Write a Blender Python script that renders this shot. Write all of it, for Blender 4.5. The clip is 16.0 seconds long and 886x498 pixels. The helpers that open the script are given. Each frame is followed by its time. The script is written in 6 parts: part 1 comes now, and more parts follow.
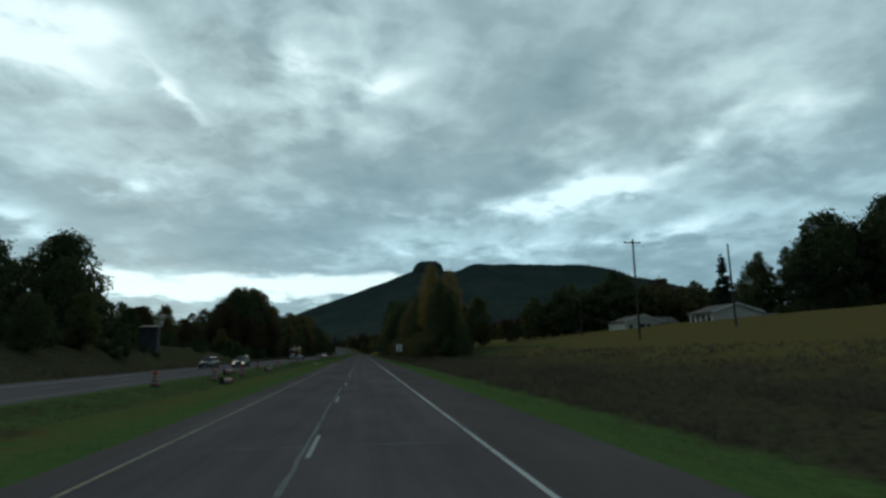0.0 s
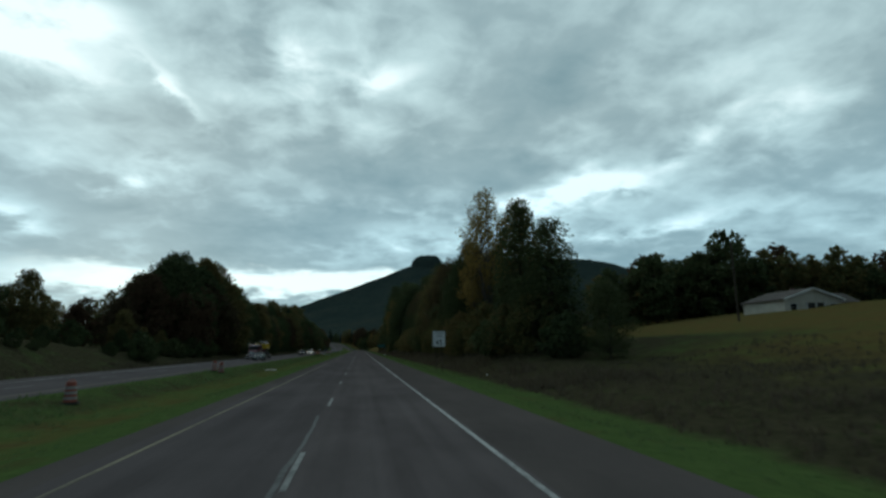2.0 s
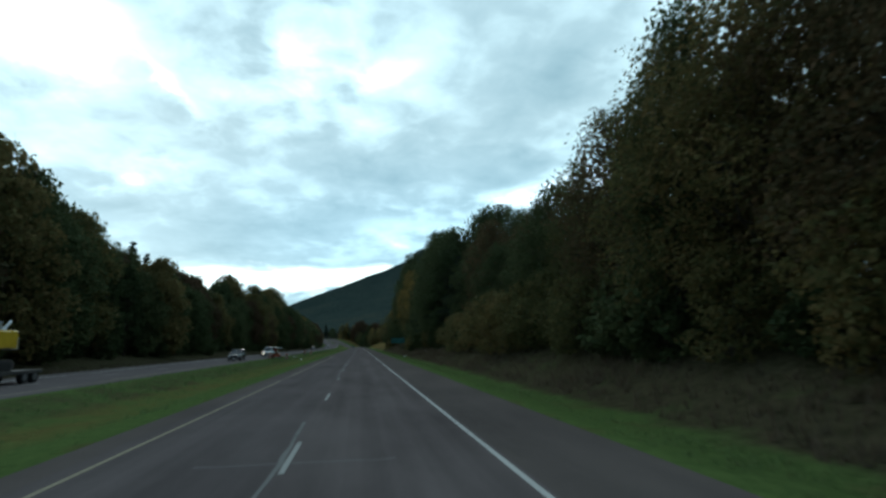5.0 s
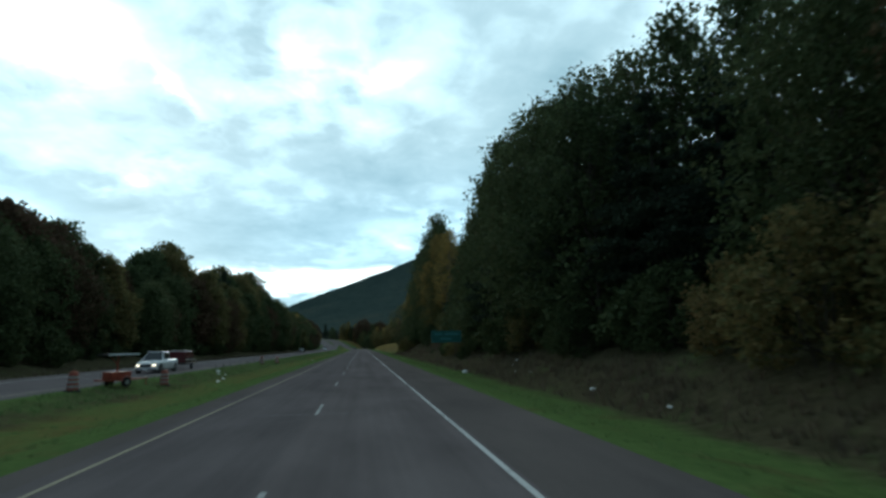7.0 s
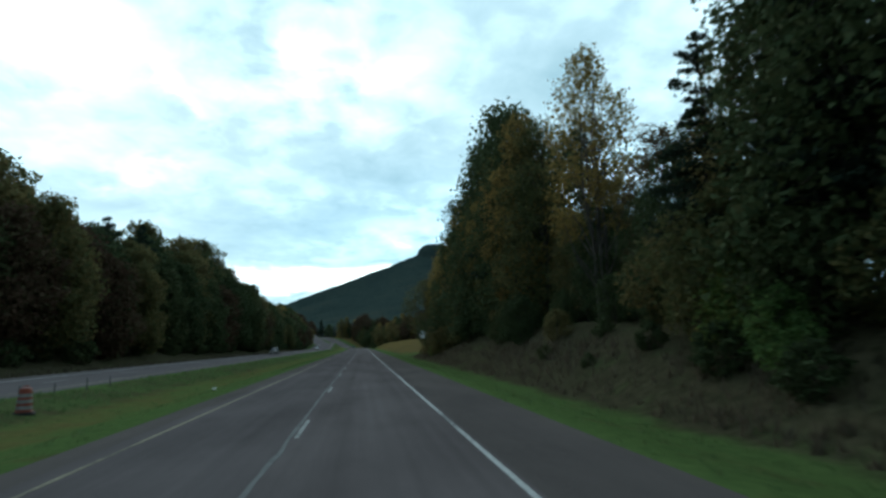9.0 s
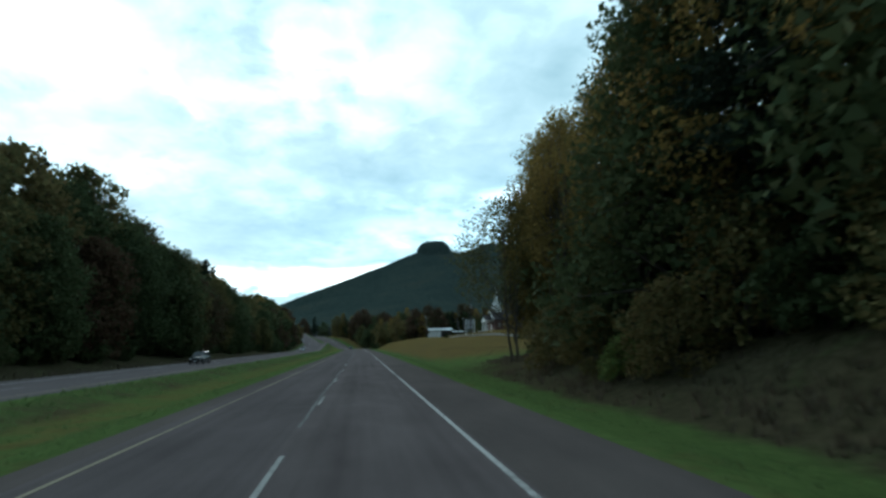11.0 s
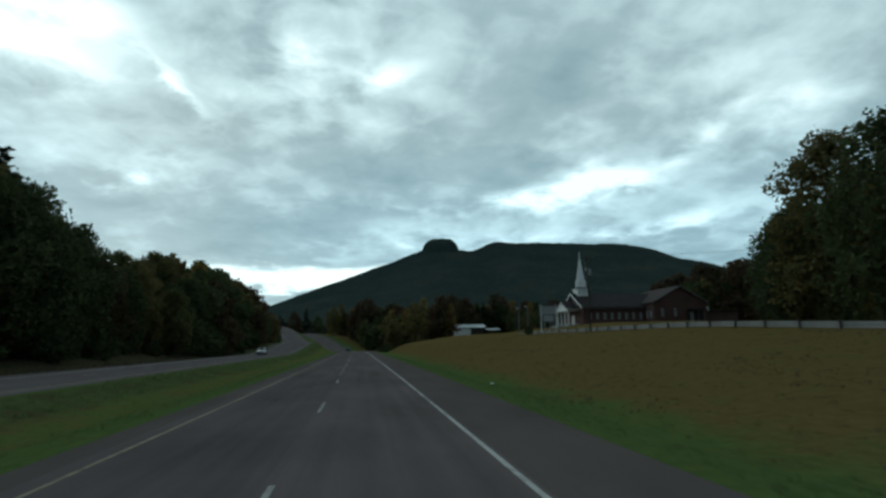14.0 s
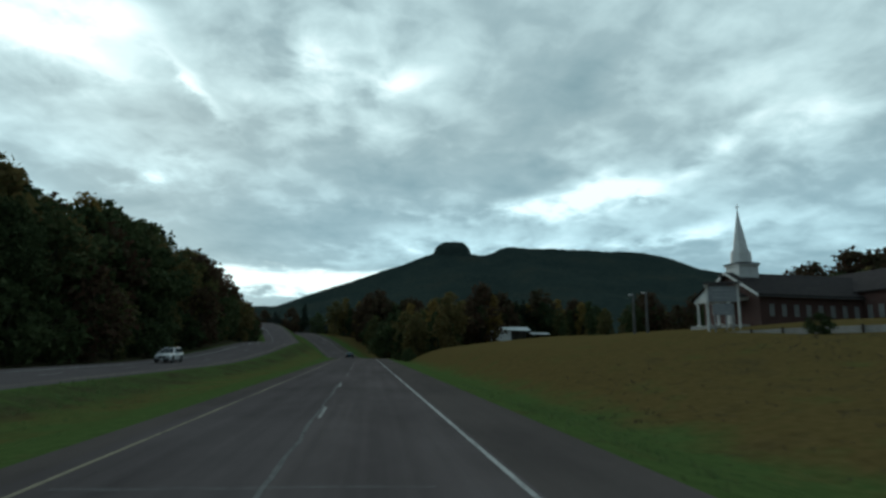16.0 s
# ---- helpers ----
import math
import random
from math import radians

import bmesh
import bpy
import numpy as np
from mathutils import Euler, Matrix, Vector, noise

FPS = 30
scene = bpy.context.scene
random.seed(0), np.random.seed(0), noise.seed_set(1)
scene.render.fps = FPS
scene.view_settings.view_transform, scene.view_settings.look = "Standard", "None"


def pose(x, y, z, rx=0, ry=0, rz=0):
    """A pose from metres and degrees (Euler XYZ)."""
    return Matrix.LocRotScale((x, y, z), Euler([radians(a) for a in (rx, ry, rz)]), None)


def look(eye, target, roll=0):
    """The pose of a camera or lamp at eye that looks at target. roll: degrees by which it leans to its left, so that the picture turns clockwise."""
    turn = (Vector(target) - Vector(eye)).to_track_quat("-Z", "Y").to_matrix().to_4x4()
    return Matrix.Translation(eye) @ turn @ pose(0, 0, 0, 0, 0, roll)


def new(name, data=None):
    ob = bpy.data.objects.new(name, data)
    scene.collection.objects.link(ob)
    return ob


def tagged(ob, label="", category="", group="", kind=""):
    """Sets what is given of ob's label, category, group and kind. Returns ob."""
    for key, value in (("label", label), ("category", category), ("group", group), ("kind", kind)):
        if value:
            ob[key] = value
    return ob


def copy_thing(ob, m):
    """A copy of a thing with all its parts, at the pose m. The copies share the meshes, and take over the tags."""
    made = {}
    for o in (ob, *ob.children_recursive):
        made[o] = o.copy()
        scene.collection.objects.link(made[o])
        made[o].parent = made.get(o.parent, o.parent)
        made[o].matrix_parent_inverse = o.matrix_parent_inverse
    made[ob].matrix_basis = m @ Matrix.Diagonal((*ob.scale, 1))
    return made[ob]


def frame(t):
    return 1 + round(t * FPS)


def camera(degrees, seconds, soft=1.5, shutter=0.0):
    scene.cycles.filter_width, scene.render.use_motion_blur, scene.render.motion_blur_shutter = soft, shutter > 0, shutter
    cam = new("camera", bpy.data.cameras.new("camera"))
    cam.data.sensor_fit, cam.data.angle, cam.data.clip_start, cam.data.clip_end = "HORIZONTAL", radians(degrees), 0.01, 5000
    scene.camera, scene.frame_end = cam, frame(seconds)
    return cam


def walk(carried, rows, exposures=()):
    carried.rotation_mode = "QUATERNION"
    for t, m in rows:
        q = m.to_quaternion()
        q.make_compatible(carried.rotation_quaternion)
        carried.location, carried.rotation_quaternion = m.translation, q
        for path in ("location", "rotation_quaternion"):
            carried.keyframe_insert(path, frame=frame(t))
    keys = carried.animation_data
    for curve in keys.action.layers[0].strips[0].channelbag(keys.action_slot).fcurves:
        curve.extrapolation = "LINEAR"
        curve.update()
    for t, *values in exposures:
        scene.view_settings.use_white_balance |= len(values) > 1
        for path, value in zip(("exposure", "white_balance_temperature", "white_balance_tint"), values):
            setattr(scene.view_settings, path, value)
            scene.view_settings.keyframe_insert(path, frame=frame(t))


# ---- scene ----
# ---- camera and its drive ----
cam = camera(78.0, 16.0, soft=2.8, shutter=0.15)
rows = [
    (0, pose(0.98, 0.00, 2.05, 100.58, 0.7, -8.28)),
    (0.5, pose(0.99, 15.92, 2.05, 100.51, 0.8, -8.44)),
    (1, pose(1.00, 31.86, 2.05, 100.31, 0.9, -8.65)),
    (1.5, pose(1.01, 47.84, 2.05, 100.31, 0.7, -8.50)),
    (2, pose(1.03, 63.84, 2.05, 100.18, 0.7, -8.54)),
    (2.5, pose(1.04, 79.88, 2.05, 100.08, 0.6, -8.57)),
    (3, pose(1.05, 95.94, 2.05, 100.09, 1.2, -8.62)),
    (3.5, pose(1.06, 112.03, 2.05, 100.20, 1.1, -8.66)),
    (4, pose(1.10, 128.16, 2.05, 99.77, 1.1, -8.74)),
    (6.5, pose(1.29, 209.24, 2.05, 99.82, 1, -8.30)),
    (7, pose(1.32, 225.54, 2.05, 99.92, 1, -8.30)),
    (7.5, pose(1.36, 241.88, 2.05, 99.82, 1.1, -8.30)),
    (8, pose(1.40, 258.24, 2.05, 99.98, 1.1, -8.30)),
    (8.5, pose(1.40, 274.63, 2.05, 100.06, 1.2, -8.30)),
    (9, pose(1.40, 291.06, 2.05, 99.76, 1.1, -8.30)),
    (11.5, pose(1.42, 373.63, 2.05, 99.68, 1.6, -8.46)),
    (12, pose(1.42, 390.24, 2.05, 99.86, 1.6, -8.51)),
    (12.5, pose(1.42, 406.88, 2.05, 100.17, 1.4, -8.38)),
    (13, pose(1.36, 423.54, 2.05, 100.24, 1.4, -8.25)),
    (13.5, pose(1.29, 440.24, 2.05, 100.13, 0.8, -8.19)),
    (14, pose(1.23, 456.96, 2.05, 99.85, 0.6, -8.18)),
    (14.5, pose(1.12, 473.72, 2.05, 100.63, -0.2, -7.82)),
    (15, pose(0.98, 490.50, 2.05, 100.51, -0.7, -7.63)),
    (15.5, pose(0.84, 507.32, 2.05, 100.34, -1.0, -7.58)),
    (16, pose(0.74, 524.16, 2.05, 100.47, -1.1, -7.45)),
]

walk(cam, rows, exposures=[
    (0.0, -0.16, 6390, 10), (0.8, -0.14, 6470, 10), (1.5, -0.12, 6500, 10), (3.0, 0.15, 6450, 10), (4.0, 0.5, 6250, 10), (6.5, 0.68, 6100, 9), (9.0, 0.88, 6050, 9), (11.5, 0.95, 6050, 9),
    (12.0, 0.75, 6100, 9), (12.5, 0.45, 6250, 10), (13.0, 0.25, 6400, 10), (13.5, 0.16, 6500, 10), (14.0, 0.12, 6500, 10), (16.0, 0.08, 6500, 10)])

# ---- sky: broken evening overcast, with a weak wide sun behind it ----
SUN_EL, SUN_AZ = radians(14), radians(-22)   # azimuth east of +y
world = bpy.data.worlds.new("world")
scene.world = world
world.use_nodes = True
wt = world.node_tree
wt.nodes.clear()


def wn(kind, **kw):
    n = wt.nodes.new(kind)
    for k, v in kw.items():
        if k == "operation":
            n.operation = v
        elif k == "blend_type":
            n.blend_type = v
        elif k == "data_type":
            n.data_type = v
        else:
            n.interpolation_type = v
    return n


def wmath(op, a, b=None, c=None, clamp=False):
    n = wn("ShaderNodeMath", operation=op)
    n.use_clamp = clamp
    for i, v in enumerate((a, b, c)):
        if v is None:
            continue
        if isinstance(v, (int, float)):
            n.inputs[i].default_value = v
        else:
            wt.links.new(v, n.inputs[i])
    return n.outputs[0]


def wmap(v, a, b, c=0.0, d=1.0):
    n = wn("ShaderNodeMapRange", interpolation_type="SMOOTHSTEP")
    wt.links.new(v, n.inputs[0])
    for i, q in enumerate((a, b, c, d)):
        n.inputs[1 + i].default_value = q
    return n.outputs[0]


w_tc = wn("ShaderNodeTexCoord")
w_sep = wn("ShaderNodeSeparateXYZ")
wt.links.new(w_tc.outputs["Generated"], w_sep.inputs[0])
dx, dy, dz = w_sep.outputs
w_den = wmath("ADD", wmath("MAXIMUM", dz, 0.0), 0.24)
w_flat = wn("ShaderNodeCombineXYZ")        # the cloud sheet seen in perspective
wt.links.new(wmath("DIVIDE", dx, w_den), w_flat.inputs[0])
wt.links.new(wmath("DIVIDE", dy, w_den), w_flat.inputs[1])


def cloud_noise(scale, detail, rough, distort, offset):
    m = wn("ShaderNodeMapping")
    m.inputs["Location"].default_value = offset
    wt.links.new(w_flat.outputs[0], m.inputs[0])
    n = wn("ShaderNodeTexNoise")
    wt.links.new(m.outputs[0], n.inputs["Vector"])
    n.inputs["Scale"].default_value = scale
    n.inputs["Detail"].default_value = detail
    n.inputs["Roughness"].default_value = rough
    n.inputs["Distortion"].default_value = distort
    return n.outputs["Fac"]


big = cloud_noise(0.9, 2, 0.5, 0.2, (3.1, 0.4, 0))
mid = cloud_noise(3.0, 4, 0.5, 0.25, (7.7, 2.1, 0))
mid2 = cloud_noise(3.4, 4, 0.5, 0.25, (2.9, 8.3, 0))
fine = cloud_noise(8.0, 5, 0.55, 0.3, (1.3, 5.2, 0))


def toward(az, el, inner, outer):
    """1 near the way (azimuth right of +y, elevation), 0 beyond the outer angle."""
    a, e = radians(az), radians(el)
    d = wn("ShaderNodeVectorMath")
    d.operation = "DOT_PRODUCT"
    wt.links.new(w_tc.outputs["Generated"], d.inputs[0])
    d.inputs[1].default_value = (math.sin(a) * math.cos(e), math.cos(a) * math.cos(e), math.sin(e))
    return wmap(d.outputs["Value"], math.cos(radians(outer)), math.cos(radians(inner)))


# thin (bright) and thick (dark) places in the sheet: azimuth right of +y, elevation, their half widths, depth, slant
THIN = (
    (-31.1, 26.4, 5.2, 3.0, 0.3, 0.0), (-26.3, 28.6, 3.6, 1.8, 0.2, 0.0), (-27.6, 24.2, 5.0, 2.7, 0.12, 0.0),
    (-18.6, 24.3, 2.8, 0.9, 0.22, -0.7), (-22.1, 15.3, 2.0, 0.8, 0.24, 0.0), (-18.7, 17.6, 2.9, 1.6, 0.1, 0.0),
    (3.8, 27.0, 3.6, 0.9, 0.2, 0.3), (-8.6, 29.0, 4.2, 2.6, 0.14, 0.0), (-29.9, 11.3, 2.6, 1.2, 0.2, -0.2),
    (19.5, 15.2, 5.4, 1.3, 0.44, 0.12), (26.8, 16.2, 4.2, 1.4, 0.34, 0.0), (22.6, 16.8, 3.5, 0.8, 0.14, 0.4),
    (32.1, 11.5, 6.6, 0.7, 0.24, 0.1), (35.4, 19.3, 6.0, 1.1, 0.16, 0.5), (44.4, 20.6, 4.5, 1.6, 0.12, 0.2),
    (15.8, 11.1, 13.0, 1.1, 0.14, 0.0), (-4.0, 28.5, 11.0, 6.5, 0.13, 0.0))
THICK = (
    (21.3, 24.7, 11.0, 4.3, -0.08, 0.0), (15.5, 19.2, 6.7, 1.8, -0.11, 0.0),
    (0.1, 17.4, 10.2, 2.1, -0.07, 0.0), (-11.2, 12.6, 12.9, 2.0, -0.11, 0.0), (-15.9, 21.6, 6.7, 2.1, -0.05, 0.0),
    (28.6, 14.8, 1.8, 0.6, -0.2, 0.0), (39.3, 15.2, 5.5, 1.3, -0.08, 0.2), (3.8, 13.6, 8.4, 1.1, -0.1, 0.0),
    (-23.5, 12.8, 5.2, 1.1, -0.09, -0.2))
DEG = 57.29578
w_az = wmath("MULTIPLY_ADD", wmath("ARCTAN2", dx, dy), DEG, wmath("MULTIPLY_ADD", mid, 9.0, wmath("MULTIPLY_ADD", fine, 5.0, -7.0)))
w_el = wmath("MULTIPLY_ADD", wmath("ARCSINE", dz), DEG, wmath("MULTIPLY_ADD", mid2, 3.2, wmath("MULTIPLY_ADD", fine, 2.0, -2.6)))


def place_of(az, el, ra, re, depth, slant):
    """A soft-edged place in the cloud sheet, depth at its middle and 0 outside."""
    u = wmath("ADD", w_az, -az)
    v = wmath("ADD", wmath("MULTIPLY_ADD", u, -slant, w_el), -el)
    u2, v2 = wmath("MULTIPLY", wmath("MULTIPLY", u, u), -1 / ra ** 2), wmath("MULTIPLY", wmath("MULTIPLY", v, v), -1 / re ** 2)
    return wmath("MULTIPLY", wmath("POWER", 2.71828, wmath("ADD", u2, v2)), depth)


low_az = toward(-9, 6, 4, 26)
edge = wmath("ADD", dz, wmath("MULTIPLY_ADD", mid, 0.07, wmath("MULTIPLY_ADD", fine, 0.03, -0.05)))     # uneven edges
strip = wmath("MULTIPLY", wmath("MULTIPLY", wmap(edge, 0.085, 0.105), wmap(edge, 0.142, 0.12)), low_az)
den = wmath("MULTIPLY_ADD", big, 0.25, wmath("MULTIPLY_ADD", mid, 0.5, wmath("MULTIPLY_ADD", fine, 0.3, 0.125)))
light, dark = 0.0, 0.0
for spot in THIN:
    light = wmath("ADD", place_of(*spot), light)
for spot in THICK:
    dark = wmath("ADD", place_of(*spot), dark)
den = wmath("ADD", den, wmath("MULTIPLY_ADD", light, wmath("MULTIPLY_ADD", fine, 2.6, -0.3), dark))
den = wmath("ADD", den, wmath("MULTIPLY", wmap(dz, 0.30, 0.14), -0.03))
den = wmath("ADD", den, wmath("MULTIPLY", strip, 0.5))
ramp = wn("ShaderNodeValToRGB")
wt.links.new(den, ramp.inputs[0])
cr = ramp.color_ramp
cr.elements[0].position, cr.elements[0].color = 0.42, (0.2, 0.335, 0.38, 1)
cr.elements[1].position, cr.elements[1].color = 0.98, (0.9, 1.14, 1.18, 1)
e = cr.elements.new(0.60)
e.color = (0.315, 0.465, 0.505, 1)
e = cr.elements.new(0.76)
e.color = (0.53, 0.75, 0.79, 1)
sky = wn("ShaderNodeTexSky")
sky.sky_type = "NISHITA"
sky.sun_disc = False
sky.sun_elevation, sky.sun_rotation = SUN_EL, SUN_AZ
w_mix = wn("ShaderNodeMix", data_type="RGBA", blend_type="ADD")
w_mix.inputs[0].default_value = 0.003
w_warm = wn("ShaderNodeMix", data_type="RGBA", blend_type="MIX")      # the low gap in the clouds is a little warmer
wt.links.new(wmath("MULTIPLY", strip, 0.45), w_warm.inputs[0])
wt.links.new(ramp.outputs[0], w_warm.inputs[6])
w_warm.inputs[7].default_value = (1.1, 1.1, 0.96, 1)
wt.links.new(w_warm.outputs[2], w_mix.inputs[6])
wt.links.new(sky.outputs[0], w_mix.inputs[7])
w_dim = wn("ShaderNodeMix", data_type="RGBA", blend_type="MULTIPLY")      # darker away from the sunset
w_dim.inputs[0].default_value = 1.0
wt.links.new(w_mix.outputs[2], w_dim.inputs[6])
w_east = wn("ShaderNodeCombineColor")
for k_, (low_, near_, over_) in enumerate(((0.36, 0.93, 1.035), (0.38, 1.0, 1.0), (0.42, 1.05, 0.985))):     # bluer near the horizon, greyer overhead
    wt.links.new(wmath("MULTIPLY", wmap(dy, -0.75, 0.5, low_, 1.0), wmap(dz, 0.16, 0.4, near_, over_)), w_east.inputs[k_])
wt.links.new(w_east.outputs[0], w_dim.inputs[7])
w_bg = wn("ShaderNodeBackground")
wt.links.new(w_dim.outputs[2], w_bg.inputs[0])
w_bg.inputs[1].default_value = 1.0
w_out = wn("ShaderNodeOutputWorld")
wt.links.new(w_bg.outputs[0], w_out.inputs[0])

sun_data = bpy.data.lights.new("sun", "SUN")
sun_data.energy, sun_data.angle, sun_data.color = 0.5, radians(25), (1.0, 0.93, 0.82)
sun = new("sun", sun_data)
sun.matrix_world = look((-400 * math.sin(-SUN_AZ), 800, 260), (0, 0, 0))

# ---- materials ----
def material(name, rough=0.8, metal=0.0):
    m = bpy.data.materials.new(name)
    m.use_nodes = True
    b = m.node_tree.nodes["Principled BSDF"]
    b.inputs["Roughness"].default_value = rough
    b.inputs["Metallic"].default_value = metal
    return m, m.node_tree, b


def node(nt, kind, links=(), **values):
    n = nt.nodes.new(kind)
    for k, v in values.items():
        n.inputs[k].default_value = v
    for k, src in links:
        nt.links.new(src, n.inputs[k])
    return n


def noise_tex(nt, vec, scale, detail=4, rough=0.55, stretch=(1, 1, 1)):
    mp = node(nt, "ShaderNodeMapping", [("Vector", vec)], Scale=stretch)
    return node(nt, "ShaderNodeTexNoise", [("Vector", mp.outputs[0])], Scale=scale, Detail=detail, Roughness=rough).outputs["Fac"]


def ramp_of(nt, fac, stops):
    r = nt.nodes.new("ShaderNodeValToRGB")
    nt.links.new(fac, r.inputs[0])
    els = r.color_ramp.elements
    els[0].position, els[0].color = stops[0][0], (*stops[0][1], 1)
    els[1].position, els[1].color = stops[-1][0], (*stops[-1][1], 1)
    for p, c in stops[1:-1]:
        els.new(p).color = (*c, 1)
    return r.outputs[0]


def mix_col(nt, fac, a, b, blend="MIX"):
    n = nt.nodes.new("ShaderNodeMix")
    n.data_type, n.blend_type = "RGBA", blend
    for i, v in ((0, fac), (6, a), (7, b)):
        if isinstance(v, (int, float)):
            n.inputs[i].default_value = v
        elif isinstance(v, tuple):
            n.inputs[i].default_value = (*v, 1)
        else:
            nt.links.new(v, n.inputs[i])
    return n.outputs[2]


def bump(nt, b, height, strength, dist):
    n = node(nt, "ShaderNodeBump", [("Height", height)], Strength=strength, Distance=dist)
    nt.links.new(n.outputs[0], b.inputs["Normal"])


def worn(name, col, col2, scale=2.0, rough=0.7, metal=0.0, bump_s=0.15, stretch=(1, 1, 1), fine=30.0):
    """A surface of two tones with blotches, grain and a little relief."""
    m, nt, b = material(name, rough, metal)
    tc = nt.nodes.new("ShaderNodeTexCoord").outputs["Object"]
    a = noise_tex(nt, tc, scale, 5, 0.6, stretch)
    f = noise_tex(nt, tc, fine, 3, 0.6, stretch)
    mixed = node(nt, "ShaderNodeMath", [(0, f), (2, a)])
    mixed.operation = "MULTIPLY_ADD"
    mixed.inputs[1].default_value = 0.3
    nt.links.new(ramp_of(nt, mixed.outputs[0], [(0.45, col), (0.85, col2)]), b.inputs["Base Color"])
    bump(nt, b, f, bump_s, 0.02)
    b.inputs["Specular IOR Level"].default_value = 0.15 if rough > 0.65 else 0.5
    return m


def asphalt(name, dark, light, streak=0.5):
    m, nt, b = material(name, 0.72)
    tc = nt.nodes.new("ShaderNodeTexCoord").outputs["Object"]
    long = noise_tex(nt, tc, 1.0, 5, 0.6, (1.6, 0.02, 1))      # tyre-worn tracks along the lanes
    patch = noise_tex(nt, tc, 0.35, 5, 0.6, (1, 0.4, 1))
    grain = noise_tex(nt, tc, 60.0, 3, 0.7)
    c1 = ramp_of(nt, long, [(0.3, dark), (0.7, light)])
    c2 = ramp_of(nt, patch, [(0.35, dark), (0.65, light)])
    c = mix_col(nt, 1 - streak, c1, c2)
    c = mix_col(nt, 0.35, c, ramp_of(nt, grain, [(0.3, (0.031, 0.027, 0.027)), (0.75, (0.21, 0.183, 0.181))]))
    nt.links.new(c, b.inputs["Base Color"])
    b.inputs["Specular IOR Level"].default_value = 0.0
    bump(nt, b, grain, 0.4, 0.006)
    return m


def paint_line(name, col, base):
    """Road paint worn through to the asphalt."""
    m, nt, b = material(name, 0.6)
    tc = nt.nodes.new("ShaderNodeNewGeometry").outputs["Position"]
    f = noise_tex(nt, tc, 3.5, 6, 0.75)
    g = noise_tex(nt, tc, 0.12, 3, 0.6)
    s = node(nt, "ShaderNodeMath", [(0, f), (1, g)])
    nt.links.new(ramp_of(nt, s.outputs[0], [(0.78, base), (1.05, col)]), b.inputs["Base Color"])
    b.inputs["Specular IOR Level"].default_value = 0.0
    return m


def foliage(name, greens, trans=0.25):
    """Leaves: colour varies from leaf to leaf and from tree to tree."""
    m, nt, b = material(name, 0.6)
    g = nt.nodes.new("ShaderNodeNewGeometry")
    oi = nt.nodes.new("ShaderNodeObjectInfo")
    add = node(nt, "ShaderNodeMath", [(0, g.outputs["Random Per Island"])])
    add.operation = "MULTIPLY_ADD"
    add.inputs[1].default_value = 0.55
    sc = node(nt, "ShaderNodeMath", [(0, oi.outputs["Random"])])
    sc.operation = "MULTIPLY"
    sc.inputs[1].default_value = 0.45
    nt.links.new(sc.outputs[0], add.inputs[2])
    greens = [(1.0 * r + 0.24 * g, 1.06 * g + 0.14 * r, 1.5 * b + 0.07 * g) for r, g, b in greens]
    n = len(greens) - 1
    c = ramp_of(nt, add.outputs[0], [(i / n, q) for i, q in enumerate(greens)])
    nt.links.new(c, b.inputs["Base Color"])
    b.inputs["Specular IOR Level"].default_value = 0.04
    b.inputs["Roughness"].default_value = 0.85
    tr = node(nt, "ShaderNodeBsdfTranslucent", [("Color", c)])
    mx = node(nt, "ShaderNodeMixShader", [(1, b.outputs[0]), (2, tr.outputs[0])])
    mx.inputs[0].default_value = trans
    nt.links.new(mx.outputs[0], nt.nodes["Material Output"].inputs[0])
    return m


def ground_material():
    """Mown grass, dry grass and brushy dead growth, by the masks dry and brush on the sheet."""
    m, nt, b = material("ground_cover", 0.9)
    pos = nt.nodes.new("ShaderNodeNewGeometry").outputs["Position"]
    n1 = noise_tex(nt, pos, 0.4, 6, 0.65)
    n2 = noise_tex(nt, pos, 2.5, 5, 0.65)
    n3 = noise_tex(nt, pos, 14.0, 4, 0.7)
    green = ramp_of(nt, n2, [(0.3, (0.037, 0.066, 0.022)), (0.7, (0.088, 0.13, 0.043))])
    green = mix_col(nt, 0.4, green, ramp_of(nt, n3, [(0.3, (0.028, 0.051, 0.016)), (0.75, (0.108, 0.15, 0.046))]))
    drycol = ramp_of(nt, n2, [(0.25, (0.08, 0.058, 0.022)), (0.75, (0.132, 0.095, 0.038))])
    brush = ramp_of(nt, n2, [(0.3, (0.026, 0.026, 0.014)), (0.7, (0.07, 0.06, 0.036))])
    out = green
    for nm, colr in (("dry", drycol), ("brush", brush)):
        at = nt.nodes.new("ShaderNodeAttribute")
        at.attribute_name = nm
        s = node(nt, "ShaderNodeMath", [(0, n1)])
        s.operation = "MULTIPLY_ADD"
        s.inputs[1].default_value = 2.0
        s.inputs[2].default_value = -1.0
        s2 = node(nt, "ShaderNodeMath", [(0, s.outputs[0]), (1, at.outputs["Fac"])])
        mr = node(nt, "ShaderNodeMapRange", [("Value", s2.outputs[0])])
        mr.inputs[1].default_value, mr.inputs[2].default_value = 0.12, 0.88
        out = mix_col(nt, mr.outputs[0], out, colr)
    nt.links.new(out, b.inputs["Base Color"])
    b.inputs["Specular IOR Level"].default_value = 0.0
    bump(nt, b, n3, 0.3, 0.08)
    return m


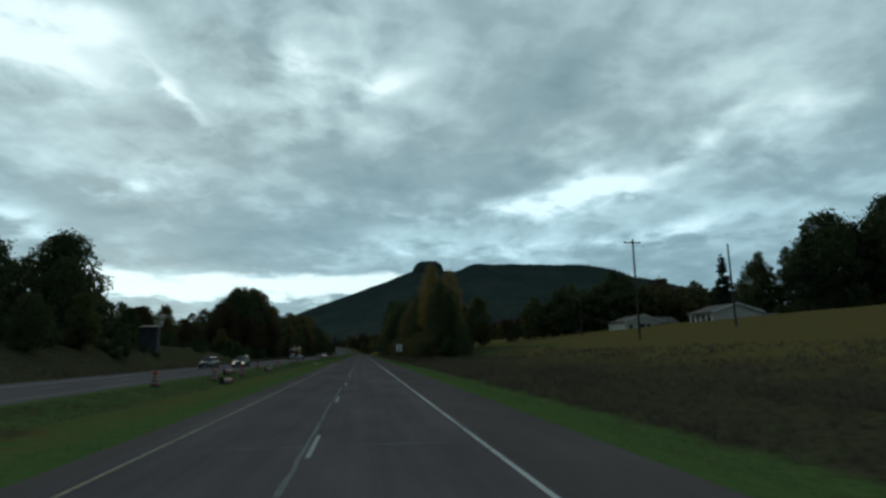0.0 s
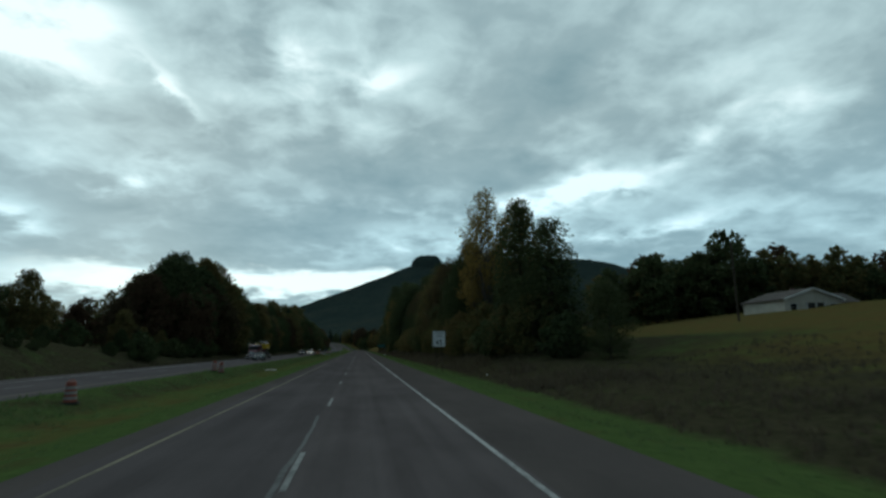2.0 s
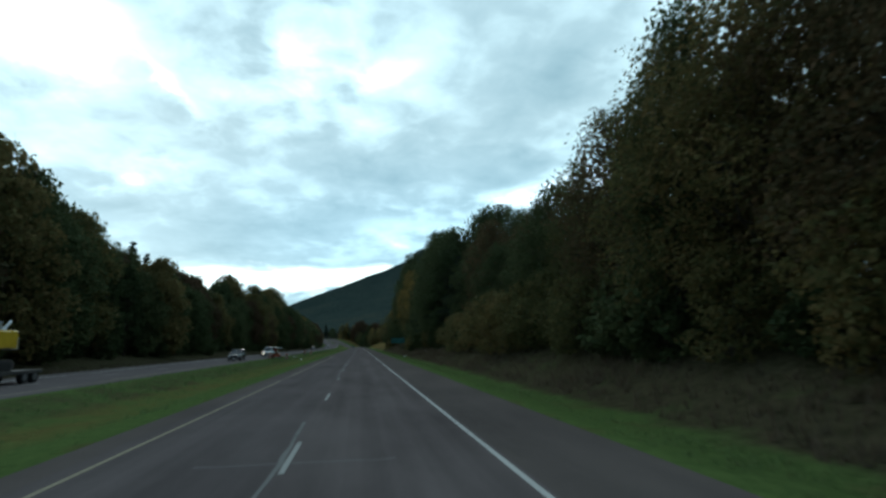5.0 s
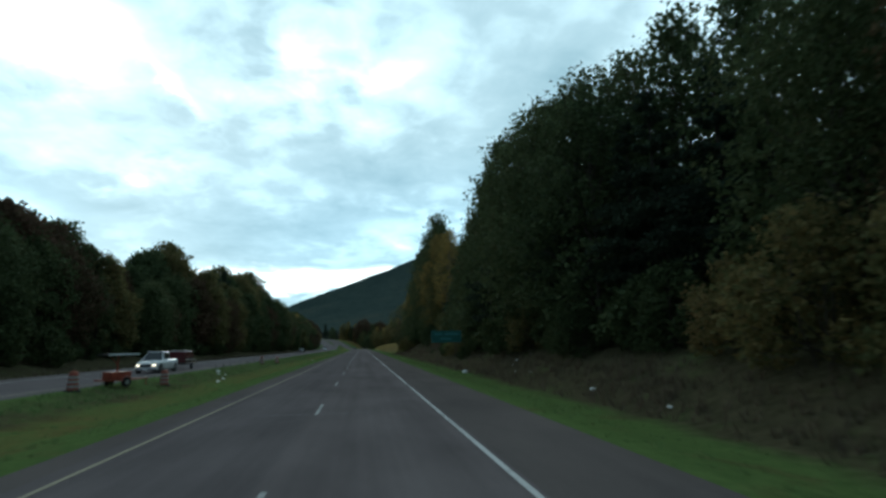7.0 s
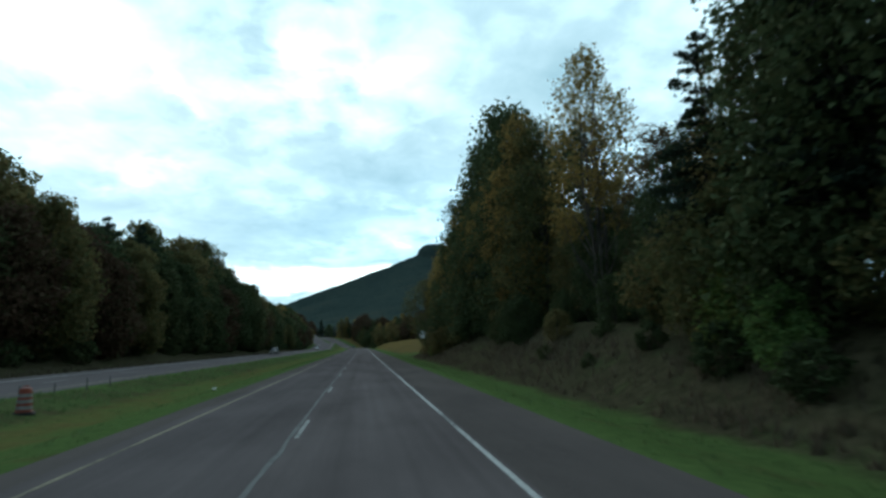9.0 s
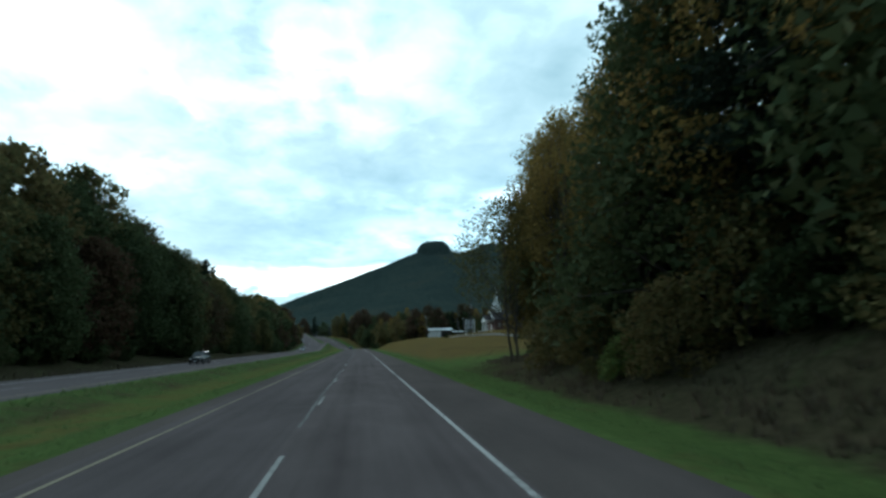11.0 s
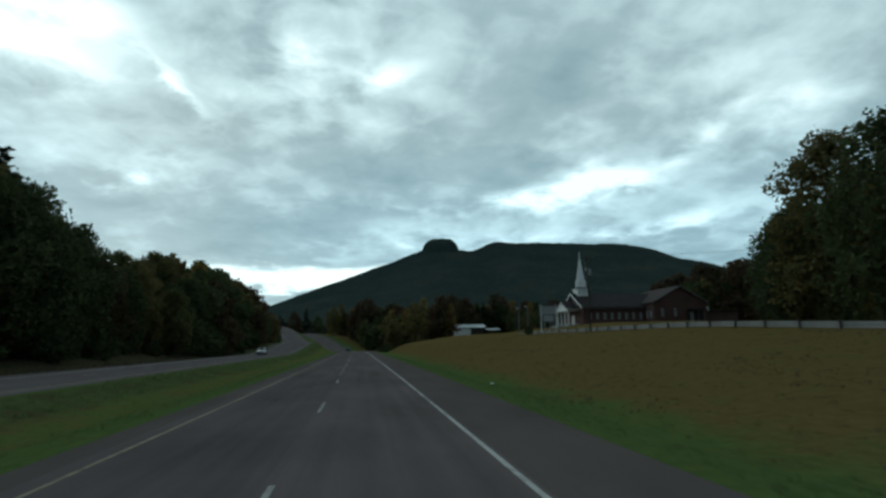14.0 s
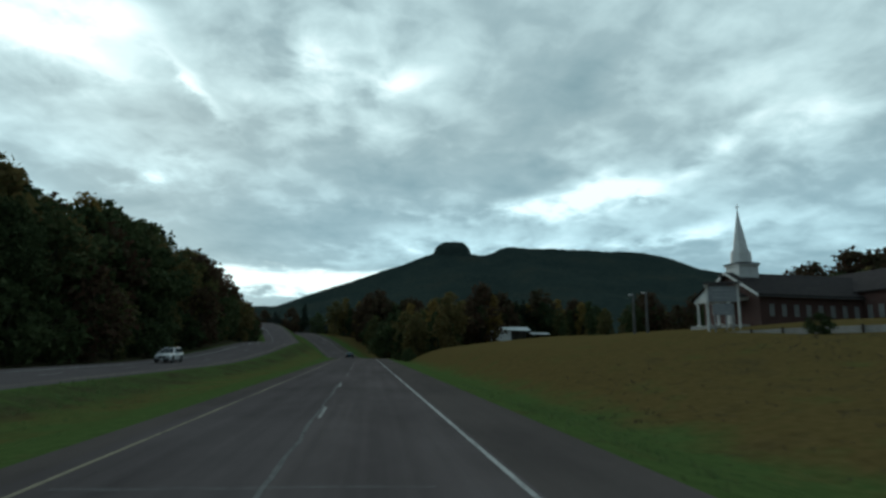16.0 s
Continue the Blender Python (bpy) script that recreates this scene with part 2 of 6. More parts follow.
ASPHALT = asphalt("asphalt", (0.054, 0.0445, 0.0445), (0.147, 0.124, 0.123))
ASPHALT_LEFT = asphalt("asphalt_passing_lane", (0.048, 0.0405, 0.0415), (0.128, 0.109, 0.11))
SHOULDER = asphalt("shoulder_asphalt", (0.056, 0.047, 0.043), (0.102, 0.085, 0.077), 0.3)
FAR_ASPHALT = asphalt("old_asphalt", (0.082, 0.07, 0.074), (0.13, 0.112, 0.114), 0.4)
WHITE_PAINT = paint_line("white_road_paint", (0.4, 0.4, 0.39), (0.11, 0.108, 0.108))
DASH_PAINT = paint_line("worn_dash_paint", (0.3, 0.3, 0.29), (0.085, 0.083, 0.083))
YELLOW_PAINT = paint_line("yellow_road_paint", (0.25, 0.222, 0.165), (0.115, 0.104, 0.092))
SEALANT = paint_line("joint_filler", (0.165, 0.162, 0.16), (0.08, 0.078, 0.078))
GROUND = ground_material()
BARK = worn("bark", (0.022, 0.018, 0.014), (0.07, 0.058, 0.047), 1.5, 0.95, 0, 0.6, (3, 3, 0.6), 12)
PALE_BARK = worn("pale_bark", (0.04, 0.034, 0.028), (0.12, 0.105, 0.088), 1.5, 0.9, 0, 0.5, (3, 3, 0.6), 12)
LEAF_DARK = foliage("leaf_dark_green", [(0.02, 0.036, 0.012), (0.034, 0.058, 0.017), (0.054, 0.082, 0.024), (0.072, 0.07, 0.024)])
LEAF_MIX = foliage("leaf_turning", [(0.042, 0.058, 0.016), (0.072, 0.084, 0.024), (0.12, 0.094, 0.027), (0.14, 0.086, 0.03)], 0.35)
LEAF_AMBER = foliage("leaf_amber", [(0.08, 0.075, 0.018), (0.155, 0.108, 0.024), (0.2, 0.125, 0.028), (0.13, 0.078, 0.022)], 0.5)
LEAF_RED = foliage("leaf_russet", [(0.04, 0.045, 0.014), (0.06, 0.045, 0.02), (0.08, 0.035, 0.02), (0.045, 0.05, 0.016)])
LEAF_BRIGHT = foliage("leaf_bright_green", [(0.035, 0.09, 0.018), (0.055, 0.14, 0.026), (0.085, 0.16, 0.03), (0.15, 0.14, 0.025)], 0.35)
LEAF_RUST = foliage("leaf_rust", [(0.04, 0.046, 0.016), (0.066, 0.052, 0.02), (0.1, 0.058, 0.024), (0.075, 0.062, 0.022)], 0.35)
NEEDLE = foliage("needles", [(0.012, 0.024, 0.012), (0.02, 0.036, 0.016), (0.03, 0.046, 0.02)], 0.12)
# leaf tones with the haze of distance put in: paler and bluer
FAR_LEAF = foliage("far_wood_leaf", [(0.016, 0.03, 0.022), (0.024, 0.042, 0.028), (0.04, 0.046, 0.028), (0.046, 0.042, 0.028)], 0.1)
GRASS_BLADE = foliage("grass_blade", [(0.034, 0.092, 0.022), (0.056, 0.135, 0.033), (0.075, 0.15, 0.038), (0.11, 0.13, 0.044)], 0.45)
WEED = foliage("dead_weed", [(0.04, 0.04, 0.018), (0.062, 0.052, 0.027), (0.095, 0.074, 0.042), (0.05, 0.056, 0.022)], 0.4)

# ---- helpers for meshes ----
def smooth(a, b, v):
    t = np.clip((v - a) / (b - a), 0, 1)
    return t * t * (3 - 2 * t)


def mesh_of(name, verts, faces, mats=(), face_mat=None, shade=False):
    me = bpy.data.meshes.new(name)
    me.from_pydata([tuple(v) for v in verts], [], [tuple(f) for f in faces])
    for m in mats:
        me.materials.append(m)
    if face_mat is not None:
        me.polygons.foreach_set("material_index", np.asarray(face_mat, dtype=np.int32))
    if shade:
        me.polygons.foreach_set("use_smooth", np.ones(len(me.polygons), dtype=bool))
    me.update()
    return me


def part(name, bm, mat, parent, label=""):
    """Links a bmesh (or a ready mesh) as one mesh object under a thing or a part."""
    if isinstance(bm, bmesh.types.BMesh):
        me = bpy.data.meshes.new(name)
        bm.to_mesh(me)
        bm.free()
    else:
        me = bm
    if mat and not me.materials:
        me.materials.append(mat)
    ob = new(name, me)
    ob.parent = parent
    if label:
        tagged(ob, label)
    return ob


def thing(name, label, category, group="", kind=""):
    return tagged(new(name), label, category, group, kind)


def box(bm, x0, x1, y0, y1, z0, z1, bevel=0.0):
    r = bmesh.ops.create_cube(bm, size=1.0)
    vs = r["verts"]
    bmesh.ops.scale(bm, vec=(x1 - x0, y1 - y0, z1 - z0), verts=vs)
    bmesh.ops.translate(bm, vec=((x0 + x1) / 2, (y0 + y1) / 2, (z0 + z1) / 2), verts=vs)
    if bevel:
        es = list({e for v in vs for e in v.link_edges})
        bmesh.ops.bevel(bm, geom=es, offset=bevel, segments=2, affect="EDGES", profile=0.6)
    return vs


def bm_box(x0, x1, y0, y1, z0, z1, bevel=0.0):
    bm = bmesh.new()
    box(bm, x0, x1, y0, y1, z0, z1, bevel)
    return bm


def cyl(bm, p, q, r0, r1, n=10):
    """A tapered rod from p to q."""
    p, q = Vector(p), Vector(q)
    d = q - p
    m = Matrix.Translation((p + q) / 2) @ d.to_track_quat("Z", "Y").to_matrix().to_4x4()
    bmesh.ops.create_cone(bm, cap_ends=True, segments=n, radius1=r0, radius2=r1, depth=d.length, matrix=m)


def prism(bm, outline, x0, x1):
    """An outline of (y, z) pushed from x0 to x1."""
    a = [bm.verts.new((x0, y, z)) for y, z in outline]
    b = [bm.verts.new((x1, y, z)) for y, z in outline]
    n = len(outline)
    bm.faces.new(a[::-1])
    bm.faces.new(b)
    for i in range(n):
        bm.faces.new((a[i], a[(i + 1) % n], b[(i + 1) % n], b[i]))
    bmesh.ops.recalc_face_normals(bm, faces=bm.faces[:])


# ---- the lie of the road: straight, then a long bend to the west that dips and climbs ----
BEND, RADIUS, EASE = 640.0, 500.0, 0.011
LANE = 3.66
EDGE_R, EDGE_L = 6.4, -4.65            # paved edges of the northbound carriageway
OPP_R, OPP_L = -14.2, -25.6           # and of the other one


def road_x(y):
    t, c = np.clip((y - 450.0) / 70.0, 0, 1), np.clip(y - BEND, 0, 260.0)
    return -(EASE * (35.0 * t * t + np.maximum(0, y - 520.0)) + c * c / (2 * RADIUS) + np.maximum(0, y - BEND - 260.0) * 260.0 / RADIUS)


def road_turn(y):
    return np.arctan(EASE * np.clip((y - 450.0) / 70.0, 0, 1) + np.clip(y - BEND, 0, 260.0) / RADIUS)


def road_z(y):
    return -1.5 * smooth(640, 700, y) + 11.0 * smooth(710, 830, y) + 16 * smooth(800, 1250, y)


def opp_up(y):
    """How far the other carriageway stands above this one, where it climbs sooner."""
    return 4.8 * smooth(585, 700, y)


def deck_z(l, y):
    return float(road_z(y) + (opp_up(y) if l < -10 else 0.0))


def land(l, y):
    """Height of the ground over the road's level, at l metres right of the centre line."""
    l, y = np.asarray(l, dtype=float), np.asarray(y, dtype=float)
    verge = -0.5 * smooth(EDGE_R, 10.0, l)
    field = np.minimum(9.6, np.maximum(0, l - 11.0) * 0.124)
    wood = 2.3 * smooth(10.5, 18, l) + np.maximum(0, l - 18) * 0.06
    wood = wood + (1.5 + 0.4 * np.sin(y * 0.31) * np.sin(l * 0.6 + y * 0.11)) * smooth(10.8, 17.5, l) * smooth(290, 322, y) * (1 - smooth(362, 382, y))
    wood = wood + (field - wood) * smooth(30, 62, l)
    mead = np.minimum(5.9, np.maximum(0, np.minimum(l, 41 + 40 * smooth(535, 590, y)) - 11.0) * (0.072 + 0.078 * smooth(440, 550, y))) + 1.5 * smooth(50, 62, l) * smooth(545, 590, y)
    mead = mead * (1 - 0.25 * smooth(640, 720, y)) + 1.9 * smooth(10.5, 18, l) * (1 - smooth(29, 41, l)) * smooth(540, 575, y) * (1 - smooth(640, 690, y))
    a, b = smooth(95, 118, y), smooth(385, 425, y)
    right = verge + field * (1 - a) + wood * a * (1 - b) + mead * b
    med = -0.55 * smooth(EDGE_L, -8.5, l) * smooth(OPP_R, -10.5, l)
    left = -0.35 * smooth(OPP_L, -27.5, l) + 2.2 * smooth(-28, -40, l) + 2.0 * smooth(-29, -36, l) * (1 - smooth(125, 175, y)) + np.maximum(0, -40 - l) * (0.045 + 0.08 * (1 - smooth(150, 200, y)))
    z = np.where(l > EDGE_R, right, np.where(l > EDGE_L, 0.0, np.where(l > OPP_R, med, np.where(l > OPP_L, 0.0, left))))
    return np.clip(z, -1, 22)


def ground_z(x, y):
    """Ground height at a place of the world."""
    l = (x - road_x(y)) * np.cos(road_turn(y))
    roll = 0.25 * np.sin(l * 0.31 + y * 0.07) * np.sin(y * 0.043 + l * 0.02) * smooth(14, 30, np.abs(l + 10) - 6)
    return road_z(y) * (1 - 0.85 * smooth(11, 45, l)) + land(l, y) + roll + opp_up(y) * smooth(EDGE_L - 0.5, OPP_R + 0.5, l)


def at(l, y):
    """World x, y, z of the ground beside the road."""
    x = float(road_x(y) + l / np.cos(road_turn(y)))
    return x, float(y), float(ground_z(x, y))


def grid_mesh(name, xs, ys_rows, zs, mats):
    ny, nx = xs.shape
    v = np.stack([xs, ys_rows, zs], -1).reshape(-1, 3)
    i = np.arange((ny - 1) * (nx - 1))
    a = (i // (nx - 1)) * nx + i % (nx - 1)
    f = np.stack([a, a + 1, a + nx + 1, a + nx], -1)
    return mesh_of(name, v.tolist(), f.tolist(), mats, shade=True)


# one sheet of ground, fine beside the road and coarse to the horizon
ls = np.unique(np.concatenate([
    [-4500, -3000, -2000, -1300, -900, -600, -420, -300], np.arange(-220, -44, 8.0), np.arange(-44, -27, 2.0),
    [-26.6, OPP_L, OPP_L + 0.3, -20, OPP_R - 0.3, OPP_R], np.arange(-13.5, -5, 0.8), [EDGE_L, EDGE_L + 0.3, 0, EDGE_R - 0.3, EDGE_R],
    np.arange(6.9, 12, 0.7), np.arange(12, 30, 1.5), np.arange(30, 110, 4.0), [120, 140, 170, 210, 260, 330, 420, 600, 900, 1300, 2000, 3000, 4500]]))
yg = np.concatenate([[-600, -300, -160, -100, -60], np.arange(-40, 760, 4.0), np.arange(760, 1300, 20.0), [1350, 1450, 1600, 1900, 2400, 3000, 3700, 4500]])
L, Y = np.meshgrid(ls, yg)
XX = road_x(np.minimum(Y, 1100)) + L / np.cos(road_turn(np.minimum(Y, 1100)))
ZZ = ground_z(XX, Y)
under = ((L < EDGE_R - 0.1) & (L > EDGE_L + 0.1)) | ((L < OPP_R - 0.1) & (L > OPP_L + 0.1))
ZZ = np.where(under, ZZ - 0.25, ZZ)
ZZ = np.where(np.abs(L) > 500, np.minimum(ZZ, 25), ZZ)
ground = new("ground", grid_mesh("ground", XX, Y, ZZ, [GROUND]))
tagged(ground, "grassy roadside land with mown verges and brushy banks", "ground", kind="structure")
a_, b_ = smooth(95, 118, Y), smooth(385, 425, Y)
dry = 0.42 * smooth(-6.0, -8.4, L) * smooth(-12.4, -10.6, L) + 0.8 * smooth(12, 18, L) * (1 - a_ * smooth(48, 34, L)) + 0.97 * np.maximum(b_ * smooth(18.5, 30, L), smooth(414, 456, Y)) * smooth(8.8, 14.0, L)
brush = (1.0 * (1 - smooth(13, 36, L)) * (1 - a_) + a_ * (1 - smooth(34, 48, L))) * smooth(9.6, 11.4, L) * (1 - b_) + 0.5 * smooth(-9.7, -10.9, L) * smooth(-14.2, -13.2, L) + smooth(-26.5, -28.5, L) * (1 - 0.1 * smooth(-29, -32, L) * (1 - smooth(130, 170, Y)))
brush = brush + smooth(12.6, 15.0, L) * smooth(392, 399, Y) * (1 - smooth(411, 420, Y)) * (1 - smooth(24, 30, L))
brush = brush * np.where(np.abs(L) > 300, 0.6, 1)
for nm, arr in (("dry", dry), ("brush", brush)):
    ground.data.attributes.new(nm, "FLOAT", "POINT").data.foreach_set("value", np.clip(arr, 0, 1).reshape(-1).astype(np.float32))


def strip(name, l0, l1, y0, y1, step, lift, mat, thick=0.2, wobble=0.0):
    """A band laid along the road."""
    ys = np.arange(y0, y1 + step, step)
    vs, fs = [], []
    for k, y in enumerate(ys):
        x0, t = float(road_x(y)), float(road_turn(y))
        z = deck_z(l0, y) + lift
        w = wobble * (noise.noise(Vector((y * 0.21, l0, 3.0))) + 0.6 * noise.noise(Vector((y * 0.9, l0, 7.0))))
        v = 0.35 * wobble * (1 + noise.noise(Vector((y * 0.6, l0, 11.0))))
        for l, dz in ((l0 + w - v, -thick), (l0 + w - v, 0), (l1 + w + v, 0), (l1 + w + v, -thick)):
            vs.append((x0 + l / math.cos(t), y, z + dz))
        if k:
            b = 4 * k
            for j in range(3):
                fs.append((b - 4 + j, b - 4 + j + 1, b + j + 1, b + j))
    return mesh_of(name, vs, fs, [mat])


road = tagged(new("road", strip("road", -0.2, LANE + 0.2, -60, 1250, 4, 0.0, ASPHALT)), "grey two-lane asphalt carriageway with a worn centre joint", "road", kind="structure")
part("passing_lane", strip("passing_lane", -LANE - 0.25, -0.2, -60, 1250, 4, 0.0, ASPHALT_LEFT), None, road, "darker asphalt of the passing lane")
shoulder_r = tagged(new("shoulder", strip("shoulder", LANE + 0.2, EDGE_R, -60, 1250, 4, -0.004, SHOULDER, wobble=0.0)), "dark paved shoulder beside the lane", "shoulder", kind="structure")
shoulder_l = tagged(new("shoulder", strip("shoulder", EDGE_L, -LANE - 0.25, -60, 1250, 4, -0.004, SHOULDER)), "narrow dark paved shoulder beside the median", "shoulder", kind="structure")
road_opp = tagged(new("road", strip("road", OPP_L, OPP_R, -60, 1250, 4, 0.0, FAR_ASPHALT)), "pale weathered asphalt carriageway across the median", "road", kind="structure")

part("edge_line", strip("edge_line", LANE, LANE + 0.11, -60, 1100, 4, 0.006, WHITE_PAINT, 0.006), None, road, "white edge line")
part("edge_line", strip("edge_line", -3.52, -3.42, -60, 1100, 4, 0.006, YELLOW_PAINT, 0.006), None, road, "faded yellow edge line")
OPP_C = -19.2
part("edge_line", strip("edge_line", OPP_C + LANE - 0.02, OPP_C + LANE + 0.11, -60, 1100, 4, 0.006, YELLOW_PAINT, 0.006), None, road_opp, "faded yellow edge line")
part("edge_line", strip("edge_line", OPP_C - LANE - 0.11, OPP_C - LANE + 0.02, -60, 1100, 4, 0.006, WHITE_PAINT, 0.006), None, road_opp, "white edge line")
for y0, y1, l in ((-5, 33, -0.22), (52, 82, -0.2), (150, 176, -0.22), (196, 232, -0.2), (296, 345, -0.22), (372, 402, -0.18), (414, 421, -0.2), (497, 560, -0.2)):
    part("joint_filler", strip("joint_filler", l - 0.013, l + 0.013, y0, y1, 0.6, 0.004, SEALANT, 0.004, 0.09), None, road, "pale filled crack along the lane joint")

CR = random.Random(17)
for y0 in (13.0, 41.5, 66.0, 97.0, 123.0, 147.0, 171.0, 196.0, 220.0, 243.5, 266.0, 293.0, 318.0, 349.0, 377.0, 402.0, 421.0, 449.0, 478.0, 507.0, 533.0, 552.0):
    a, b = CR.uniform(-3.3, -0.6), CR.uniform(0.9, 3.5)
    n = 9
    vs, fs = [], []
    for k in range(n + 1):
        x, yy, w = a + (b - a) * k / n + float(road_x(y0)), y0 + CR.uniform(-0.06, 0.06), CR.uniform(0.015, 0.04)
        vs += [(x, yy - w, 0.0035), (x, yy + w, 0.0035)]
        if k:
            fs.append((2 * k - 2, 2 * k, 2 * k + 1, 2 * k - 1))
    part("cross_crack", mesh_of("cross_crack", vs, fs, [SEALANT]), None, road, "pale filled crack across the lane")

dash_me = mesh_of("lane_dash", [(-0.05, 0, -0.006), (0.05, 0, -0.006), (0.05, 3.05, -0.006), (-0.05, 3.05, -0.006), (-0.05, 0, 0), (0.05, 0, 0), (0.05, 3.05, 0), (-0.05, 3.05, 0)],
                  [(4, 5, 6, 7), (0, 1, 5, 4), (1, 2, 6, 5), (2, 3, 7, 6), (3, 0, 4, 7)], [DASH_PAINT])
near_dashes = [121.4 + 12.192 * (k - 12) for k in range(41)] + [474.9 + 13.3 * k for k in range(36)]
for owner, l, starts in ((road, -0.06, near_dashes), (road_opp, OPP_C, [2.0 + k * 12.192 for k in range(78)])):
    for y in starts:
        d = part("lane_dash", dash_me, None, owner)
        x, t = float(road_x(y) + l / np.cos(road_turn(y))), float(road_turn(y))
        d.matrix_basis = pose(x, y, deck_z(l, y) + 0.007, math.degrees(math.atan((deck_z(l, y + 3) - deck_z(l, y)) / 3)), 0, math.degrees(t))

# ---- the mountain: a long wooded ridge with a knob of rock at its western end ----
MY0 = 3000.0


def crest(x):
    lin = np.where(x < 283, 441 + (x - 283) * 0.378, 441)
    west = np.where(x > -420, np.minimum(lin, 445), 175 - 90 * smooth(-420, -2000, x))
    saddle = 441 + 46 * smooth(500, 640, x)
    east = np.where(x < 1300, 0, (x - 1300) * 0.215)
    body = np.where(x < 283, west, saddle - np.minimum(east, 330))
    return body


mx = np.unique(np.concatenate([np.arange(-2600, -500, 60.0), np.arange(-500, 200, 14.0), np.arange(200, 520, 6.0), np.arange(520, 1700, 14.0), np.arange(1700, 3400, 60.0)]))
my = np.concatenate([np.arange(1250, 2700, 40.0), np.arange(2700, 3200, 8.0), np.arange(3200, 4200, 60.0)])
GX, GY = np.meshgrid(mx, my)
up = np.clip((GY - 1300) / (MY0 - 1300), -0.05, 1)
down = 1 - 0.6 * smooth(MY0, 4200, GY)
MZ = crest(GX) * np.where(GY < MY0, 0.35 * up + 0.65 * up ** 2, down)
rr = np.sqrt(((GX - 360) / 82) ** 2 + ((GY - 3010) / 90) ** 2)
MZ = np.where(GY < 3300, MZ + 56 * np.sqrt(np.clip(1.12 - rr ** 2.4, 0, 1)), MZ)
rough = np.zeros_like(MZ)
flat = [(float(a), float(b)) for a, b in zip(GX.reshape(-1), GY.reshape(-1))]
rough = np.array([12 * noise.noise(Vector((a * 0.006, b * 0.006, 1))) + 5.0 * noise.noise(Vector((a * 0.05, b * 0.05, 4))) + 3.5 * noise.noise(Vector((a * 0.13, b * 0.13, 9))) for a, b in flat]).reshape(MZ.shape)
spur = np.array([noise.noise(Vector((a * 0.0022, b * 0.0009, 2))) for a, b in flat]).reshape(MZ.shape)
MZ = MZ + rough + 60 * spur * np.sin(np.clip(up, 0, 1) * math.pi) * np.clip(crest(GX) / 400, 0, 1)


def mountain_material():
    m, nt, b = material("hazy_wooded_slope", 0.95)
    pos = nt.nodes.new("ShaderNodeNewGeometry").outputs["Position"]
    a = noise_tex(nt, pos, 0.006, 6, 0.6)
    f = noise_tex(nt, pos, 0.09, 5, 0.7)
    # distance haze is mixed into these slope colours as blue and grey
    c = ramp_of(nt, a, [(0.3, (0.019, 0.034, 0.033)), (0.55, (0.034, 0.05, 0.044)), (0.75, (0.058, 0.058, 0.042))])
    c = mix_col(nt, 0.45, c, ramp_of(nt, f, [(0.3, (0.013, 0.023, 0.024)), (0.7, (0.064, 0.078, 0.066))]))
    nt.links.new(c, b.inputs["Base Color"])
    b.inputs["Specular IOR Level"].default_value = 0.0
    bump(nt, b, f, 1.0, 8.0)
    return m


mountain = tagged(new("mountain", grid_mesh("mountain", GX, GY, MZ, [mountain_material()])), "long dark wooded ridge tinted with haze, with a round rocky knob", "mountain", kind="structure")

# ---- trees ----
def leaf_mesh(name, pts, size, mat, rng, droop=0.0, long=1.0):
    """One small spray of leaves at each point."""
    n = len(pts)
    d = rng.normal(size=(n, 3))
    d[:, 2] = d[:, 2] * 0.7 - droop
    d /= np.linalg.norm(d, axis=1)[:, None]
    e = np.cross(d, rng.normal(size=(n, 3)))
    e /= np.linalg.norm(e, axis=1)[:, None]
    s = (size * rng.uniform(0.55, 1.45, n))[:, None]
    s *= 1.25
    q = np.stack([pts - d * s * 0.5 * long, pts + e * s * 0.5 + d * s * 0.1, pts + d * s * 0.45 * long - e * s * 0.35], 1).reshape(-1, 3)
    me = bpy.data.meshes.new(name)
    me.vertices.add(3 * n)
    me.vertices.foreach_set("co", q.astype(np.float32).reshape(-1))
    me.loops.add(3 * n)
    me.loops.foreach_set("vertex_index", np.arange(3 * n, dtype=np.int32))
    me.polygons.add(n)
    me.polygons.foreach_set("loop_start", np.arange(0, 3 * n, 3, dtype=np.int32))
    me.materials.append(mat)
    me.update(calc_edges=True)
    me.validate()
    return me


def limb(bm, p, q, r0, r1, rng, n=3, sides=6, wander=0.06):
    """A crooked tapered limb."""
    p, q = Vector(p), Vector(q)
    last, ln = p, (q - p).length
    for k in range(1, n + 1):
        f = k / n
        c = p.lerp(q, f)
        if k < n:
            c += Vector(rng.normal(size=3)) * ln * wander
        cyl(bm, last, c, r0 + (r1 - r0) * (k - 1) / n, r0 + (r1 - r0) * f, sides)
        last = c


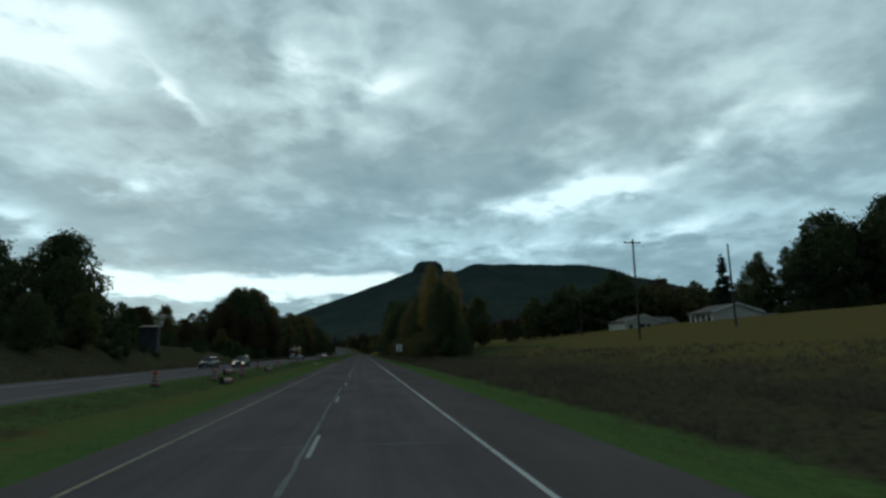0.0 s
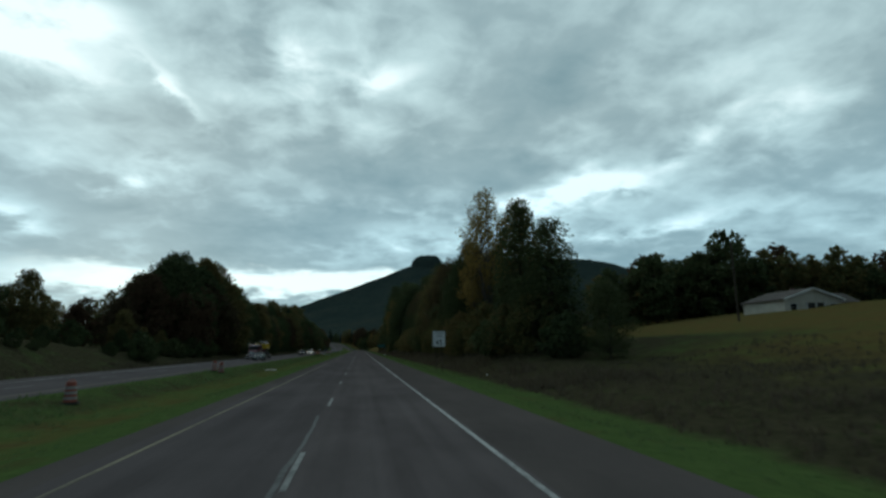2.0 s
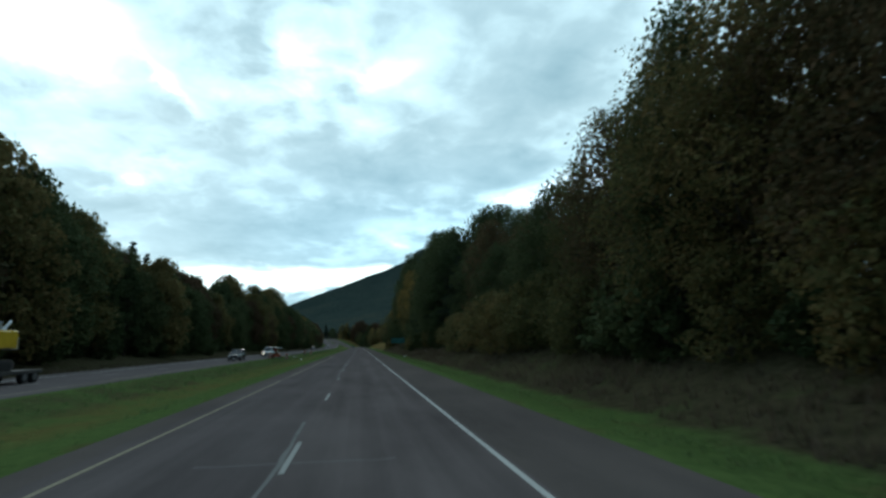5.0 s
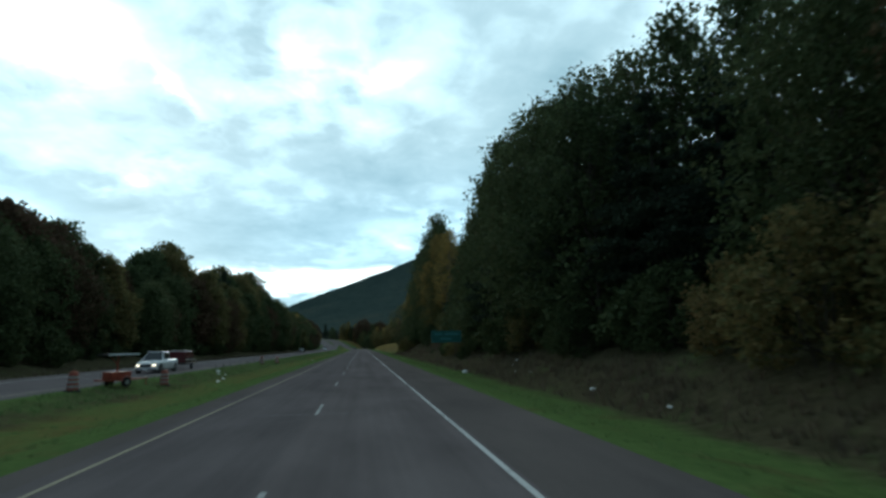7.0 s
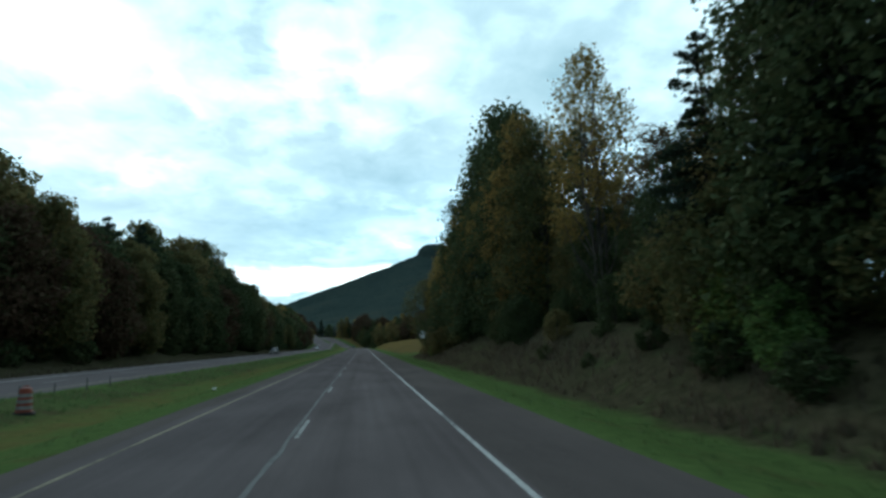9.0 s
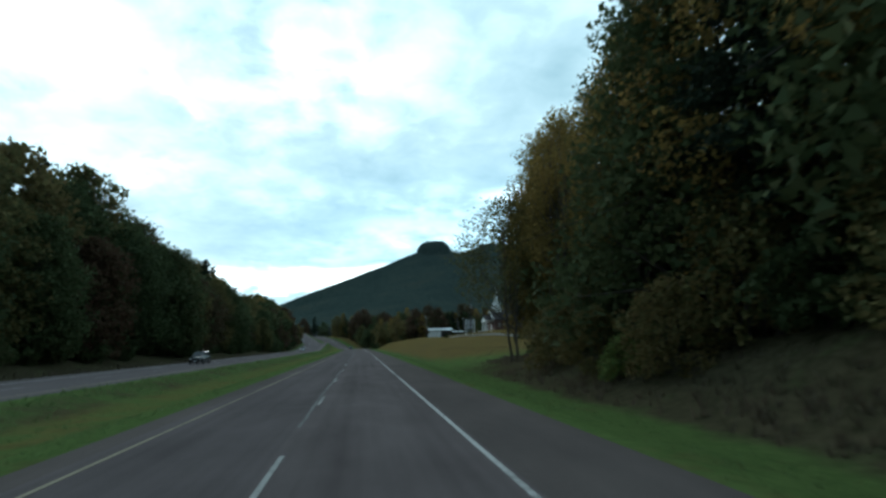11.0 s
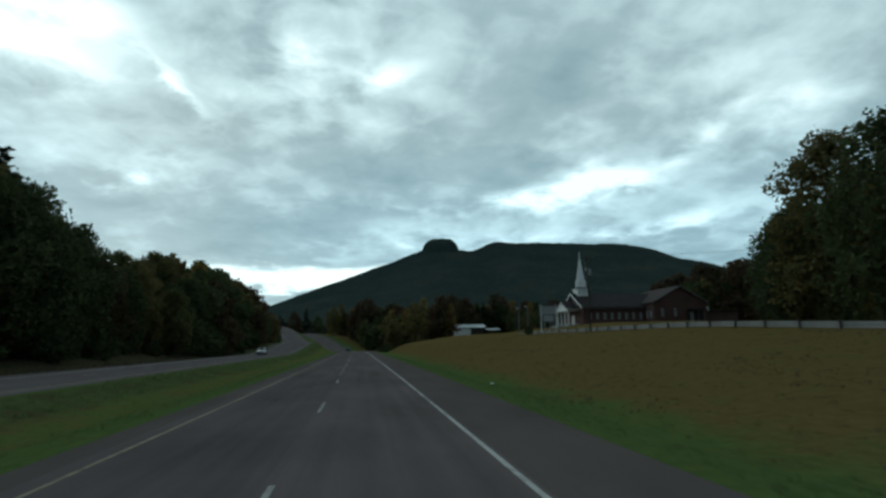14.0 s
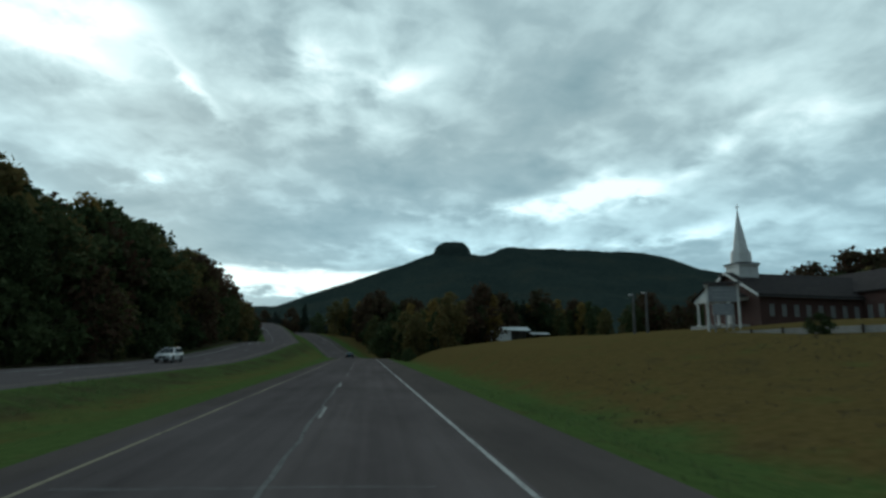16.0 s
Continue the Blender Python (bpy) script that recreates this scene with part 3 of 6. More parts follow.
def broadleaf(name, label, h, r, base, lobes, leaves, leaf, mat, bark, seed, stems=1, open_=0.0, category="tree", cone=False):
    """Trunk, limbs and a crown of leafy lobes with gaps between them."""
    rng = np.random.default_rng(seed)
    t = thing(name, label, category, "roadside trees")
    bm = bmesh.new()
    pts = []
    centres = []
    for i in range(lobes):
        u = (i + rng.uniform(0.1, 0.9)) / lobes
        z = h * (base + (1 - base) * u * 0.96)
        prof = math.sin(math.pi * min(1, (0.12 + 0.88 * u) ** 0.8)) ** 0.7 if u < 0.97 else 0.12
        if cone:
            prof = (1.02 - u) ** 0.75
        ang = i * 2.4 + rng.uniform(-0.5, 0.5)
        rad = r * prof * rng.uniform(0.45, 0.85)
        lr = r * rng.uniform(0.26, 0.44) * (0.75 + 0.35 * prof)
        centres.append((np.array((rad * math.cos(ang), rad * math.sin(ang), min(z, h - lr * 0.8))), lr))
    tops = []
    for s in range(stems):
        a = s * 2.1 + rng.uniform(0, 1)
        off = 0.0 if stems == 1 else 0.25
        top = (off * 3 * math.cos(a), off * 3 * math.sin(a), h * rng.uniform(0.78, 0.9))
        limb(bm, (off * math.cos(a), off * math.sin(a), -0.6), top, 0.0115 * h / stems ** 0.4, 0.03, rng, 5, 7, 0.012)
        tops.append(Vector(top))
    for c, lr in centres:
        s = tops[rng.integers(len(tops))]
        f = min(0.95, max(0.12, c[2] / h - rng.uniform(0.12, 0.25)))
        p = Vector((s.x * f, s.y * f, s.z * f))
        limb(bm, p, c, 0.006 * h * (1.05 - f), 0.018, rng, 2, 4, 0.06)
        for _ in range(1):
            q = c + rng.normal(size=3) * lr * 0.55
            limb(bm, c, q, 0.02, 0.008, rng, 1, 3)
    w = np.array([lr ** 2 for c, lr in centres])
    cnt = (leaves * w / w.sum()).astype(int)
    for (c, lr), k in zip(centres, cnt):
        d = rng.normal(size=(k, 3))
        d /= np.linalg.norm(d, axis=1)[:, None]
        rr_ = lr * (1 - open_ * rng.random(k)) * rng.uniform(0.25, 1.0, k) ** 0.45
        wob = 1 + 0.35 * np.sin(d[:, 0] * 5 + c[0]) * np.sin(d[:, 1] * 4 + c[1] + d[:, 2] * 3)
        stray = rng.random(k) < 0.06
        p = c + d * (rr_ * wob * np.where(stray, 1.12, 1))[:, None] * np.array((1, 1, 0.82))
        pts.append(p)
    pts = np.concatenate(pts)
    pts = pts[pts[:, 2] > 0.05]
    part("trunk", bm, bark, t)
    part("crown", leaf_mesh("crown", pts, leaf, mat, rng), None, t)
    return t


def conifer(name, label, h, r, base, leaves, leaf, seed, gap=0.0, mat=None):
    """A straight trunk with whorls of drooping boughs."""
    rng = np.random.default_rng(seed)
    t = thing(name, label, "tree", "roadside trees")
    bm = bmesh.new()
    limb(bm, (0, 0, -0.6), (0, 0, h * 0.98), 0.016 * h, 0.03, rng, 6, 8, 0.004)
    pts = []
    z = h * base
    whorls = []
    while z < h * 0.97:
        u = (z / h - base) / (1 - base)
        ln = r * (1 - u) ** 0.75 * (0.45 + 0.55 * min(1, u * 5 + 0.3))
        for k in range(5):
            if rng.random() < gap * (0.9 - 0.6 * u):
                continue
            whorls.append((z + rng.uniform(-0.6, 0.6), k * 1.256 + z * 1.7 + rng.uniform(-0.3, 0.3), ln * rng.uniform(0.4 + 0.2 * (gap == 0), 1.2 - 0.1 * (gap == 0))))
        z += h * 0.045
    tot = sum(w[2] for w in whorls)
    for z, a, ln in whorls:
        up_ = 0.25 * ln if z > h * 0.7 else -0.12 * ln
        q = np.array((ln * math.cos(a), ln * math.sin(a), z + up_))
        p = np.array((0, 0, z))
        limb(bm, p, q, 0.02 + 0.012 * ln, 0.01, rng, 1, 3, 0.03)
        k = int(leaves * ln / tot)
        f = rng.uniform(0.18, 1.05, k) ** 0.8
        side = rng.normal(size=(k, 3)) * np.array((1, 1, 0.45)) * (0.14 * ln + 0.1) * (1.15 - f * 0.6)[:, None]
        pts.append(p + (q - p) * f[:, None] + side)
    part("trunk", bm, BARK, t)
    part("crown", leaf_mesh("crown", np.concatenate(pts), leaf, mat or NEEDLE, rng, 0.1, 1.7), None, t)
    return t


KINDS = {
    "oak_near": broadleaf("oak_tree", "dark green oak with a dense uneven crown", 16, 5.2, 0.08, 34, 18000, 0.185, LEAF_DARK, BARK, 11),
    "turning_near": broadleaf("maple_tree", "tall roadside tree with leaves turning brown and green", 18, 4.6, 0.1, 34, 19000, 0.165, LEAF_MIX, BARK, 12),
    "poplar": broadleaf("poplar_tree", "tall thin poplar with sparse amber leaves and bare limbs", 23, 4.3, 0.3, 36, 10500, 0.18, LEAF_AMBER, PALE_BARK, 13, stems=3, open_=0.3),
    "russet_near": broadleaf("maple_tree", "tall maple with dull red-brown and green leaves", 17, 4.8, 0.1, 36, 18000, 0.175, LEAF_RUST, BARK, 42),
    "bush": broadleaf("bush", "dense dark green shrub at the wood's edge", 6, 3.0, 0.02, 16, 4600, 0.19, LEAF_MIX, BARK, 14, stems=3, category="shrub"),
    "dark_bush": broadleaf("bush", "dense dark shrub below the pines", 6, 3.1, 0.02, 16, 5000, 0.19, LEAF_DARK, BARK, 44, stems=3, category="shrub"),
    "bright_bush": broadleaf("bush", "bright green leafy sapling thicket on the bank", 5, 2.6, 0.03, 14, 4000, 0.19, LEAF_BRIGHT, BARK, 15, stems=3, category="shrub"),
    "pine": conifer("pine_tree", "tall dark pine with ragged drooping boughs", 21, 5.0, 0.25, 13000, 0.17, 16, 0.3),
    "cedar": conifer("cedar_tree", "dense dark conical cedar", 10, 2.1, 0.04, 6000, 0.2, 17),
}
KINDS.update({
    "oak": broadleaf("oak_tree", "dark broadleaf tree with a full rounded crown", 17, 5.8, 0.08, 34, 12000, 0.35, LEAF_DARK, BARK, 18),
    "turning": broadleaf("maple_tree", "broadleaf tree with leaves turning dull amber", 17, 5.0, 0.08, 34, 12000, 0.33, LEAF_MIX, BARK, 19),
    "russet": broadleaf("maple_tree", "rounded tree with dark russet leaves", 15, 5.4, 0.08, 34, 12000, 0.33, LEAF_RED, BARK, 20),
    "oak_far": broadleaf("oak_tree", "dark broadleaf tree with a full rounded crown", 17, 5.8, 0.08, 18, 2000, 0.72, LEAF_DARK, BARK, 28),
    "turning_far": broadleaf("maple_tree", "broadleaf tree with leaves turning dull amber", 17, 5.0, 0.08, 18, 1900, 0.68, LEAF_MIX, BARK, 29),
    "russet_far": broadleaf("maple_tree", "rounded tree with dark russet leaves", 15, 5.4, 0.08, 18, 1900, 0.68, LEAF_RED, BARK, 30),
    "golden_far": broadleaf("poplar_tree", "tall slender tree with golden autumn leaves", 20, 3.8, 0.1, 26, 1900, 0.5, LEAF_AMBER, BARK, 32),
    "slender_far": broadleaf("tulip_tree", "tall slender dark green tree", 20, 3.6, 0.1, 18, 1500, 0.66, LEAF_DARK, BARK, 33),
    "pine_far": conifer("pine_tree", "tall dark pine with ragged drooping boughs", 21, 5.0, 0.2, 5200, 0.36, 36, 0.08),
    "slender": broadleaf("tulip_tree", "tall slender dark green tree", 20, 3.6, 0.1, 32, 9000, 0.31, LEAF_DARK, BARK, 21),
    "golden": broadleaf("poplar_tree", "tall slender tree with golden autumn leaves", 20, 3.8, 0.1, 34, 16000, 0.165, LEAF_AMBER, BARK, 22),
    "sweetgum": broadleaf("sweetgum_tree", "dark green tree with a pointed ragged crown", 16, 4.4, 0.08, 40, 15000, 0.2, LEAF_DARK, BARK, 25, cone=True),
    "low": broadleaf("bush", "dark low shrub at the foot of the wood", 6, 3.6, 0.0, 16, 1800, 0.4, LEAF_DARK, BARK, 23, stems=3, open_=0.25, category="shrub"),
    "open_tree": broadleaf("ash_tree", "slim open tree with thin green leaves and a forked trunk", 15, 5.0, 0.34, 28, 9500, 0.155, LEAF_MIX, PALE_BARK, 24, stems=2, open_=0.35),
})
HEIGHT = {"russet_near": 17, "sweetgum": 16, "oak_near": 16, "turning_near": 18, "poplar": 23, "bush": 6, "dark_bush": 6, "bright_bush": 5, "pine": 21, "cedar": 10, "oak": 17, "turning": 17,
          "russet": 15, "slender": 20, "golden": 20, "low": 6, "open_tree": 15}
used = set()


def plant(kind, l, y, h, wide=1.0):
    """Sets a tree of that kind and height on the ground."""
    if kind + "_far" in KINDS and (y > 590 or l < -57 or (l > 62 and 180 < y < 260) or (kind == "pine" and l < -30)):
        kind += "_far"
    x, y, z = at(l, y)
    s = h / HEIGHT[kind.removesuffix("_far")]
    m = pose(x, y, z - 0.15, 0, 0, random.uniform(0, 360)) @ Matrix.Diagonal((s * wide, s * wide, s, 1))
    if kind in used:
        return copy_thing(KINDS[kind], m)
    used.add(kind)
    KINDS[kind].matrix_basis = m
    return KINDS[kind]


R = random.Random(5)

# heights of the tree tops along the two woods, over the road
WEST_Y = (150, 163, 172, 183, 196, 207, 225, 247, 258, 280, 300, 313, 321, 333, 341, 352, 370, 388, 411, 430, 450, 466, 475, 487, 522, 534, 543, 553, 560, 574, 594, 604, 615, 630, 650, 657, 670, 700, 716, 745)
WEST_TOP = (11.5, 12.5, 16, 18, 21.5, 24, 25.5, 25.5, 22.3, 21.7, 21.5, 18.5, 16.5, 19, 19.5, 24, 24.5, 23, 25.5, 27, 29, 30.5, 28.5, 25, 25.5, 26, 22, 19.3, 17.5, 19, 24, 23, 24, 27, 26.4, 24.3, 23, 23, 20.5, 19)
EAST_Y = (158, 172, 182, 190, 204, 225, 235, 247, 257, 265, 275, 290, 298, 303, 312, 318, 345, 350, 365, 380, 386, 396, 402, 412)
EAST_TOP = (16.8, 17.5, 19, 19.5, 16.3, 15.5, 16.6, 18.4, 21.2, 24, 25.5, 25, 24, 21, 19.5, 17, 26.5, 28, 29, 28, 21, 18, 21, 21)


def top_west(l, y, share):
    """Height of a tree at l whose top reaches that share of the wood's outline."""
    z = 2.05 + (float(np.interp(y, WEST_Y, WEST_TOP)) * share - 2.05) * (1.2 - l) / 42.2
    return max(3.0, z - at(l, y)[2])


def top_east(l, y, share):
    z = 2.05 + (float(np.interp(y, EAST_Y, EAST_TOP)) * share - 2.05) * (l - 1.3) / 17.2
    return max(3.0, z - at(l, y)[2])


# wood on the east bank
y = 121.0
while y < 398:
    back = 2.6 * float(smooth(312, 320, y) * (1 - smooth(332, 338, y)))       # an open brushy bank before the tall poplar
    plant(R.choice(("dark_bush", "low", "bush", "dark_bush", "low") if y > 250 else ("bush", "bush", "low")), R.uniform(15.0, 17.0) + back, y, R.uniform(3.5, 6.5) - 0.4 * back)
    y += R.uniform(3.4, 5.2)
y = 146.0
while y < 392:
    k = R.choice(("oak_near", "turning_near", "pine", "sweetgum", "pine", "russet_near", "oak_near") if 205 < y < 258 else ("oak_near", "pine", "sweetgum", "oak_near") if 258 <= y < 305 else ("oak_near", "sweetgum", "turning_near", "russet_near", "pine", "sweetgum"))
    if not 312 < y < 342:
        l = R.uniform(17.5, 20.5)
        plant(k, l, y, top_east(l, y, R.uniform(0.95, 1.08) + (0.05 if k in ("pine", "sweetgum") else 0)))
    y += R.uniform(5.0, 7.5)
y = 160.0
while y < 405:
    k = R.choice(("oak_near", "turning_near", "sweetgum", "russet_near", "golden"))
    if not 312 < y < 346:
        l = R.uniform(23, 28)
        plant(k, l, y, min(26, top_east(l, y, R.uniform(0.84, 0.98))))
    y += R.uniform(5.5, 8)
y = 190.0
while y < 402:
    plant(R.choice(("oak", "turning", "slender")), R.uniform(32, 42), y, R.uniform(15, 19) + 4 * float(smooth(250, 280, y) * (1 - smooth(295, 305, y))) - (6 if 312 < y < 365 else 0))
    y += R.uniform(7, 10)
# standing out of it
for k, l, y, h, *w in (
    ("sweetgum", 17.6, 147, 16.5), ("oak_near", 18.5, 152, 15.5), ("sweetgum", 18, 158, 15.5), ("poplar", 18.2, 136.5, 22.5), ("poplar", 23.0, 138.0, 21.5), ("poplar", 18.8, 142, 20.5),
    ("oak_near", 19, 129, 9.5), ("turning_near", 20, 133, 9), ("oak_near", 20, 140, 10), ("sweetgum", 17.6, 118.6, 15.6, 0.95), ("sweetgum", 18.9, 113.6, 12.6, 1.25), ("oak_near", 20.5, 105, 6.8),
    ("sweetgum", 21.5, 125, 8), ("bush", 19, 122, 6), ("bush", 19.5, 116, 6), ("bush", 16, 118, 5), ("bush", 17, 113, 5.5), ("low", 18, 108, 5)):
    plant(k, l, y, h, *w)
for k, l, y, h, *w in (
    ("poplar", 18.3, 328, 21.8), ("turning_near", 20, 336, 12), ("oak_near", 19, 322, 9), ("oak_near", 24, 334, 10), ("golden", 18.5, 346, 24.5), ("golden", 18.6, 357, 23.5),
    ("golden", 18.5, 368, 22.8), ("open_tree", 14.9, 404.5, 15.5), ("bush", 20.5, 409, 4.5), ("low", 20.5, 403, 5), ("golden", 18.4, 406.5, 22), ("turning_near", 17.2, 186, 20),
    ("turning_near", 17.8, 180, 21), ("sweetgum", 19, 309.5, 18.5), ("golden", 17.6, 402, 19.5), ("poplar", 18.2, 391.5, 19.5), ("poplar", 21, 405, 22), ("golden", 23, 411, 27)):
    plant(k, l, y, h, *w)
for k, l, y, h, *w in (
    ("pine", 17, 313, 18), ("pine", 17.8, 307, 19), ("pine", 19, 310, 15), ("pine", 18.6, 303, 19.5), ("pine", 17.2, 299, 18), ("pine", 20.5, 305, 17), ("golden", 19.0, 378, 26), ("oak_near", 21, 393, 15),
    ("bright_bush", 15.4, 309.6, 3.6), ("bush", 13.9, 300, 3.2), ("low", 13.4, 304.5, 2.2), ("low", 14.0, 309, 2.6), ("bright_bush", 14.4, 306.6, 3.8), ("bush", 14.6, 296, 3.6), ("low", 13.6, 292.5, 2.2), ("low", 14.6, 315, 1.8), ("low", 15.5, 322, 1.6), ("low", 16.4, 331, 2.2), ("dark_bush", 15.0, 337, 3.0), ("dark_bush", 16.2, 349, 4.0), ("dark_bush", 15.0, 344, 3.4), ("dark_bush", 16.8, 318, 3.6), ("oak_near", 19.5, 317, 12), ("russet_near", 21.5, 324, 13), ("oak_near", 20.2, 330, 11), ("dark_bush", 17.2, 324, 4.2), ("dark_bush", 16.6, 331, 3.8), ("low", 13.6, 327, 1.3), ("low", 13.2, 319, 1.1), ("bush", 14.9, 328, 2.2), ("oak_near", 20, 408, 19), ("poplar", 17.4, 386, 20), ("pine", 17, 266, 21.5), ("pine", 18, 257, 19),
    ("pine", 15.5, 285, 18.5), ("poplar", 17.0, 397, 19.5), ("low", 18.6, 402, 2.4), ("low", 19.6, 406.5, 3.0), ("low", 17.4, 399.5, 2.0), ("low", 18.2, 409, 2.2), ("bush", 13.6, 391, 4), ("bush", 13.4, 384, 3.5), ("bush", 13.8, 378, 4), ("bright_bush", 13.2, 381, 3)):
    plant(k, l, y, h, *w)
# wood across the other carriageway
R = random.Random(6)
y = 186.0
while y < 745:
    plant("low", R.uniform(-36, -33), y, R.uniform(3.5, 6))
    l = R.uniform(-38.5, -34.5)
    plant(R.choice(("oak", "turning", "russet", "oak", "slender")), l, y + 2, top_west(l, y + 2, R.uniform(0.82, 0.96)))
    y += R.uniform(5.0, 7.5)
y = 188.0
while y < 745:
    l = R.uniform(-46, -40)
    k = R.choice(("oak", "turning", "russet", "oak", "pine"))
    plant(k, l, y, top_west(l, y, R.uniform(0.94, 1.03) - (0.06 if k == "pine" else 0)))
    y += R.uniform(4.5, 7)
y = 270.0
while y < 745:
    l = R.uniform(-55, -48)
    plant(R.choice(("oak", "turning", "russet")), l, y, min(24, top_west(l, y, R.uniform(0.66, 0.76))))
    y += R.uniform(7, 10)
for k, l, y, h, *w in (
    ("russet", -41, 206, 21), ("russet", -39, 196, 17), ("russet", -40, 214, 22), ("turning", -41.8, 591, 22.5), ("turning", -42.5, 582, 20), ("golden", -41.5, 611, 22.5), ("oak", -41, 192, 22), ("oak", -42, 200, 25), ("russet", -42, 183, 18.5), ("oak", -40.5, 213, 23.5), ("turning", -41, 222, 24.5), ("oak", -40, 233, 24.5), ("russet", -41, 304, 20.5), ("russet", -40.5, 315, 19.5), ("oak", -41.5, 310, 20.5), ("russet", -42, 297, 22), ("oak", -45, 188, 18), ("oak", -47, 96, 19), ("turning", -52, 104, 17),
    ("oak", -58, 90, 18), ("russet", -44, 176, 12), ("oak", -41, 84, 13), ("low", -44, 88, 6), ("low", -46, 103, 7), ("low", -36, 78, 5),
    ("low", -33, 84, 4), ("low", -36.6, 97.2, 3.0), ("low", -34.4, 97.0, 1.6), ("low", -33.0, 98.6, 1.5), ("low", -38.0, 98.5, 4.5), ("oak", -50, 78, 17), ("low", -40, 116, 3), ("oak", -62, 112, 15), ("low", -40, 150, 5), ("low", -36, 165, 5.5)):
    plant(k, l, y, h, *w)
for k, l, y, h, *w in (
    ("turning", -75, 150, 13), ("oak", -84, 140, 15), ("russet", -92, 160, 16), ("oak", -70, 175, 14), ("low", -34, 176, 5), ("turning", -100, 135, 15),
    ("slender", -66, 186, 15), ("low", -60, 150, 7), ("low", -75, 128, 7), ("oak", -58, 132, 11), ("turning", -66, 140, 12), ("oak", -110, 165, 16),
    ("low", -48, 124, 6), ("low", -52, 140, 7), ("turning", -54, 165, 12), ("oak", -120, 150, 16), ("low", -44, 138, 5)):
    plant(k, l, y, h, *w)
for i in range(12):
    plant(R.choice(("turning", "oak", "russet")), R.uniform(-62, -54), 116 + i * 7, R.uniform(9, 11.5))
for i in range(34):
    plant(R.choice(("oak", "turning", "russet", "low")), R.uniform(-150, -58), R.uniform(165, 250), R.uniform(11, 15))
for i in range(40):
    y = 62 + i * 3.1
    if 80 < y < 152:
        plant("low", R.uniform(-42, -37) if 86 < y < 112 else R.uniform(-42, -33), y, R.uniform(1.6, 2.8))
    else:
        plant(R.choice(("low", "low", "turning", "oak")), R.uniform(-40, -32), y, R.uniform(3.5, 7.5))
# behind the field and the houses
for i in range(30):
    plant(R.choice(("oak", "turning", "slender", "russet")), 62 + i * 3.4 + R.uniform(-3, 3), 186 + R.uniform(0, 16), R.uniform(13, 17) + 2.0)
for i in range(14):
    plant(R.choice(("oak", "turning", "slender", "russet")), 82 + i * 6 + R.uniform(-3, 3), 214 + R.uniform(0, 20), R.uniform(12, 16))
for k, l, y, h in (("oak", 93, 190, 23), ("oak", 100, 194, 21), ("cedar", 97, 134, 17.5), ("slender", 121, 150, 27), ("slender", 128, 147, 28), ("oak", 136, 150, 22), ("oak", 135, 144, 30),
                   ("oak", 140, 140, 31), ("turning", 150, 134, 30), ("oak", 126, 158, 22), 
                   ("low", 60, 214, 6), ("low", 116, 138, 6), ("low", 122, 140, 7), ("low", 120, 136, 7), ("low", 130, 130, 7), ("turning", 134, 126, 22),
                   ("pine", 105, 114, 25.5), ("oak", 112, 115, 28), ("pine", 117, 112, 30), ("pine", 122, 114, 29.5), ("oak", 127, 112, 32), ("pine", 133, 114, 34), ("low", 113, 109, 6), ("low", 120, 108, 7), ("low", 127, 108, 7)):
    plant(k, l, y, h)
for i in range(26):
    plant(R.choice(("oak", "turning", "oak", "russet")), 84 + i * 3.6 + R.uniform(-2, 2), 205 + R.uniform(0, 14), R.uniform(14, 17))
# wood that closes the meadow, on a slant from the road to the church
R = random.Random(9)
for k, l, y, h, *w in (
    ("oak", 103, 574, 28.5), ("oak", 109, 583, 27), ("turning", 58, 489, 29, 0.85), ("oak", 64, 482, 34), ("oak", 71, 500, 35), ("oak", 81, 525, 36),
    ("turning", 91, 548, 36), ("oak", 53.5, 460, 31), ("oak", 50.5, 449, 33), ("slender", 49, 445, 36)):
    plant(k, l, y, h, *w)
for i in range(15):
    f = i / 14
    plant(R.choice(("oak", "turning", "oak", "golden")), 45 + 50 * f + R.uniform(0, 4), 442 + 122 * f + R.uniform(-3, 3), R.uniform(26, 28.5) + 3 * float(smooth(0.25, 0.35, f) * (1 - smooth(0.45, 0.55, f))) - 3 * (1 - float(smooth(0.05, 0.36, f))))
for i in range(16):
    f = i / 15
    plant(R.choice(("oak", "turning", "slender", "pine")), 58 + 50 * f + R.uniform(0, 8), 438 + 124 * f + R.uniform(-5, 5), R.uniform(23, 26) - 3 * (1 - float(smooth(0.05, 0.36, f))))
for i in range(18):
    f = i / 17
    plant(R.choice(("low", "bush")), 43.5 + 48 * f, 442 + 120 * f + R.uniform(-2, 2), R.uniform(3.5, 6))
for i in range(10):
    plant(R.choice(("oak", "turning", "slender")), R.uniform(44, 60), 414 + i * 3, R.uniform(18, 23))
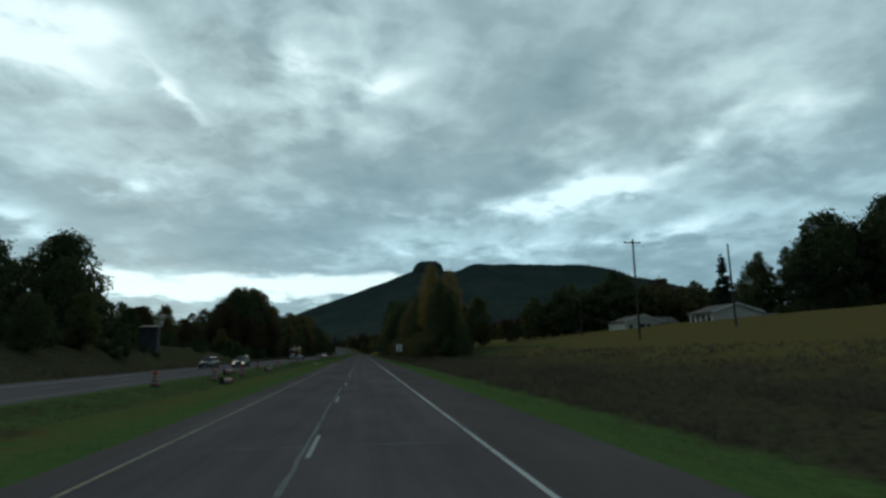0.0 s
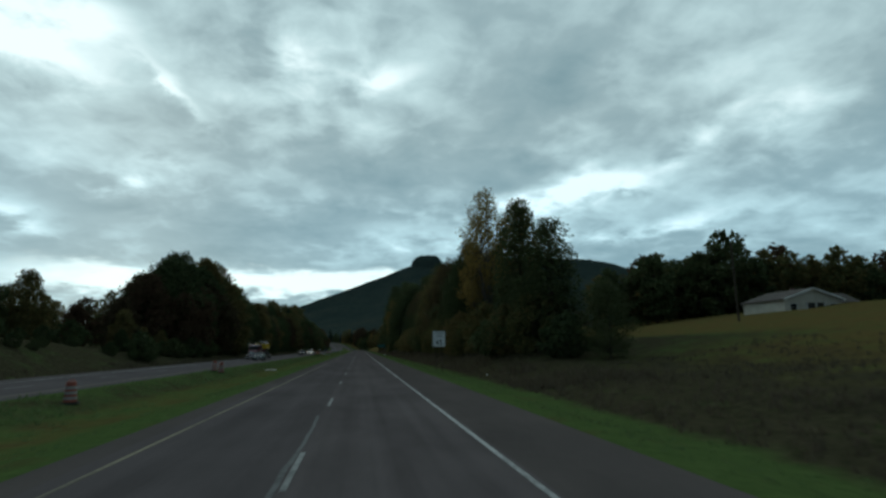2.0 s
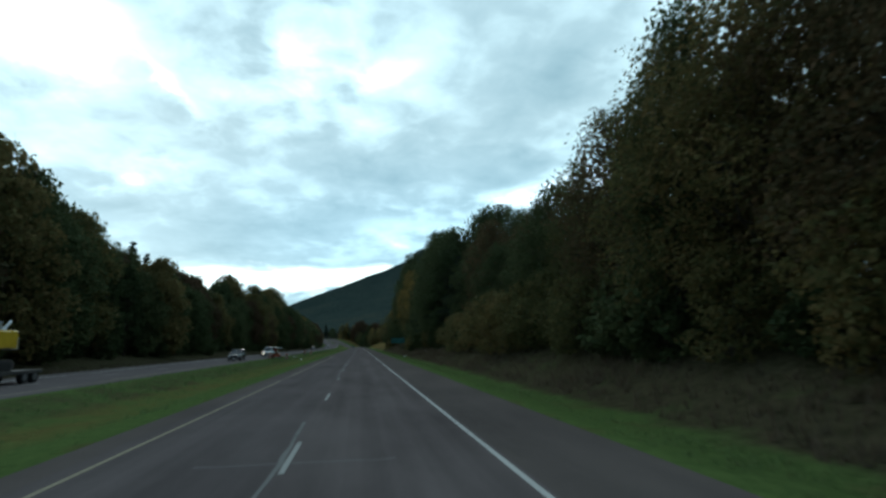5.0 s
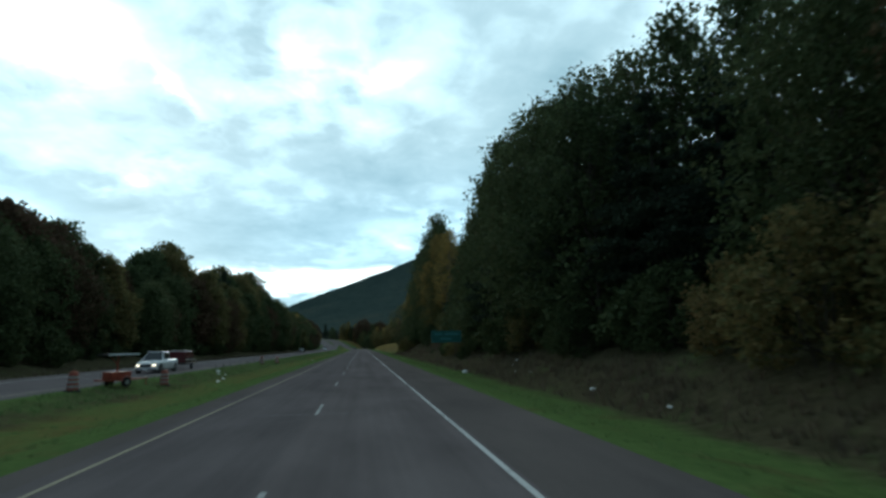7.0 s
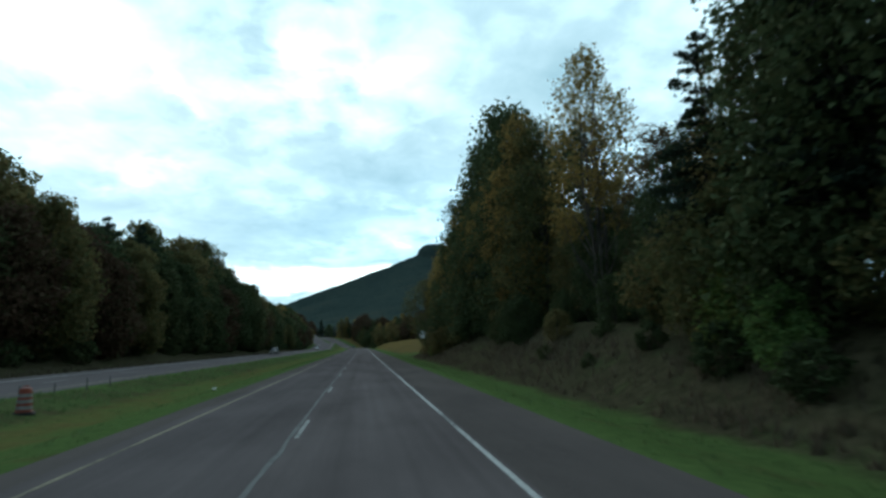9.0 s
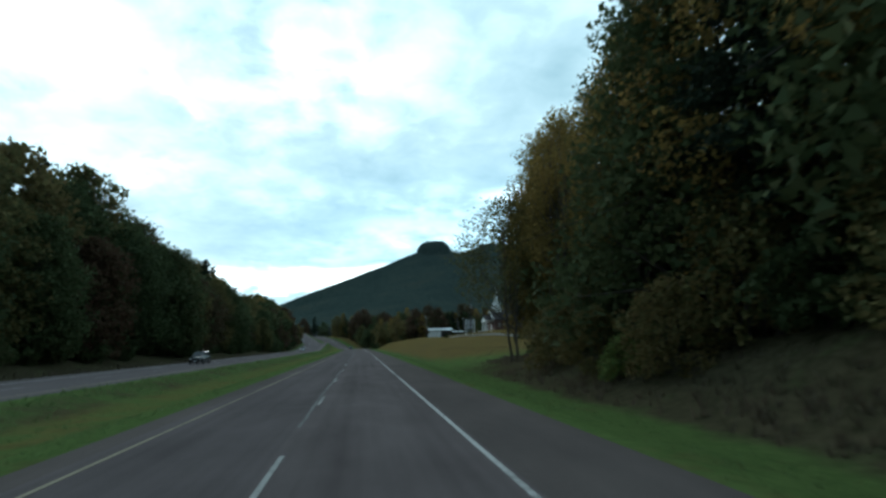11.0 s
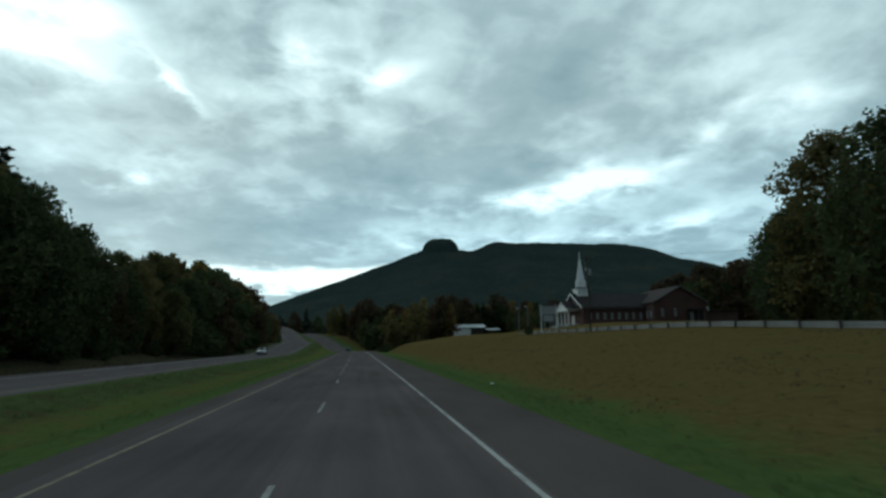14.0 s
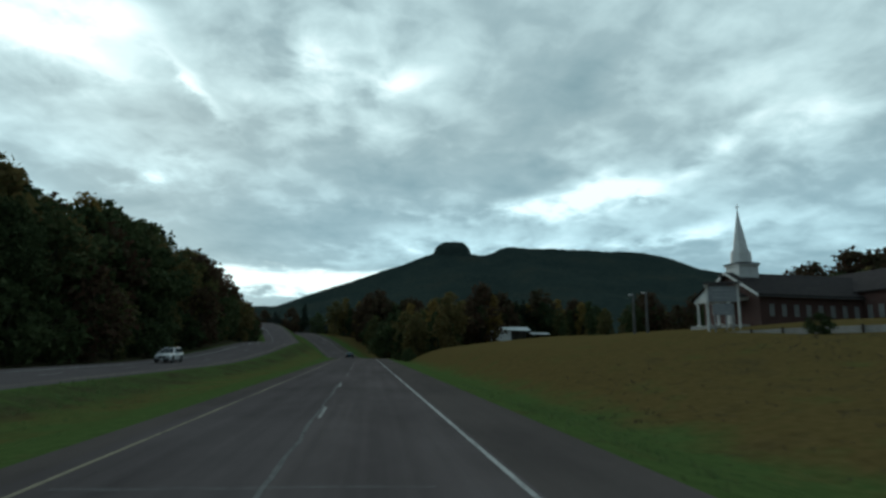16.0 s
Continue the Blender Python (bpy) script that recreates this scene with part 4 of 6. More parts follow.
# behind the church
for i in range(44):
    plant(R.choice(("oak", "turning", "slender", "russet")), 70 + i * 4.2 + R.uniform(-4, 4), 645 + R.uniform(0, 40), R.uniform(9, 12) + 12 * float(smooth(102, 150, 70 + i * 4.2)) + 7 * float(smooth(140, 190, 70 + i * 4.2)))
for i in range(42):
    l = 76 + i * 2.6 + R.uniform(-2, 2)
    plant(R.choice(("oak", "turning", "russet", "oak")), l, 652 + R.uniform(0, 40), R.uniform(10, 12) + 12 * float(smooth(102, 150, l)) + 7 * float(smooth(140, 190, l)))
plant("low", 33.6, 560, 2.2)
for i in range(80):
    x = 4 + i * 1.35 + R.uniform(-2, 2)
    yy = 770 + R.uniform(0, 50)
    l = (x - float(road_x(yy))) * math.cos(float(road_turn(yy)))
    if l > 12:
        plant(R.choice(("oak", "turning", "oak", "russet", "golden", "slender")), l, yy, R.uniform(17, 22))
# along the bend
for i in range(16):
    yy = 668 + i * 6
    plant(R.choice(("oak", "turning", "slender", "russet", "turning", "low")), R.uniform(13, 26), yy, R.uniform(11, 17))
for i in range(34):
    yy = R.uniform(690, 765)
    plant(R.choice(("oak", "turning", "russet", "slender", "golden")), R.uniform(24, 44), yy, R.uniform(13, 18))
for l, yy, h in ((10.5, 645, 3.0), (11.5, 652, 3.5), (12.5, 660, 4.0), (10.8, 672, 3.5)):
    plant("low", l, yy, h)
for i in range(26):
    plant(R.choice(("oak", "turning", "russet", "low")), R.uniform(-33, -30), 565 + i * 7, R.uniform(7, 12))
for i in range(46):
    x = -48 + i * 3.1 + R.uniform(-2, 2)
    yy = 762 + R.uniform(0, 45)
    l = (x - float(road_x(yy))) * math.cos(float(road_turn(yy)))
    if l < 12:
        continue
    plant(R.choice(("oak", "turning", "slender", "russet", "golden", "pine")), l, yy, R.uniform(14, 20))
for i in range(70):
    side = R.choice((-1, 1, 1))
    yy = R.uniform(748, 960)
    plant(R.choice(("oak", "turning", "slender", "russet", "golden", "pine")), R.uniform(14, 95) if side > 0 else R.uniform(-75, -31), yy, R.uniform(11, 18))

# woods too far to count
frng = np.random.default_rng(3)
pts = []
for i in range(1900):
    yy = frng.uniform(900, 1550)
    ll = frng.choice([-1, 1]) * (18 + frng.exponential(190)) - 10
    if -32 < ll < 14:
        continue
    x = float(road_x(min(yy, 1100.0))) + ll
    z = float(ground_z(x, yy))
    hh = frng.uniform(9, 18)
    k = 120
    d = frng.normal(size=(k, 3))
    d /= np.linalg.norm(d, axis=1)[:, None]
    pts.append(np.array((x, yy, z + hh * 0.52)) + d * np.array((hh * 0.34, hh * 0.34, hh * 0.48)) * frng.uniform(0.3, 1.1, (k, 1)) * frng.choice((0.75, 1.0, 1.2)))
far_woods = new("far_woods", leaf_mesh("far_woods", np.concatenate(pts), 1.5, FAR_LEAF, frng))
tagged(far_woods, "distant mixed woods below the ridge", "woods", kind="stuff")

# ---- materials of built things ----
WHITE_SIDING = worn("white_painted_boards", (0.6, 0.6, 0.58), (0.74, 0.74, 0.72), 1.2, 0.6, 0, 0.1)
TAN_SIDING = worn("cream_siding", (0.42, 0.39, 0.33), (0.55, 0.52, 0.45), 0.8, 0.7, 0, 0.1)
ROOF_DARK = worn("dark_shingles", (0.017, 0.013, 0.014), (0.042, 0.033, 0.032), 1.5, 0.9, 0, 0.4)
DULL_WHITE = worn("dull_white_trim", (0.26, 0.26, 0.255), (0.38, 0.38, 0.37), 1.2, 0.7, 0, 0.1)
NOTICE_GREY = worn("weathered_board_white", (0.22, 0.23, 0.24), (0.33, 0.34, 0.35), 1.5, 0.6, 0, 0.05)
ROOF_BROWN = worn("brown_shingles", (0.06, 0.05, 0.045), (0.12, 0.1, 0.09), 1.2, 0.9, 0, 0.4)
ROOF_METAL = worn("pale_roof_metal", (0.4, 0.42, 0.43), (0.55, 0.57, 0.57), 0.6, 0.45, 0.2, 0.05)
GLASS, _nt, _b = material("window_glass", 0.08)
_b.inputs["Specular IOR Level"].default_value = 0.35
_b.inputs["Base Color"].default_value = (0.02, 0.025, 0.03, 1)
LIT_GLASS = worn("pale_window_glass", (0.2, 0.21, 0.2), (0.3, 0.3, 0.29), 2.0, 0.25)
DARK_WOOD = worn("creosoted_wood", (0.035, 0.028, 0.022), (0.09, 0.075, 0.06), 1.0, 0.9, 0, 0.5, (4, 4, 0.4))
GREY_WOOD = worn("weathered_wood", (0.09, 0.087, 0.085), (0.19, 0.185, 0.18), 1.0, 0.9, 0, 0.4, (3, 3, 0.6))
SHED_WOOD = worn("dark_weathered_wood", (0.03, 0.03, 0.032), (0.07, 0.07, 0.073), 1.0, 0.95, 0, 0.4, (3, 3, 0.6))
FENCE_BOARD = worn("pale_fence_boards", (0.2, 0.2, 0.195), (0.31, 0.31, 0.3), 0.7, 0.85, 0, 0.25, (1, 1, 3))
STEEL = worn("galvanised_steel", (0.3, 0.31, 0.32), (0.45, 0.46, 0.47), 3.0, 0.45, 0.8, 0.05)
SIGN_WHITE = worn("white_sign_sheet", (0.55, 0.57, 0.58), (0.68, 0.7, 0.71), 4.0, 0.5, 0, 0.02)
SIGN_GREEN = worn("green_sign_sheet", (0.0, 0.06, 0.052), (0.0, 0.085, 0.072), 3.0, 0.5, 0, 0.02)
BLACK = worn("black_paint", (0.012, 0.012, 0.012), (0.025, 0.025, 0.025), 4.0, 0.55, 0, 0.03)
ORANGE = worn("orange_plastic", (0.2, 0.035, 0.02), (0.29, 0.058, 0.027), 3.0, 0.55, 0, 0.1)
BAND_WHITE = worn("white_band_sheet", (0.2, 0.19, 0.18), (0.3, 0.29, 0.28), 5.0, 0.5, 0, 0.05)
RUBBER = worn("tyre_rubber", (0.012, 0.012, 0.012), (0.025, 0.025, 0.025), 6.0, 0.85, 0, 0.2)
CHROME = worn("dull_chrome", (0.5, 0.5, 0.52), (0.62, 0.62, 0.64), 4.0, 0.25, 0.9, 0.02)
RIM = worn("dusty_wheel_rim", (0.1, 0.1, 0.105), (0.17, 0.17, 0.175), 4.0, 0.4, 0.6, 0.02)
CONCRETE = worn("pale_concrete", (0.3, 0.29, 0.27), (0.45, 0.44, 0.41), 2.0, 0.9, 0, 0.3)
PLASTIC_BAG = worn("white_plastic_film", (0.55, 0.56, 0.56), (0.7, 0.71, 0.71), 6.0, 0.4, 0, 0.3)
CERAMIC = worn("grey_insulator", (0.2, 0.2, 0.2), (0.3, 0.3, 0.3), 6.0, 0.35)
HEADLAMP, _nt, _b = material("headlamp_lit", 0.2)
_b.inputs["Base Color"].default_value = (0.8, 0.8, 0.75, 1)
_b.inputs["Emission Color"].default_value = (1.0, 0.87, 0.6, 1)
_b.inputs["Emission Strength"].default_value = 1.5
LAMP_OFF = worn("clear_lamp", (0.5, 0.5, 0.5), (0.65, 0.65, 0.65), 6.0, 0.2)
RED_LAMP = worn("red_lamp", (0.25, 0.01, 0.01), (0.35, 0.02, 0.02), 6.0, 0.25)


def brick_material():
    m, nt, b = material("red_brick", 0.9)
    tc = nt.nodes.new("ShaderNodeTexCoord").outputs["Object"]
    sep = node(nt, "ShaderNodeSeparateXYZ", [(0, tc)])
    add = node(nt, "ShaderNodeMath", [(0, sep.outputs[0]), (1, sep.outputs[1])])
    cmb = node(nt, "ShaderNodeCombineXYZ", [(0, add.outputs[0]), (1, sep.outputs[2])])
    br = node(nt, "ShaderNodeTexBrick", [("Vector", cmb.outputs[0])], Scale=4.6)
    br.inputs["Color1"].default_value = (0.068, 0.028, 0.023, 1)
    br.inputs["Color2"].default_value = (0.1, 0.041, 0.032, 1)
    br.inputs["Mortar"].default_value = (0.1, 0.085, 0.077, 1)
    br.inputs["Mortar Size"].default_value = 0.018
    big_ = noise_tex(nt, tc, 0.5, 5, 0.6)
    c = mix_col(nt, 0.35, br.outputs["Color"], ramp_of(nt, big_, [(0.3, (0.06, 0.028, 0.023)), (0.7, (0.13, 0.06, 0.05))]))
    nt.links.new(c, b.inputs["Base Color"])
    return m


BRICK = brick_material()


def car_paint(name, col):
    m, nt, b = material(name, 0.14, 0.0)
    tc = nt.nodes.new("ShaderNodeTexCoord").outputs["Object"]
    f = noise_tex(nt, tc, 2.0, 4, 0.6)
    lo = tuple(c * 0.8 for c in col)
    nt.links.new(ramp_of(nt, f, [(0.35, lo), (0.65, col)]), b.inputs["Base Color"])
    b.inputs["Specular IOR Level"].default_value = 0.3
    return m


# ---- buildings ----
def window_part(parent, x0, x1, y0, y1, z0, z1, frame_mat, pane_mat, axis, name="window"):
    """A framed window on a wall. axis: the way across the wall, 'x' or 'y'; the shallow way is the other one."""
    w = 0.06
    bm = bmesh.new()
    if axis == "x":
        for a, b, c, d in ((x0 - w, x0, z0 - w, z1 + w), (x1, x1 + w, z0 - w, z1 + w), (x0, x1, z1, z1 + w), (x0, x1, z0 - w, z0), (x0, x1, (z0 + z1) / 2 - 0.03, (z0 + z1) / 2 + 0.03)):
            box(bm, a, b, y0, y1, c, d)
        pane = bm_box(x0, x1, y0 + 0.04, y1 - 0.02, z0, z1)
    else:
        for a, b, c, d in ((y0 - w, y0, z0 - w, z1 + w), (y1, y1 + w, z0 - w, z1 + w), (y0, y1, z1, z1 + w), (y0, y1, z0 - w, z0), (y0, y1, (z0 + z1) / 2 - 0.03, (z0 + z1) / 2 + 0.03)):
            box(bm, x0, x1, a, b, c, d)
        pane = bm_box(x0 + 0.04, x1 - 0.02, y0, y1, z0, z1)
    f = part(name, bm, frame_mat, parent)
    part("pane", pane, pane_mat, f, "dark glass pane" if pane_mat is GLASS else "pale obscured glass pane")
    return f


def gable_y(bm, x0, x1, y0, y1, z0, ze, zr):
    """A walled body whose ridge runs along y."""
    xm = (x0 + x1) / 2
    pro = [(x0, z0), (x1, z0), (x1, ze), (xm, zr), (x0, ze)]
    a = [bm.verts.new((x, y0, z)) for x, z in pro]
    b = [bm.verts.new((x, y1, z)) for x, z in pro]
    bm.faces.new(a)
    bm.faces.new(b[::-1])
    for i in range(5):
        bm.faces.new((a[i], b[i], b[(i + 1) % 5], a[(i + 1) % 5]))
    bmesh.ops.recalc_face_normals(bm, faces=bm.faces[:])


def gable_x(bm, x0, x1, y0, y1, z0, ze, zr):
    ym = (y0 + y1) / 2
    prism(bm, [(y0, z0), (y1, z0), (y1, ze), (ym, zr), (y0, ze)], x0, x1)


def roof_y(bm, x0, x1, y0, y1, ze, zr, over=0.45, th=0.18):
    """Two roof slopes with overhang, ridge along y."""
    xm = (x0 + x1) / 2
    s = (zr - ze) / (xm - x0)
    for sx in (-1, 1):
        xe = xm + sx * (xm - x0 + over)
        z_e = zr - s * (xm - x0 + over)
        pro = [(xm, zr + 0.02), (xe, z_e + 0.02), (xe, z_e + 0.02 + th), (xm, zr + 0.02 + th)]
        a = [bm.verts.new((x, y0 - over, z)) for x, z in pro]
        b = [bm.verts.new((x, y1 + over, z)) for x, z in pro]
        bm.faces.new(a)
        bm.faces.new(b[::-1])
        for i in range(4):
            bm.faces.new((a[i], b[i], b[(i + 1) % 4], a[(i + 1) % 4]))
    bmesh.ops.recalc_face_normals(bm, faces=bm.faces[:])


def roof_x(bm, x0, x1, y0, y1, ze, zr, over=0.45, th=0.18):
    ym = (y0 + y1) / 2
    s = (zr - ze) / (ym - y0)
    for sy in (-1, 1):
        ye = ym + sy * (ym - y0 + over)
        z_e = zr - s * (ym - y0 + over)
        prism(bm, [(ym, zr + 0.02), (ye, z_e + 0.02), (ye, z_e + 0.02 + th), (ym, zr + 0.02 + th)], x0 - over, x1 + over)


def rake_trim_y(parent, x0, x1, y, ze, zr, over, mat, name="rake_board"):
    """White boards along the edges of a gable that faces -y."""
    xm = (x0 + x1) / 2
    s = (zr - ze) / (xm - x0)
    for sx in (-1, 1):
        bm = bmesh.new()
        xe = xm + sx * (xm - x0 + over)
        z_e = zr - s * (xm - x0 + over)
        pro = [(xm, zr + 0.24), (xe, z_e + 0.24), (xe, z_e - 0.1), (xm, zr - 0.1)]
        a = [bm.verts.new((x, y - over - 0.06, z)) for x, z in pro]
        b = [bm.verts.new((x, y - over - 0.005, z)) for x, z in pro]
        bm.faces.new(a)
        bm.faces.new(b[::-1])
        for i in range(4):
            bm.faces.new((a[i], b[i], b[(i + 1) % 4], a[(i + 1) % 4]))
        bmesh.ops.recalc_face_normals(bm, faces=bm.faces[:])
        part(name, bm, mat, parent)


def house_gabled(x, y, z):
    """Cream bungalow with a front gable and a lower wing."""
    h = thing("house", "small cream bungalow with a brown gabled roof beyond the field", "house")
    h.location = (x, y, z)
    bm = bmesh.new()
    gable_y(bm, 0, 12, 0, 11, -1.5, 2.7, 4.7)
    part("wall", bm, TAN_SIDING, h)
    bm = bmesh.new()
    roof_y(bm, 0, 12, 0, 11, 2.7, 4.7)
    part("roof", bm, ROOF_BROWN, h)
    rake_trim_y(h, 0, 12, 0, 2.7, 4.7, 0.45, WHITE_SIDING)
    bm = bmesh.new()
    gable_x(bm, 12, 19, 3, 10, -1.5, 2.5, 4.3)
    part("wing", bm, TAN_SIDING, h)
    bm = bmesh.new()
    roof_x(bm, 12.46, 18.6, 3, 10, 2.5, 4.3)
    part("roof", bm, ROOF_BROWN, h)
    # porch shade as a flat black panel on the wall, no real recess
    part("porch_shade_panel", bm_box(4.6, 8.2, -0.06, 0.1, -0.1, 2.1), BLACK, h, "black panel standing for the porch's shade")
    for px in (4.5, 6.4, 8.3):
        part("porch_post", bm_box(px - 0.09, px + 0.09, -0.25, -0.07, -0.3, 2.2), WHITE_SIDING, h)
    for wx in (1.2, 9.6):
        window_part(h, wx, wx + 1.3, -0.07, 0.02, 0.6, 1.9, WHITE_SIDING, GLASS, "x")
    for wx in (13.4, 16.2):
        window_part(h, wx, wx + 1.2, 2.93, 3.02, 0.6, 1.8, WHITE_SIDING, GLASS, "x")
    part("chimney", bm_box(7.2, 8.0, 6, 6.7, 2.5, 5.4, 0.02), BRICK, h)
    return h


def house_ranch(x, y, z):
    """White ranch house, its gable end to the road."""
    h = thing("house", "white ranch house with a pale low gable on the rise", "house")
    h.location = (x, y, z)
    bm = bmesh.new()
    gable_y(bm, 0, 12.5, 0, 9.5, -2, 2.6, 4.5)
    part("wall", bm, TAN_SIDING, h)
    bm = bmesh.new()
    roof_y(bm, 0, 12.5, 0, 9.5, 2.6, 4.5, 0.6)
    part("roof", bm, ROOF_BROWN, h)
    rake_trim_y(h, 0, 12.5, 0, 2.6, 4.5, 0.6, WHITE_SIDING)
    for wy in (0.9, 3.0, 7.3):
        window_part(h, -0.07, 0.02, wy, wy + 1.3, 0.6, 2.0, WHITE_SIDING, GLASS, "y")
    d = part("door", bm_box(-0.08, 0.02, 5.6, 6.55, -0.2, 1.95), BLACK, h, "dark panelled front door")
    part("door_knob", bm_box(-0.13, -0.08, 5.68, 5.75, 0.8, 0.88, 0.01), CHROME, d)
    for py in (5.1, 7.0):
        part("porch_post", bm_box(-1.35, -1.2, py - 0.07, py + 0.07, -1.2, 2.2), WHITE_SIDING, h)
    part("porch_roof", bm_box(-1.6, -0.01, 4.8, 7.3, 2.2, 2.33), ROOF_BROWN, h)
    bm = bm_box(12.52, 19.0, 2.2, 8.5, 2.1, 2.28)
    part("carport_roof", bm, ROOF_METAL, h, "flat pale carport roof")
    for px, py in ((18.7, 2.5), (18.7, 8.2), (15.7, 2.5)):
        part("carport_post", bm_box(px - 0.06, px + 0.06, py - 0.06, py + 0.06, -2, 2.1), WHITE_SIDING, h)
    return h


def put_on_ground(x, y):
    return float(ground_z(x, y))


house_gabled(78, 154, put_on_ground(80, 156) - 0.6)
house_ranch(82, 118, put_on_ground(84, 120) - 0.8)


def church(x, y, z):
    """Brick church: nave, white porch, steeple, cross wing and low hall."""
    c = thing("church", "long red brick church with a white porch and tall white steeple", "church")
    c.location = (x, y, z)
    bm = bmesh.new()
    gable_x(bm, 0, 30, 0, 15, -3, 5.0, 9.2)
    part("nave_wall", bm, BRICK, c)
    bm = bmesh.new()
    roof_x(bm, 0, 30, 0, 15, 5.0, 9.2, 0.6, 0.25)
    part("roof", bm, ROOF_DARK, c, "dark shingled roof")
    for sy in (0, 1):                                   # white boards on the west gable
        bm = bmesh.new()
        ye = -0.6 if sy == 0 else 15.6
        z_e = 9.2 - 4.2 / 7.5 * 8.1
        prism(bm, [(7.5, 9.5), (ye, z_e + 0.3), (ye, z_e - 0.15), (7.5, 9.05)], -0.72, -0.605)
        part("rake_board", bm, WHITE_SIDING, c)
    part("fascia", bm_box(-0.55, 18.5, -0.68, -0.6, 4.5, 4.66), GREY_WOOD, c, "grey eaves board")
    for i in range(8):
        wx = 1.7 + i * 2.18
        window_part(c, wx, wx + 0.62, -0.1, 0.03, 1.5, 3.3, DULL_WHITE, LIT_GLASS, "x")
    # porch on the west front
    porch = part("porch", bm_box(-3.6, -0.02, 2.6, 12.4, -3, 0.15, 0.02), CONCRETE, c, "concrete porch floor")
    for i in range(4):
        yy = 3.2 + i * 2.87
        bm = bmesh.new()
        cyl(bm, (-3.2, yy, 0.15), (-3.2, yy, 4.2), 0.24, 0.2, 12)
        box(bm, -3.5, -2.9, yy - 0.3, yy + 0.3, 0.151, 0.4)
        box(bm, -3.5, -2.9, yy - 0.3, yy + 0.3, 4.0, 4.2)
        part("column", bm, WHITE_SIDING, porch, "white round column")
    bm = bmesh.new()
    prism(bm, [(2.6, 4.2), (12.4, 4.2), (12.4, 4.7), (7.5, 7.1), (2.6, 4.7)], -3.6, -0.01)
    part("pediment", bm, WHITE_SIDING, porch, "white triangular pediment")
    bm = bmesh.new()
    roof_x(bm, -3.7, -0.65, 2.6, 12.4, 4.72, 7.14, 0.3, 0.12)
    part("porch_roof", bm, ROOF_DARK, porch)
    d = part("door", bm_box(-0.12, 0.02, 6.5, 8.5, 0.15, 2.9), WHITE_SIDING, c, "white double door")
    part("handle", bm_box(-0.18, -0.12, 7.42, 7.46, 1.1, 1.5), CHROME, d)
    # steeple
    bm = bmesh.new()
    box(bm, 1.0, 4.6, 5.7, 9.3, 7.6, 10.6)
    box(bm, 0.8, 4.8, 5.5, 9.5, 10.6, 10.85)
    tower = part("steeple", bm, WHITE_SIDING, c, "white boarded steeple")
    bm = bmesh.new()
    box(bm, 0.75, 4.85, 5.45, 9.55, 10.85, 11.1)
    part("cornice", bm, ROOF_DARK, tower, "dark cornice")
    bm = bmesh.new()
    bmesh.ops.create_cone(bm, cap_ends=True, segments=8, radius1=1.75, radius2=1.6, depth=2.2, matrix=Matrix.Translation((2.8, 7.5, 12.2)))
    part("drum", bm, WHITE_SIDING, tower, "white eight-sided drum")
    bm = bmesh.new()
    bmesh.ops.create_cone(bm, cap_ends=True, segments=8, radius1=1.3, radius2=0.05, depth=7.6, matrix=Matrix.Translation((2.8, 7.5, 17.1)))
    part("spire", bm, WHITE_SIDING, tower, "slender white spire")
    bm = bmesh.new()
    box(bm, 2.74, 2.86, 7.44, 7.56, 20.8, 22.0)
    box(bm, 2.74, 2.86, 7.1, 7.9, 21.4, 21.55)
    part("cross", bm, WHITE_SIDING, tower)
    # cross wing with its gable to the meadow
    bm = bmesh.new()
    gable_y(bm, 18.6, 34.6, -5, 14, -3, 6.0, 10.4)
    part("wing", bm, BRICK, c)
    bm = bmesh.new()
    roof_y(bm, 18.6, 34.6, -5, 14, 6.0, 10.4, 0.5, 0.22)
    part("wing_roof", bm, ROOF_DARK, c, "dark brown shingled roof")
    rake_trim_y(c, 18.6, 34.6, -5, 6.0, 10.4, 0.5, GREY_WOOD)
    for wx in (20.8, 24.6):
        window_part(c, wx, wx + 0.65, -5.1, -4.97, 2.0, 4.2, DULL_WHITE, LIT_GLASS, "x")
    for wy in (-3.6, -1.6):
        window_part(c, 18.5, 18.63, wy, wy + 0.7, 1.6, 3.6, DULL_WHITE, LIT_GLASS, "y")
    # black slab on the brick gives the entry its shade by colour
    ent = part("entry", bm_box(28.6, 33.2, -5.08, -4.9, -0.2, 4.0), BLACK, c, "black slab standing for the shade inside the side entry")
    part("door", bm_box(29.3, 30.4, -5.16, -5.085, 0.4, 3.2), DULL_WHITE, ent, "white side door")
    for px in (31.2, 32.9):
        part("post", bm_box(px - 0.08, px + 0.08, -6.3, -6.14, -2.5, 3.6), GREY_WOOD, ent)
    part("canopy", bm_box(28.4, 33.5, -6.5, -5.09, 3.6, 3.8), ROOF_DARK, ent)
    # low hall
    part("hall", bm_box(35.02, 47, -1, 12, -3, 3.4), BRICK, c)
    part("hall_roof", bm_box(35.02, 47.4, -1.4, 12.3, 3.41, 3.7), ROOF_DARK, c, "flat dark roof")
    part("roof_unit", bm_box(36.2, 38.4, -0.4, 2.2, 3.71, 5.0, 0.03), ROOF_METAL, c, "pale box on the flat roof")
    part("steps", bm_box(-6.0, -3.62, 5.0, 10.0, -3, -0.05, 0.02), CONCRETE, c)
    return c


church(62.6, 605.0, 7.0)


